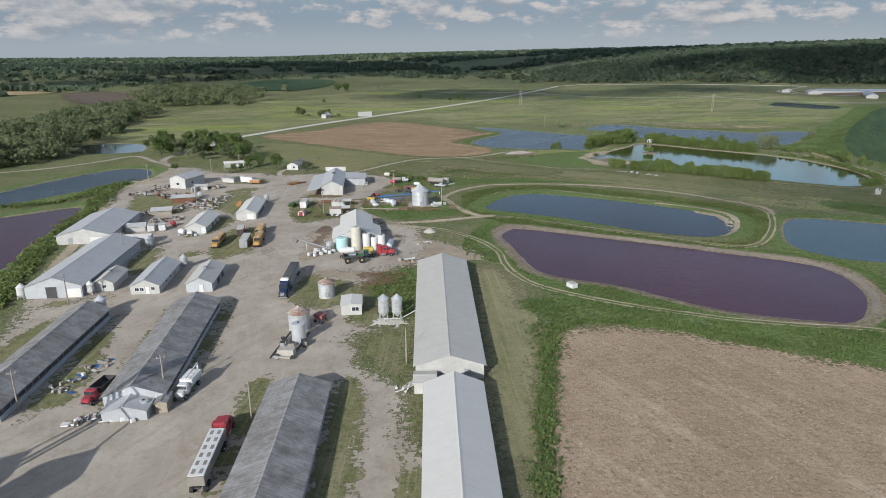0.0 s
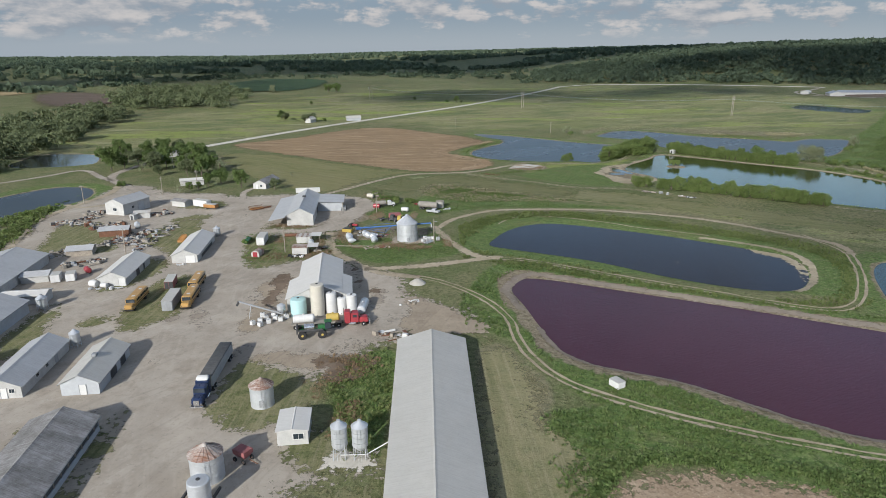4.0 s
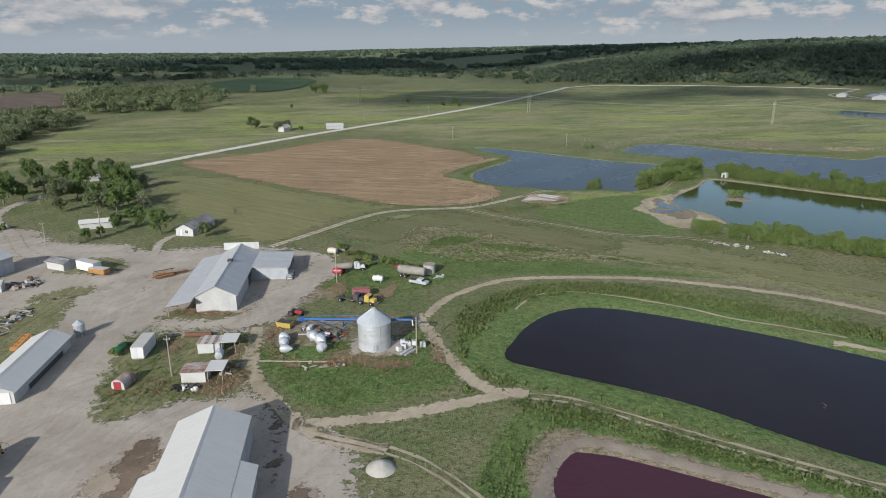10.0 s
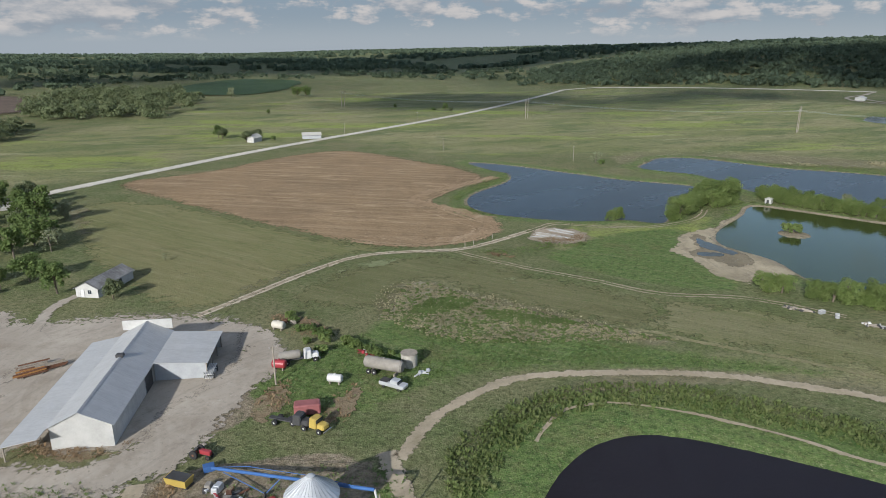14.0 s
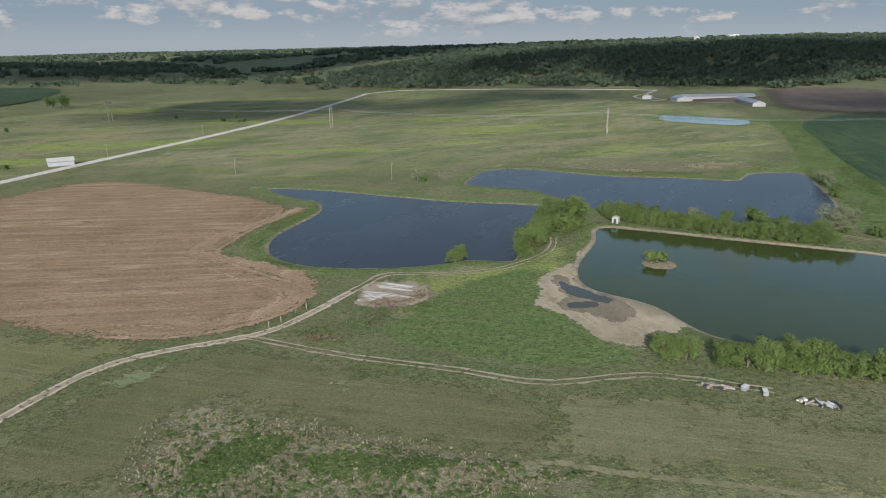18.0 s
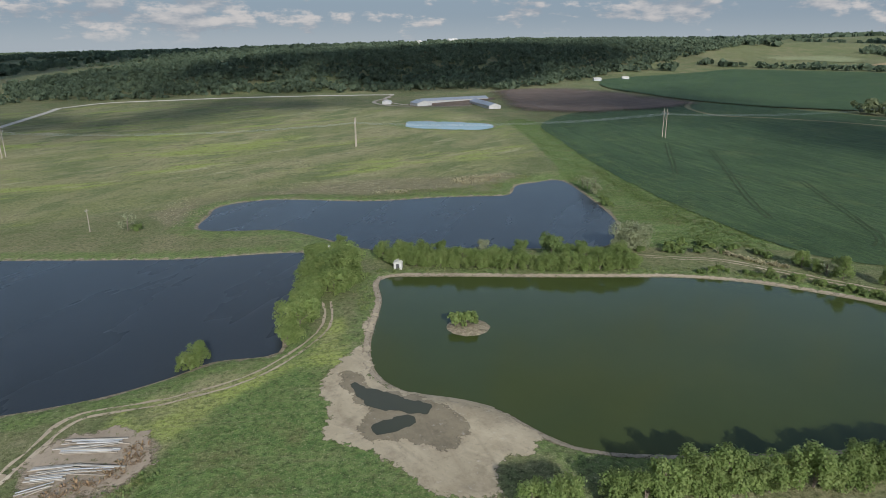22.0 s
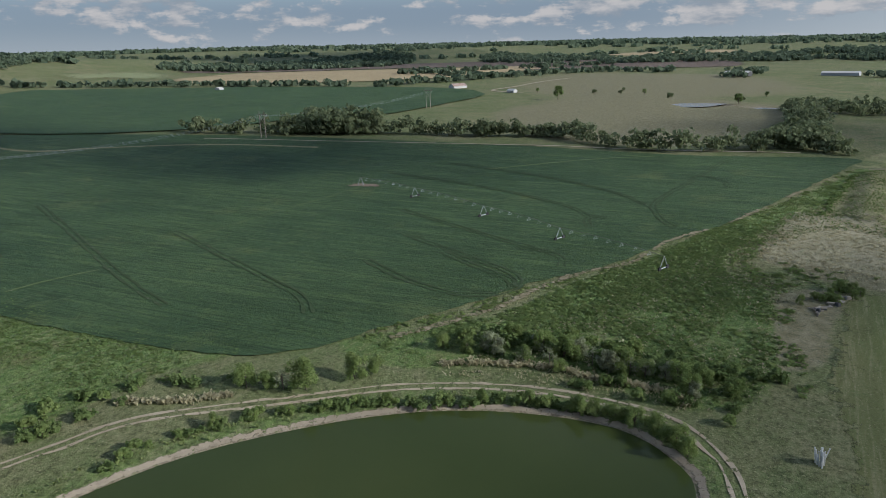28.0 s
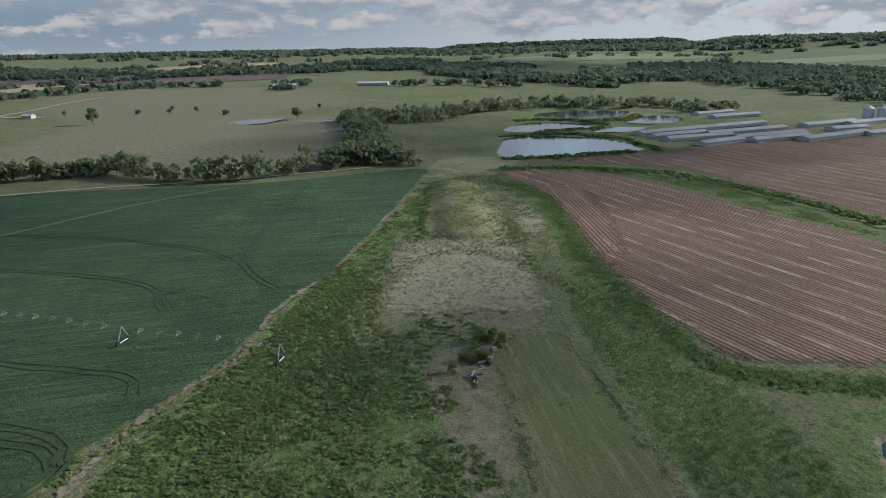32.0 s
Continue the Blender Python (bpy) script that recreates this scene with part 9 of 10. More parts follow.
SHEDS = [((404, -92), (367, -205), 11), ((390, -86), (374, -127), 10), ((376, -80), (355, -125), 10), ((351, -76), (342, -111), 11), ((370, -123), (345, -187), 11), ((348, -117), (326, -171), 11), ((335, -112), (319, -158), 11),
         ((314, -138), (297, -202), 12), ((437, -236), (425, -279), 11), ((416, -224), (398, -270), 11), ((341, -214), (323, -265), 11), ((319, -203), (306, -232), 11), ((321, -246), (308, -293), 11), ((294, -193), (284, -224), 11)]
for a, b, w in SHEDS:
    barn("pig_shed", "long low pale-roofed pig shed beside lagoons", a, b, w * 0.86, 2.0, 3.2, "roof_dull", "wall_grey", sheet_w=12)
for k in range(5):
    grain_bin(322 - 9 * k, -296 - 3 * k, 4.0, 9.0, 2.6, "distant galvanised grain bin beside pig sheds", rings=3, panels=12)
# closed dark walls paint the shade inside the open barn
barn("far_barn", "white-roofed pasture barn with dark walls for its open sides", (1068, -178), (1040, -200), 14, 5.0, 7.5, "roof_white", "dark")
barn("far_barn", "long pale-roofed barn in the pasture", (1034, -306), (996, -336), 12, 4.0, 6.0, "roof_white", "wall_grey")
barn("far_shed", "white metal shed beside a pasture lane", (871, 186), (862, 180), 6, 2.6, 4.2, "roof_white")
barn("far_house", "house with a red roof among trees", (950, 244), (962, 226), 10, 3, 6, "roof_rust")
barn("far_house", "white house beside ponds and trees", (486, -318), (500, -330), 9, 3, 5, "roof_pale")
for a, b, w, lab in (((780, 853), (788, 847), 7, "small house under trees below a hill"), ((818, 834), (824, 828), 7, "small house under trees below a hill"), ((1010, 545), (1018, 541), 7, "white farm shed beside far trees")):
    barn("far_house", lab, a, b, w, 2.6, 4.4, "roof_pale", "wall_grey")
for a, b in (((1016, 1418), (1030, 1424)), ((1046, 1440), (1058, 1436)), ((960, 1452), (972, 1458))):
    barn("far_house", "white house on a wooded hilltop", a, b, 10, 9, 13, "roof_white", "wall_white")
gh = thing("gravel_heap", "small grey gravel heap beside the lane", "gravel", -4.5, 218.8)
part("heap", G().lathe((0, 0, -0.05), [(2.3, 0.0), (2.0, 0.3), (1.4, 0.75), (0.7, 1.15), (0.15, 1.35)], 18), "concrete", gh)
strip("pasture_lane", [(860, 172), (902, 200), (956, 160), (1032, 110), (1101, 46)], 6, M["trackdirt"], 0.5, "faint pasture lane", "track", 10, 0.1)

# ---- trees, bushes, woods and weeds ----
rng = np.random.default_rng(7)


def leaf_cloud(r, centres, radii, count, size, up=0.25, low=None):
    """Leaf clumps as small bent quads on the skins of several balls. Returns vertices and faces."""
    pick = r.choice(len(centres), count, p=radii ** 2 / np.sum(radii ** 2))
    d = r.normal(size=(count, 3))
    d[:, 2] += up
    d /= np.linalg.norm(d, axis=1)[:, None]
    c = centres[pick] + d * (radii[pick] * r.uniform(0.50, 1.16, count))[:, None]
    if low is not None:
        c[:, 2] = np.maximum(c[:, 2], low)
    n = d + np.array([0, 0, 0.85]) + r.normal(scale=0.6, size=(count, 3))
    n /= np.linalg.norm(n, axis=1)[:, None]
    a = np.cross(n, r.normal(size=(count, 3)))
    a /= np.linalg.norm(a, axis=1)[:, None] + 1e-9
    b = np.cross(n, a)
    s = (size * r.uniform(0.6, 1.35, count))[:, None]
    bend = n * s * r.uniform(-0.25, 0.35, (count, 1))
    v = np.stack([c - a * s * 0.6 - b * s * 0.45, c + a * s * 0.55 - b * s * 0.5 + bend, c + a * s * 0.6 + b * s * 0.5, c - a * s * 0.5 + b * s * 0.5 + bend], 1).reshape(-1, 3)
    f = np.arange(count * 4).reshape(-1, 4)
    return v, f


def tree(name, label, tall, wide, count, size, mat, seed, bare=0.13, stems=1, low=None, droop=0.22):
    """A tree or bush: tapered trunk, limbs and a crown of leaf clumps with gaps."""
    r = np.random.default_rng(seed)
    t = thing(name, label, "bush" if tall < 3.2 else "tree", z=0.0)
    base = tall * bare
    n = 10 if tall < 4 else 17
    ang = r.uniform(0, 6.28, n)
    rad = wide * np.sqrt(r.uniform(0.02, 0.62, n))
    centres = np.column_stack([rad * np.cos(ang), rad * np.sin(ang), base + (tall - base) * r.uniform(droop, 0.80, n)])
    radii = wide * r.uniform(0.20, 0.44, n)
    centres[0], radii[0] = (0, 0, base + (tall - base) * 0.72), wide * 0.40
    centres[:, 2] = np.minimum(centres[:, 2], tall - radii * 0.9)
    g = G()
    thick = 0.035 * tall
    for k in range(stems):
        lean = r.normal(scale=0.06 * tall * (stems > 1) + 0.02 * tall, size=2)
        mid = (lean[0] * 0.4, lean[1] * 0.4, tall * 0.3)
        top = (lean[0], lean[1], tall * 0.72)
        g.path([(lean[0] * 0.1, lean[1] * 0.1, -0.15), mid, top], thick * 0.75 / stems ** 0.5, 6)
        for c in centres[k::stems][: 4 if stems == 1 else 1]:
            g.tube(mid, tuple(c), thick * 0.3, thick * 0.07, 4, False)
    part("trunk", g, "bark", t)
    v, f = leaf_cloud(r, centres, radii, count, size, low=low)
    crown = G()
    crown.v, crown.f = v.tolist(), f.tolist()
    me = bpy.data.meshes.new("crown")
    me.from_pydata(crown.v, [], crown.f)
    me.materials.append(M[mat])
    o = new("crown", me)
    o.parent = t
    return t


KINDS = {
    "oak": [tree("tree", "broad green deciduous tree with a full round crown", 9.5, 4.6, 1900, 0.44, "leaf", 1), tree("tree", "tall green deciduous tree with an uneven crown", 11.0, 4.2, 1900, 0.44, "leaf", 2)],
    "dark": [tree("tree", "dark green shade tree beside the farmhouses", 8.0, 3.8, 1500, 0.42, "creek_leaf", 3), tree("tree", "dark slender tree in a yard", 8.5, 2.8, 1100, 0.42, "leaf", 4)],
    "willow": [tree("willow", "bright green willow bush at the water's edge", 4.6, 2.5, 2100, 0.19, "willow", 5, 0.05, 3, 0.2, 0.10), tree("willow", "bright green willow bush on a pond bank", 5.6, 2.7, 2300, 0.20, "willow", 6, 0.05, 3, 0.2, 0.10)],
    "silver": [tree("tree", "silvery grey-green tree on a pond bank", 7.5, 3.8, 2400, 0.26, "silver", 8, 0.02, 3, 0.4, 0.06)],
    "poplar": [tree("tree", "broad silvery poplar with foliage down to the grass", 9.6, 6.4, 6500, 0.30, "silver", 14, 0.0, 4, 0.3, 0.06)],
    "bush": [tree("bush", "low bright green willow bush", 2.2, 1.7, 320, 0.36, "willow", 9, 0.02, 3, 0.1), tree("bush", "low dull green bush in rough grass", 1.8, 1.8, 300, 0.36, "leaf", 10, 0.02, 3, 0.1)],
    "bare": [tree("tree", "half-bare tree with thin grey foliage", 6.5, 3.2, 260, 0.32, "silver", 11, 0.15, 2)],
}
USED = set()


def plant(kind, x, y, scale=1.0, k=None):
    """Stands one tree of a kind on the ground; the first of each is the pattern itself."""
    opts = KINDS[kind]
    k = int(rng.integers(len(opts))) if k is None else k
    turn, s = float(rng.uniform(0, 360)), scale * float(rng.uniform(0.74, 1.22))
    z = float(height(np.array([x]), np.array([y]))[0])
    if (kind, k) not in USED:
        USED.add((kind, k))
        opts[k].matrix_world = pose(x, y, z, 0, 0, turn) @ Matrix.Scale(s, 4)
        return opts[k]
    c = copy_thing(opts[k], pose(x, y, z, 0, 0, turn))
    c.scale = (s, s, s)
    return c


def row(kind, pts, gap, spread=0.8, scale=1.0, skip=0.0):
    c = curve_through(pts, 0.5, False)
    d = 0.0
    for a, b in zip(c[:-1], c[1:]):
        d += float(np.linalg.norm(b - a))
        if d >= gap:
            d -= gap * float(rng.uniform(0.75, 1.25))
            if rng.random() >= skip:
                plant(kind, float(b[0] + rng.normal() * spread), float(b[1] + rng.normal() * spread), scale)


# round the ponds
row("willow", [(89, 412), (96, 419), (105, 429), (112, 439), (119, 450), (126, 460)], 2.2, 0.9, 1.3)
row("willow", [(113, 427), (118, 434), (123, 441), (127, 450)], 2.4, 1.3, 1.5)
for x, y, s in ((113, 433, 0.8), (118, 441, 0.85), (122, 446, 0.8)):
    plant("oak", x, y, s)
row("willow", [(130, 462), (137, 463)], 2.5, 0.6, 0.9)
row("willow", [(138.5, 439), (147.5, 428), (156.5, 419), (164.5, 410), (170.5, 403.5), (177.5, 398), (187, 392)], 1.5, 0.5, 0.95)
row("willow", [(137, 444), (146, 434), (155, 425), (164, 416)], 2.3, 0.9, 1.05)
row("willow", [(172, 408), (180, 402), (188, 397)], 2.6, 0.8, 1.0)
for kind, x, y, size in (("willow", 139.5, 447, 1.15), ("oak", 152.5, 436, 0.55), ("silver", 162, 428, 0.75), ("oak", 169.5, 420, 0.52), ("oak", 175.5, 413.5, 0.68), ("oak", 178, 410, 0.62), ("dark", 181, 407.5, 0.60), ("willow", 184, 404, 1.0),
                         ("poplar", 199, 403, 1.0), ("silver", 193.5, 404, 0.75), ("willow", 206, 402, 0.6), ("bare", 257, 459, 1.15), ("bare", 260, 465, 1.0), ("bare", 263, 470, 0.8)):
    plant(kind, x, y, size)
row("bush", [(205, 398), (214, 392), (220, 383)], 4.0, 1.2)
row("willow", [(196, 378), (203, 370), (208, 355), (210, 340), (209, 325), (207, 310)], 6.5, 0.6, 0.42, 0.15)
row("bush", [(195, 379), (202, 371), (207.5, 356), (209.5, 340), (208.5, 325), (206.5, 311), (201, 299)], 1.7, 0.5, 0.75, 0.1)
row("willow", [(205, 305), (200, 297), (194, 291.5), (187, 289)], 1.9, 0.5, 0.55)
row("willow", [(88, 344), (94, 340.5)], 1.5, 0.5, 0.95)
row("willow", [(97, 338.5), (110, 330.5), (122, 322.5), (138, 311), (152, 301)], 1.7, 0.5, 1.1)
for x, y, s in ((71, 416, 0.9), (74, 418, 1.0), (69.5, 417, 0.6)):
    plant("willow", x, y, s)
plant("bare", 72, 418.5, 0.5)
plant("bush", 124.4, 394.4, 1.15, 0)
plant("bush", 123.4, 395.8, 1.05, 0)
plant("bush", 124.8, 396.0, 1.1, 0)
plant("bush", 125.8, 393.6, 0.8, 0)
for x, y, s in ((218, 361, 1.0), (217, 357, 0.9), (216, 350, 1.0), (219, 341, 0.95), (221, 337, 0.85)):
    plant("willow", x, y, s)
plant("bare", 216.5, 354, 0.8)
row("willow", [(229, 324), (226, 312), (221, 301), (215, 291), (209, 282), (204, 273)], 3.2, 1.8, 0.80)
row("silver", [(230, 318), (226, 306), (220, 296), (214, 287), (208, 276)], 3.4, 2.2, 0.52)
row("bush", [(232, 322), (231, 310), (226, 297), (219, 286), (213, 276), (208, 266)], 1.5, 2.4, 1.25)
row("bare", [(226, 316), (218, 298), (210, 284)], 7.0, 1.5, 0.55)
row("bush", [(214, 303), (208, 292), (202, 282), (196, 276)], 2.4, 1.2, 0.8)
row("willow", [(240, 236), (244, 228), (248, 222), (246, 219)], 1.7, 1.5, 0.42)
plant("willow", 248.5, 222.5, 0.75)
plant("bare", 93, 532, 1.1)
plant("bush", 95.5, 531, 1.0)
plant("silver", 256, 458, 0.6)
row("bush", [(254, 454), (247, 446), (240, 437)], 5, 1.0)
row("bush", [(196, 399), (204, 394), (212, 387), (219, 374), (222, 362)], 4, 1.5, 0.9, 0.2)
# weeds and brush by the silo and in the meadow
row("bush", [(-30, 327), (-22, 325), (-14, 318), (-8, 312), (-2, 308)], 2.3, 1.5, 0.75)
row("bush", [(-22, 318), (-14, 312)], 2.4, 1.2, 0.8)
row("bush", [(-62, 254), (-60, 262)], 2.5, 0.5, 0.7)
# farmhouse trees
for kind, x, y, s in (("oak", -88, 347, 1.0), ("dark", -72, 342.5, 0.75), ("dark", -104, 350, 0.9), ("bare", -109, 383, 1.2), ("oak", -148, 413, 1.1), ("oak", -152, 424, 1.0), ("dark", -134, 408, 1.1),
                      ("dark", -155, 452, 1.1), ("dark", -146, 446, 1.0), ("dark", -123, 376, 1.0), ("bare", -111, 334, 0.9), ("dark", -108, 338, 0.55), ("dark", -106, 343, 0.5), ("dark", -146, 392, 1.2),
                      ("dark", -116, 376, 1.1), ("oak", -118, 390, 0.9), ("oak", -168, 392, 1.1), ("dark", -164, 398, 1.0), ("dark", -190, 424, 1.0), ("oak", -140, 421, 1.0), ("dark", -155, 406, 1.0),
                      ("oak", -160, 440, 1.1), ("dark", -138, 378, 1.0), ("bare", -71, 373, 0.45), ("dark", -132, 392, 1.0), ("dark", -128, 400, 0.9), ("dark", -172, 420, 1.0), ("dark", -178, 432, 1.0),
                      ("oak", -165, 430, 0.9), ("dark", -142, 398, 1.0), ("bare", -150, 388, 0.9), ("dark", -136, 432, 0.9), ("dark", -127, 384, 0.8), ("oak", -185, 440, 1.0), ("oak", -100, 356, 0.8), ("dark", -116, 398, 0.9), ("oak", -130, 414, 1.0), ("silver", -112, 392, 0.9), ("oak", -146, 432, 0.9), ("dark", -162, 410, 1.0), ("oak", -174, 404, 0.9), ("silver", -126, 424, 0.8), ("bush", -145, 352, 1.2),
                      ("dark", -113, 622, 0.9), ("dark", -108, 632, 0.85), ("bush", -98, 634, 1.6), ("oak", -138, 645, 0.8), ("dark", -134, 640, 0.8), ("dark", 21, 826, 0.9), ("dark", 26, 822, 0.6),
                      ("dark", -142, 808, 0.7), ("dark", -28, 862, 0.6), ("bush", 10, 840, 2.0), ("oak", -147, 1030, 1.8), ("oak", -160, 1040, 1.6), ("silver", -242, 1040, 1.6),
                      ("dark", 763, 157, 1.5), ("dark", 860, 155, 0.7), ("dark", 849, 58, 0.7), ("dark", 816, 103, 0.9), ("dark", 810, 76, 0.7), ("dark", 800, 53, 0.7), ("dark", 743, 50, 1.0), ("dark", 678, 15, 1.1), ("dark", 684, 10, 0.9), ("dark", 738, -47, 0.9)):
    plant(kind, x, y, s)
for opts in KINDS.values():
    for k, o in enumerate(opts):
        if not o.location.length:
            o.location = (-60.0 + k, 470.0, 0.0)


def woods(name, label, xy, tall, wide, per, mat, seed, category="woods", lobes=1, up=0.0):
    """Many distant trees in one mesh: each a cluster of leaf clumps."""
    r = np.random.default_rng(seed)
    n = len(xy)
    z = height(xy[:, 0], xy[:, 1])
    tall, wide = np.broadcast_to(tall, n) * r.uniform(0.6, 1.25, n), np.broadcast_to(wide, n) * r.uniform(0.75, 1.25, n)
    d = r.normal(size=(n, per, 3))
    d[..., 2] = np.abs(d[..., 2]) * 1.0 - 0.35
    d /= np.linalg.norm(d, axis=2)[..., None]
    c = d * r.uniform(0.7, 1.1, (n, per, 1))
    if lobes > 1:
        mid = r.normal(scale=0.42, size=(n, lobes, 3))
        mid[..., 2] = r.uniform(-0.75, 0.55, (n, lobes))
        mid[..., :2] *= (1.15 - 0.55 * np.clip(mid[..., 2:], 0, 1))
        size = r.uniform(0.34, 0.62, (n, lobes))
        pick = r.integers(lobes, size=(n, per))
        c = np.take_along_axis(mid, pick[..., None], 1) + c * np.take_along_axis(size, pick, 1)[..., None]
    c[..., :2] *= wide[:, None, None]
    c[..., 2] = tall[:, None] * (0.50 + 0.46 * c[..., 2])
    c += np.column_stack([xy, z])[:, None, :]
    c, dn = c.reshape(-1, 3), d.reshape(-1, 3)
    m = len(c)
    nn = dn + r.normal(scale=0.4, size=(m, 3)) + np.array([0, 0, up])
    nn /= np.linalg.norm(nn, axis=1)[:, None]
    a = np.cross(nn, r.normal(size=(m, 3)))
    a /= np.linalg.norm(a, axis=1)[:, None] + 1e-9
    b = np.cross(nn, a)
    s = (np.repeat(wide, per) * r.uniform(0.7, 1.3, m) * ((1.45 if lobes == 1 else 1.25) / per ** 0.5))[:, None]
    bend = nn * s * r.uniform(-0.1, 0.4, (m, 1))
    v = np.stack([c - a * s - b * s * 0.8, c + a * s * 0.9 - b * s + bend, c + a * s + b * s * 0.9, c - a * s * 0.85 + b * s + bend], 1).reshape(-1, 3)
    return link(name, v.tolist(), np.arange(4 * m).reshape(-1, 4).tolist(), M[mat], label, category, "stuff")


def fill(pts, count, seed, keep=None):
    """Random places inside a plan outline."""
    r = np.random.default_rng(seed)
    q = curve_through(pts, 10.0)
    lo, hi = q.min(0), q.max(0)
    p = r.uniform(lo, hi, (count * 4, 2))
    p = p[signed(q, p[:, 0], p[:, 1]) < 0]
    if keep:
        p = p[keep(p[:, 0], p[:, 1])]
    return p[:count]


def along(lines, gap, spread, seed):
    r = np.random.default_rng(seed)
    out = []
    for pts in lines:
        c = curve_through(pts, gap, False)
        out.append(c + r.normal(scale=spread, size=c.shape))
    return np.concatenate(out)


def patchy(x, y):
    return np.sin(x / 131 + 1.3 * np.sin(y / 173)) * np.sin(y / 97 + 1.1 * np.sin(x / 211)) + 0.45 * np.sin(x / 47 + y / 61)


creek = fill([(-222, 366), (-238, 440), (-252, 520), (-270, 600), (-283, 650), (-300, 700), (-352, 690), (-350, 560), (-330, 440), (-300, 350)], 150, 21)
woods("creek_woods", "dark green creekside woodland with a ragged edge", creek, 12.5, 8.0, 300, "creek_leaf", 31, lobes=10)
band_w = fill([(-225, 790), (-278, 768), (-330, 770), (-380, 825), (-440, 1000), (-436, 1112), (-380, 1112), (-335, 1100), (-270, 980), (-235, 880)], 120, 22)
woods("creek_woods", "green tree band along a creek in the meadow", band_w, 14, 9.0, 280, "creek_leaf", 32, lobes=10)
hill = fill([(255, 1150), (366, 1082), (461, 1006), (565, 930), (632, 856), (773, 872), (933, 905), (1149, 920), (1500, 1000), (1650, 1400), (1200, 1560), (600, 1650), (260, 1600), (180, 1300)], 6600, 23)
woods("hill_woods", "dense dark woodland covering a long hill", hill, 10, 6.0, 23, "wood_leaf", 33, "woods", 4)
north = fill([(-4600, 1500), (-1500, 1500), (-620, 1180), (-480, 1430), (-180, 1500), (30, 1320), (170, 1220), (240, 1600), (700, 1700), (1500, 1600), (3200, 2200), (3200, 4700), (-4600, 4700)], 11500, 24,
             lambda x, y: (patchy(x * 0.8, y * 0.8) > -0.12 + 0.2 * np.sin(x / 700)) | (np.abs(np.sin(x / 260 + 0.8 * np.sin(y / 310))) < 0.06))
close = np.hypot(north[:, 0] - 60, north[:, 1] - 300) < 1750
woods("near_woods", "dark woods along the foot of rolling hills", north[close], 9, 8, 40, "wood_leaf", 34, lobes=5)
woods("far_woods", "dark distant woods on rolling hills", north[~close], 8.5, 11, 8, "wood_leaf", 34)
west = fill([(-4600, -200), (-1400, 200), (-900, 600), (-620, 1000), (-640, 1180), (-1500, 1500), (-4600, 1500)], 2500, 25, lambda x, y: patchy(x * 0.8, y * 0.8) > 0.0)
woods("far_woods", "dark distant woods beyond meadows", west, 8, 9, 9, "wood_leaf", 35)
hedge = along([[(592, 470), (560, 340), (531, 263), (519, 221), (479, 202), (455, 178), (453, 135), (450, 109), (432, 93)], [(431, 91), (445, 108), (458, 104), (484, 78), (522, 50), (568, 18), (626, -8)], [(440, 104), (466, 84), (500, 58)], [(445, 127), (470, 102), (522, 57), (580, 22), (626, -6)],
               [(585, 392), (575, 372), (562, 345)], [(531, 263), (519, 225), (500, 212)]], 4.2, 2.4, 26)
woods("tree_row", "dense dark tree row between crop field and pasture", hedge, 11.5, 5.4, 90, "creek_leaf", 36, "tree row", 6)
copse = fill([(566, 400), (590, 395), (592, 360), (570, 335), (556, 350)], 60, 27)
woods("copse", "rounded green copse at a field corner", copse, 16, 7.5, 110, "creek_leaf", 37, "woods", 7)
strip_e = along([[(619, -13), (588, -24), (572, -44), (576, -64), (592, -100), (596, -152), (582, -200), (569, -226), (523, -266), (495, -291), (457, -285)], [(592, -100), (610, -150), (600, -210), (560, -260), (510, -300)],
                 [(626, -6), (640, -30), (620, -70), (612, -110)], [(590, -24), (600, -50), (598, -80)], [(455, -262), (440, -300), (446, -318)]], 4.2, 5.0, 28)
woods("tree_row", "dark trees along ponds and a far shed", strip_e, 10.5, 5.4, 60, "creek_leaf", 38, "tree row", 5)
se_wood = fill([(330, -440), (450, -520), (620, -640), (900, -900), (1100, -1250), (800, -1500), (300, -1000), (150, -560)], 1500, 29)
woods("far_woods", "dark woodland beyond the pig farm", se_wood, 10, 6.5, 24, "wood_leaf", 39)
lines = along([[(1090, 860), (1120, 720), (1110, 600), (1085, 540)], [(1075, 520), (1060, 440), (1040, 380)], [(900, 905), (960, 870), (1010, 880)], [(1300, 300), (1500, -100), (1700, -500)], [(1000, 330), (1150, 150), (1260, -60), (1200, -160)],
               [(1180, 120), (1230, 200), (1350, 260)], [(900, -520), (1300, -700), (1500, -900)], [(1020, -160), (1090, -230), (1150, -260)], [(990, -350), (900, -420), (820, -430)], [(700, -500), (900, -560), (1100, -760)]], 9, 9, 41)
woods("tree_row", "distant dark hedgerow trees on the plain", lines, 9, 7, 14, "wood_leaf", 40, "tree row")
plain_far = fill([(1500, 1600), (1700, 700), (1900, -200), (1500, -900), (1100, -1500), (400, -2000), (-400, -2200), (600, -4700), (4700, -4700), (4900, 2500), (3200, 2200)], 8500, 42,
                 lambda x, y: (np.abs(np.sin((x - 0.4 * y) / 230 + 0.8 * np.sin(y / 510))) < 0.20) | ((np.hypot(x, y) > 3200) & (y > -2300)) | (patchy(x, y) > 0.8))
woods("far_woods", "scattered dark woods and hedgerows on a distant plain", plain_far[::2], 8, 12, 8, "wood_leaf", 43)
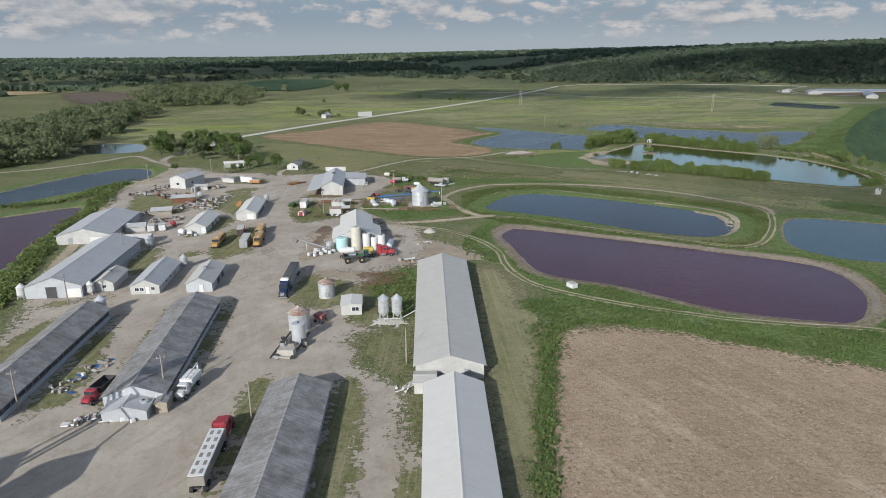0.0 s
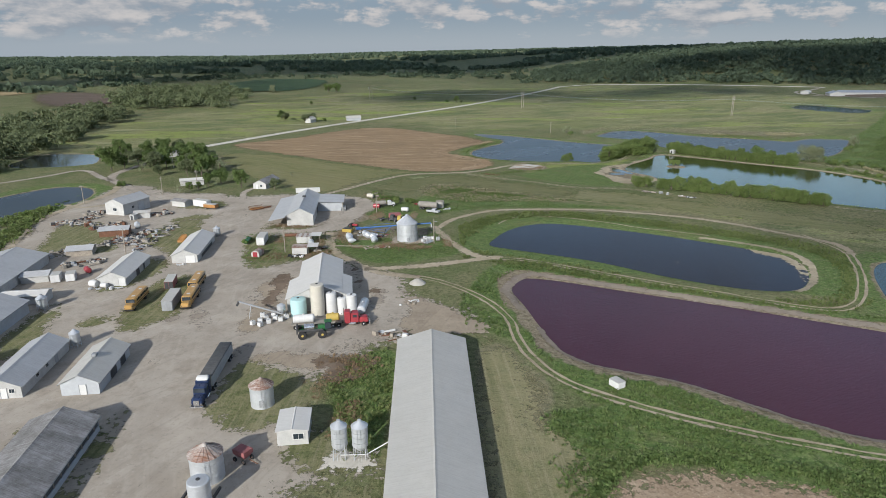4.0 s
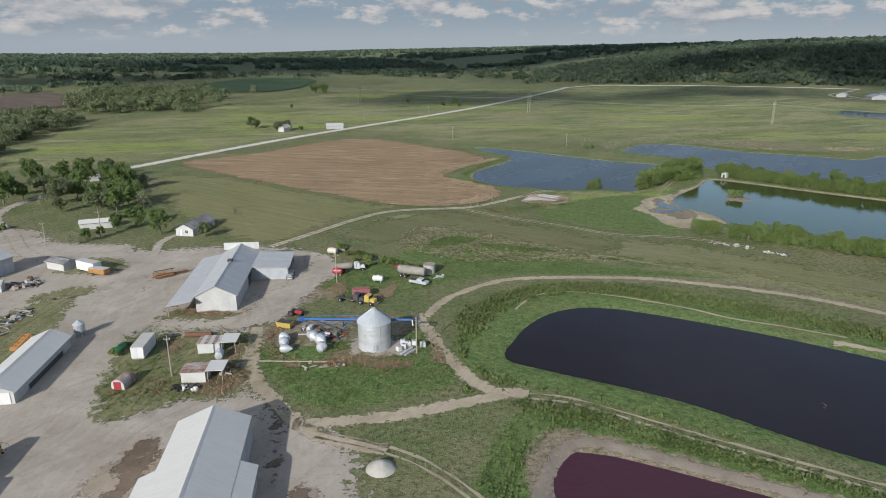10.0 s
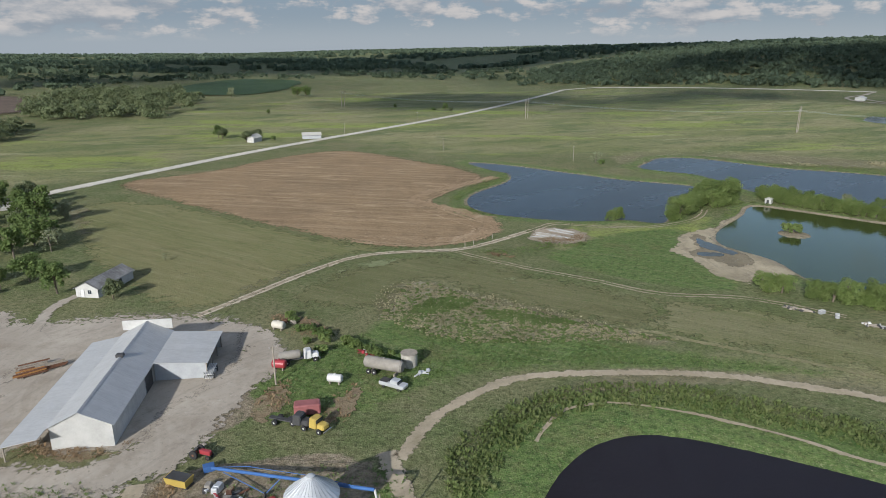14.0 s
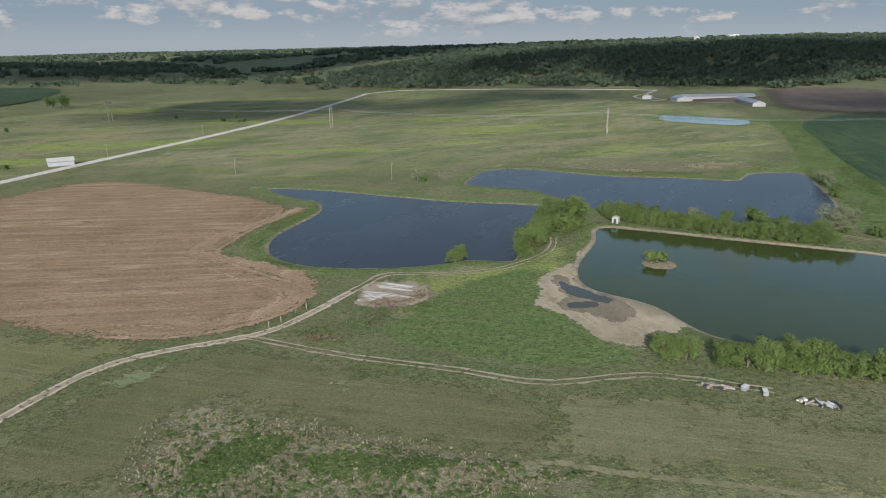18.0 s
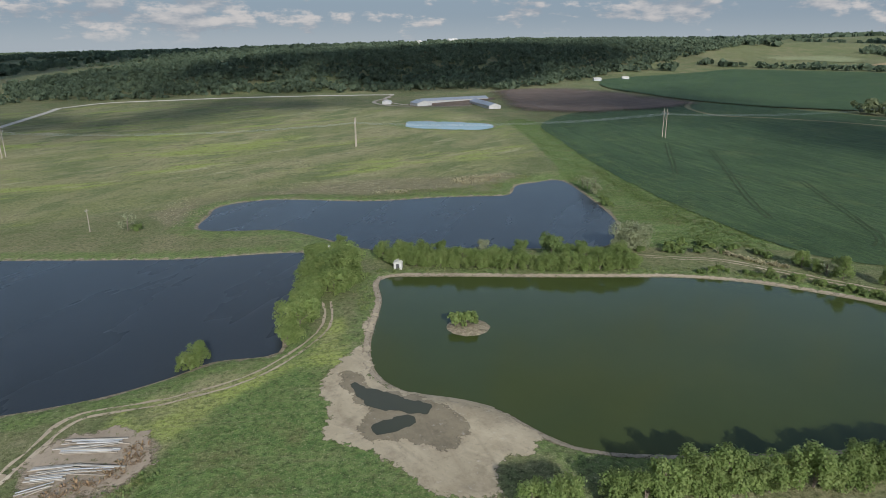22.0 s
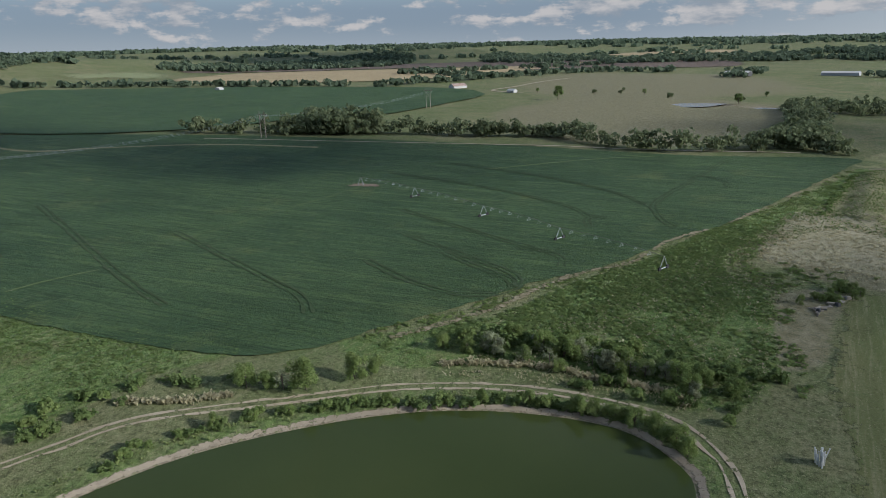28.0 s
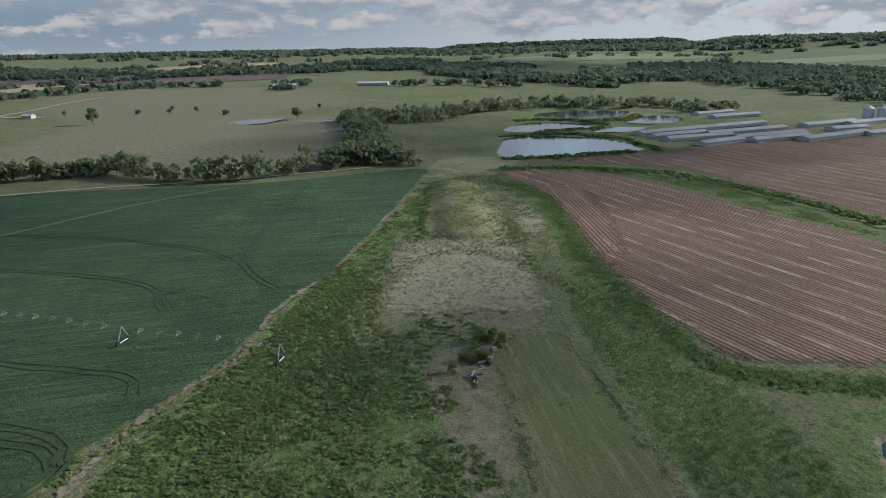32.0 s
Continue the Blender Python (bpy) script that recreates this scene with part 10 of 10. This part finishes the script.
for belt_pts, count, seed, label in (([(1724, -662), (1939, -1103), (1455, -1032), (1095, -913), (854, -948), (701, -690), (780, -573), (918, -529), (1392, -666)], 900, 81, "broad dark woods behind the pastures"),
                                     ([(2335, -46), (2003, -234), (1781, -405), (1769, -690), (1504, -585), (1565, -211), (1737, 58)], 420, 82, "dark tree belt across the plain"),
                                     ([(1472, 1089), (1447, 882), (2340, 292), (1744, 294), (1500, 713)], 520, 83, "dark forest on the plain's rim")):
    woods("far_woods", label, fill(belt_pts, count, seed, lambda x, y: patchy(x * 1.3, y * 1.3) > -0.45), 10, 9, 12, "wood_leaf", seed + 5)
rim_woods = np.random.default_rng(90).uniform((math.radians(58), 3000), (math.radians(172), 4750), (3600, 2))
rim_woods = np.column_stack([120 + rim_woods[:, 1] * np.sin(rim_woods[:, 0]), 300 + rim_woods[:, 1] * np.cos(rim_woods[:, 0])])
woods("far_woods", "dark wooded rim of the far plain", rim_woods[patchy(rim_woods[:, 0] * 0.7, rim_woods[:, 1] * 0.7) > -0.75], 7, 20, 8, "wood_leaf", 91)
mesa = fill([(3500, -2750), (3150, -2560), (2300, -3150), (1650, -2600), (1000, -2650), (200, -2800), (0, -3300), (1000, -3500), (2300, -3800), (3500, -3200)], 2600, 46)
woods("far_woods", "dark wooded slope of a long level hill", mesa, 7, 14, 9, "wood_leaf", 47)
south = fill([(-4000, -300), (-700, -500), (-200, -900), (200, -1300), (-400, -2200), (-4000, -3500)], 1200, 44)
woods("far_woods", "distant woods behind the farm", south, 10, 14, 8, "wood_leaf", 45)


def tufts(name, label, regions, per_m2, tall, mat, seed, blades=5, lean=0.5, avoid=(), places=None):
    """Uneven weeds as tufts of bent blades, all in one mesh."""
    r = np.random.default_rng(seed)
    pts = []
    for poly in regions:
        q = curve_through(poly, 4.0)
        lo, hi = q.min(0), q.max(0)
        n = int((hi[0] - lo[0]) * (hi[1] - lo[1]) * per_m2)
        p = r.uniform(lo, hi, (n, 2))
        p = p[signed(q, p[:, 0], p[:, 1]) < r.normal(scale=0.8, size=n)]
        pts.append(p)
    p = np.concatenate(pts) if places is None else places
    patch = np.sin(p[:, 0] / 3.1 + np.sin(p[:, 1] / 2.3)) + np.sin(p[:, 1] / 4.7 + np.sin(p[:, 0] / 3.7))
    p = p[patch + r.normal(scale=0.9, size=len(p)) > -0.7] if places is None else p
    ok = np.ones(len(p), bool)
    for key, q in POND.items():
        lo, hi = q.min(0) - 5, q.max(0) + 5
        k = np.nonzero((p[:, 0] > lo[0]) & (p[:, 0] < hi[0]) & (p[:, 1] > lo[1]) & (p[:, 1] < hi[1]))[0]
        if len(k):
            ok[k] &= signed(q, p[k, 0], p[k, 1]) > (4.4 if key == "purple" else 2.0)
    for line, w in avoid:
        c = curve_through(line, 1.5, False)
        for i in range(0, len(p), 4000):
            d = np.min(np.hypot(p[i:i + 4000, None, 0] - c[None, :, 0], p[i:i + 4000, None, 1] - c[None, :, 1]), axis=1)
            ok[i:i + 4000] &= d > w
    p = p[ok]
    n = len(p)
    z = height(p[:, 0], p[:, 1])
    base = np.column_stack([p, z])[:, None, :]
    ang = r.uniform(0, 6.28, (n, blades))
    h = tall * r.uniform(0.5, 1.3, (n, 1)) * r.uniform(0.6, 1.1, (n, blades))
    out = np.stack([np.cos(ang), np.sin(ang), np.zeros_like(ang)], 2)
    side = np.stack([-np.sin(ang), np.cos(ang), np.zeros_like(ang)], 2)
    w = (h * 0.17)[..., None]
    foot = base + out * (h * 0.12)[..., None]
    mid = base + out * (h * lean * 1.0)[..., None] + np.array([0, 0, 1.0]) * (h * 0.62)[..., None]
    tip = base + out * (h * lean * 2.1)[..., None] + np.array([0, 0, 1.0]) * (h * 0.74)[..., None]
    v = np.stack([foot, mid - side * w, tip, mid + side * w], 2).reshape(-1, 3)
    return link(name, v.tolist(), np.arange(len(v)).reshape(-1, 4).tolist(), M[mat], label, "weeds", "stuff")


DITCH = [(368, 93), (332, 100), (294, 133), (266, 159), (246, 173), (224, 188), (210, 197), (200, 196), (182, 185), (166, 176)]
rough_spots = fill([(236, 342), (250, 317), (262, 298), (271.5, 276), (288.5, 251), (302.5, 230), (349, 167), (388, 119), (374, 100), (330, 128), (300, 150), (262, 186), (250, 214), (240, 240), (206, 258), (196, 268), (216, 300)], 5200, 101, lambda x, y: np.sin(x / 3.7 + 2 * np.sin(y / 6)) + np.sin(y / 2.9 + 2 * np.sin(x / 8)) > -0.5)
for keep_off in (DEAD, MOUND):
    rough_spots = rough_spots[signed(curve_through(keep_off, 4.0), rough_spots[:, 0], rough_spots[:, 1]) > 0.5]
woods("weed_clumps", "leafy green weed clumps on rough ground", rough_spots[:1800], 0.34, 0.60, 12, "weed", 102, "weeds", 3, 3.0)
woods("weed_clumps", "dull green weed clumps on rough ground", rough_spots[1800:2500], 0.42, 0.75, 14, "willow", 103, "weeds", 3, 3.0)
woods("dry_weed_clumps", "grey dead weed clumps on rough ground", rough_spots[2500:3500], 0.40, 0.55, 12, "silver", 104, "weeds", 3, 3.0)
woods("dry_weed_clumps", "pale dead stems in a trampled patch", fill([(322, 190), (317, 175), (297, 159), (256, 192), (251, 198), (256, 207), (276, 228), (294, 214)], 900, 105), 0.25, 0.45, 12, "drygrass", 106, "weeds", 3, 3.0)
woods("weed_clumps", "bright green leafy weeds beside the crop", fill(LUSH[14][0], 1900, 126), 0.36, 0.62, 11, "weed", 127, "weeds", 3, 3.0)
tufts("weeds", "tall green weeds along a ditch", [], 0, 0.65, "weed", 108, 6, 0.45, places=along([DITCH] * 5, 0.35, 2.0, 107))
woods("weed_clumps", "leafy scrub along a ditch", along([DITCH], 1.6, 1.6, 120), 0.6, 0.8, 16, "willow", 121, "weeds", 3, 2.0)
tufts("weeds", "green weeds beside a mown strip", [], 0, 0.42, "weed", 110, 6, 0.55, places=fill([(232, 206), (262, 176), (236, 188), (212, 203), (196, 205), (172, 226), (150, 250), (158, 258), (182, 242), (212, 221)], 5000, 109))
patch_spots = fill([(-6, 329), (-4, 336), (-2, 345), (0, 351), (8, 351), (14, 343), (20, 338), (30, 331), (39, 325), (48, 321), (58, 315), (47, 316), (34, 315), (23, 315), (13, 315), (5, 319)], 2600, 111)
woods("dry_weed_clumps", "pale dry weed clumps in a rough patch", patch_spots[:1300], 0.22, 0.42, 10, "drygrass", 112, "weeds", 3, 3.0)
woods("weed_clumps", "green weed clumps in a rough patch", np.concatenate([patch_spots[1500:2100], fill([(1.4, 334.5), (4.6, 338.2), (8.6, 340.8), (13.3, 340.9), (17, 338), (14.2, 335), (10.1, 332.6), (6.2, 331), (2, 331.5)], 420, 122), fill([(17, 333), (27, 330), (40, 324), (30, 324), (20, 328)], 260, 123)]), 0.42, 0.5, 12, "weed", 113, "weeds", 3, 3.0)
tufts("dry_reeds", "pale grey dead reeds on a pond bank", [[(229, 509), (231, 521), (240, 520), (254.6, 512.5), (249, 508), (238, 506)], [(186, 526), (196, 521), (204, 516), (198, 514), (188, 519)]], 3.0, 0.85, "drygrass", 124, 5, 0.35)
tufts("reeds", "yellow-green sedge fringe of a pond", [[(178, 519), (194, 508), (207, 500), (219, 491), (232, 487), (245, 497), (262, 497), (264, 503), (249, 507), (232, 503), (216, 510), (190, 526)]], 1.1, 0.55, "reed", 125, 5, 0.5)
woods("weed_clumps", "low weeds below the green pond's dam", fill([(232, 372), (244, 396), (262, 430), (300, 492), (286, 480), (250, 430), (226, 396), (214, 392), (222, 376)], 900, 114), 0.32, 0.5, 10, "weed", 115, "weeds", 3, 3.0)
woods("weed_clumps", "dark brush along a mound's foot", along([[(377, 124), (360, 140), (342, 157), (328, 170), (316, 181)]], 0.8, 0.7, 118), 0.9, 0.7, 14, "leaf", 119, "weeds", 3)
tufts("dry_reeds", "pale dead reeds beside a pond track", [], 0, 1.1, "drygrass", 116, 6, 0.3, places=along([[(215, 382), (214, 372), (215, 364)], [(222, 324), (222, 318), (219.5, 308), (217, 301), (212.6, 296.6), (207.7, 287), (202, 283)]], 0.11, 0.55, 117))


# soybean plants in rows where the field lies nearest
def crop_rows(pts, gap, step, seed):
    r = np.random.default_rng(seed)
    q = curve_through(pts, 6.0)
    d = np.array([math.cos(radians(63)), math.sin(radians(63))])
    nrm = np.array([-d[1], d[0]])
    c = q.mean(0)
    u, w = np.meshgrid(np.arange(-190, 190, step), np.arange(-120, 120, gap))
    u, w = u.ravel() + r.normal(scale=0.2, size=u.size), w.ravel() + r.normal(scale=0.06, size=w.size)
    p = c + u[:, None] * d + w[:, None] * nrm
    p = p[signed(q, p[:, 0], p[:, 1]) < -0.4]
    edge = np.array([(236, 366), (234, 350), (254, 314), (265, 297), (291, 250), (330, 195)], float)
    d = np.min(np.hypot(p[:, None, 0] - curve_through(edge, 4.0, False)[None, :, 0], p[:, None, 1] - curve_through(edge, 4.0, False)[None, :, 1]), axis=1)
    return p[r.random(len(p)) < 0.96 - np.clip(d / 48, 0, 1)]


AVOID = [(pts, w * 0.5 + 0.4) for pts, w, _ in TRACKS]
def bank(key, near, wide):
    """Places in a belt round a lagoon."""
    r = np.random.default_rng(80 + near)
    q = POND[key]
    p = r.uniform(q.min(0) - wide, q.max(0) + wide, (26000, 2))
    d = signed(q, p[:, 0], p[:, 1]) + r.normal(scale=0.5, size=len(p))
    for other in POND:
        if other != key:
            d[signed(POND[other], p[:, 0], p[:, 1]) < 4] = -1
    return p[(d > near) & (d < wide) & (p[:, 0] > 8)]


tufts("reeds", "tall yellow-green reedy weeds round the dark lagoon", [], 0, 0.95, "reed", 60, 6, 0.35, AVOID, bank("navy", 8, 16))
BELTS = [[(-112, 150), (-118, 168), (-125.5, 192), (-135, 228), (-144.5, 270), (-153, 302), (-158, 334)], [(-190, 258), (-180, 260), (-164, 267), (-157, 282), (-158, 310), (-159, 328)]]
tufts("reeds", "tall dense weeds on the bank between yard and lagoons", [], 0, 1.3, "reed", 46, 6, 0.35, places=along([BELTS[0]] * 14 + [BELTS[1]] * 5, 0.8, 1.9, 47))
woods("weed_clumps", "leafy scrub on the bank between yard and lagoons", along([BELTS[0]] * 3 + [BELTS[1]], 1.6, 2.0, 48), 1.3, 1.1, 20, "willow", 49, "weeds", 3, 1.0)
edge = curve_through([(13.5, 62), (14.5, 78), (17, 96), (20, 112), (22.5, 126), (27, 137), (38, 140), (52, 137), (70, 128)], 0.08, False)
edge = edge + np.random.default_rng(5).normal(scale=1.0, size=edge.shape)
tufts("weeds", "dense green weed belt along a stubble field", [], 0, 0.8, "weed", 50, 7, 0.35, AVOID, edge)
tufts("reeds", "tall grey-green weeds beside a white barn", [LUSH[3][0]], 1.6, 0.75, "reed", 49, 7, 0.45)
tufts("weeds", "tall green weeds on the lagoon banks", [LUSH[1][0], LUSH[2][0]], 2.3, 0.66, "weed", 51, 7, 0.4, AVOID)
tufts("weeds", "thick green weeds in the rough meadow", [LUSH[4][0], LUSH[6][0], LUSH[9][0]], 1.5, 0.42, "weed", 52, avoid=AVOID)
tufts("weeds", "tall weeds between sheds and scrap", [LUSH[3][0], LUSH[7][0], LUSH[8][0]], 1.8, 0.45, "weed", 53)
tufts("dry_weeds", "pale dry grass tufts", [DRY[3][0], DRY[2][0]], 1.0, 0.3, "drygrass", 54)
tufts("dry_weeds", "pale dry grass tufts", [DRY[0][0], [(200, 283), (212, 304), (219, 325), (217, 300), (207, 284)]], 2.2, 0.45, "drygrass", 55, avoid=AVOID)
tufts("reeds", "yellow-green reedy fringe round the green pond", [], 0, 0.7, "reed", 61, 6, 0.4, AVOID, np.array([p for p in bank("green", 2, 6)[::3] if p[0] > 112]))
ROUGH = [(228, 320), (244, 290), (290, 228), (340, 160), (384, 108), (376, 84), (342, 104), (312, 126), (272, 166), (252, 186), (282, 178), (300, 190), (276, 228), (252, 236), (228, 252), (206, 266), (200, 282), (216, 300)]
tufts("rough_weeds", "knee-high mixed weeds on rough ground", [ROUGH], 0.9, 0.65, "weed", 62, 6, 0.5, AVOID)
tufts("dry_weeds", "scattered dry grey weeds on rough ground", [ROUGH], 0.5, 0.5, "drygrass", 63, 6, 0.5, AVOID)
tufts("weeds", "rough green weeds beside the crop field", [LUSH[11][0], LUSH[10][0]], 2.2, 0.6, "weed", 56, avoid=AVOID)
soy = crop_rows([(236, 352), (245, 333), (255, 315), (266, 298), (275, 277), (292, 252), (318, 214), (330, 240), (300, 292), (276, 350), (270, 400), (262, 424), (246, 394), (236, 368)], 0.76, 0.8, 58)
woods("weed_clumps", "tall green weeds along a field terrace", along([[(384, 66), (362, 44), (334, 26), (307, 22), (258, 36), (218, 53)]] * 4, 1.6, 2.2, 64), 1.2, 1.3, 14, "weed", 65, "weeds", 3, 1.0)
woods("weed_clumps", "tall grass on the lagoon dams", along([[(475, -30), (452, -64), (414, -72), (380, -56), (360, -40)], [(462, -60), (452, -90), (455, -130), (480, -134)], [(526, -105), (512, -130), (475, -138), (468, -175), (478, -212)], [(364, -20), (384, 20), (402, 44)]] * 3, 2.4, 1.6, 66), 1.3, 1.8, 12, "weed", 67, "weeds", 3, 1.0)
tufts("soybean_plants", "dense dark green soybean plants in rows", [], 0, 0.45, "soy", 59, 4, 0.6, places=soy)
tufts("dead_brush", "brown dead brush heaped beside a barn", [[(-24, 174), (-15, 176), (-10, 173), (-14, 166), (-19, 164)], [(-16, 158), (-12, 158), (-13, 146), (-17, 146)]], 3.0, 0.55, "brush", 58, 6, 0.7)
tufts("dead_brush", "tan dead weeds between silo and sheds", BROWN, 3.0, 0.5, "brush", 128, 6, 0.7)
tufts("dead_brush", "rust-brown weeds in tall grass by a track", [[(22.5, 377.5), (31, 373), (28.5, 371.8), (24, 374.5)], [(40, 390), (46, 388), (54, 390), (56, 396), (50, 391), (44, 391)]], 4.0, 0.6, "brush", 129, 6, 0.6)
tufts("weeds", "tall green grass beside stacked boards", [[(20, 379), (32, 374), (40, 380), (52, 382), (56, 388), (48, 384), (40, 388), (30, 380)]], 2.2, 0.6, "weed", 131, 6, 0.45, AVOID)
tufts("reeds", "bright yellow-green sedge between field and pond", [[(12, 441), (18, 428), (27, 421), (29, 427), (23, 436), (20, 441), (23, 459), (40, 487), (42, 500), (33, 494), (18, 462)]], 2.2, 0.5, "reed", 130, 5, 0.5)
tufts("dead_brush", "brown dead brush round the scrap plot", [[(-33, 262), (-30, 270), (-24, 268), (-28, 258)], [(-16, 252), (-4, 258), (2, 256), (-2, 250), (-12, 247)], [(-56, 240), (-40, 241), (-34, 246), (-36, 250), (-50, 246)],
      [(-24, 166), (-14, 172), (-10, 178), (-16, 166), (-20, 158)], [(-58, 278), (-44, 277), (-40, 281), (-56, 281)], [(-28, 324), (-18, 322), (-18, 319), (-27, 320)]], 1.6, 0.45, "brush", 57, 6, 0.7)
tufts("meadow_grass", "uneven meadow grass tufts", [[(-46, 336), (-20, 372), (10, 378), (40, 356), (80, 336), (100, 318), (110, 290), (60, 304), (10, 306), (-20, 326)], [(20, 384), (40, 402), (70, 410), (86, 405), (76, 380), (84, 346), (50, 358)]], 0.9, 0.28, "meadow", 71, 5, 0.7, avoid=AVOID)
tufts("meadow_grass", "uneven grass tufts beside the ponds", [[(130, 466), (160, 440), (190, 412), (215, 404), (240, 440), (262, 466), (276, 496), (300, 500), (262, 430), (240, 396), (228, 366), (214, 396), (180, 410), (140, 440)]], 0.6, 0.3, "meadow", 72, 5, 0.7, avoid=AVOID)
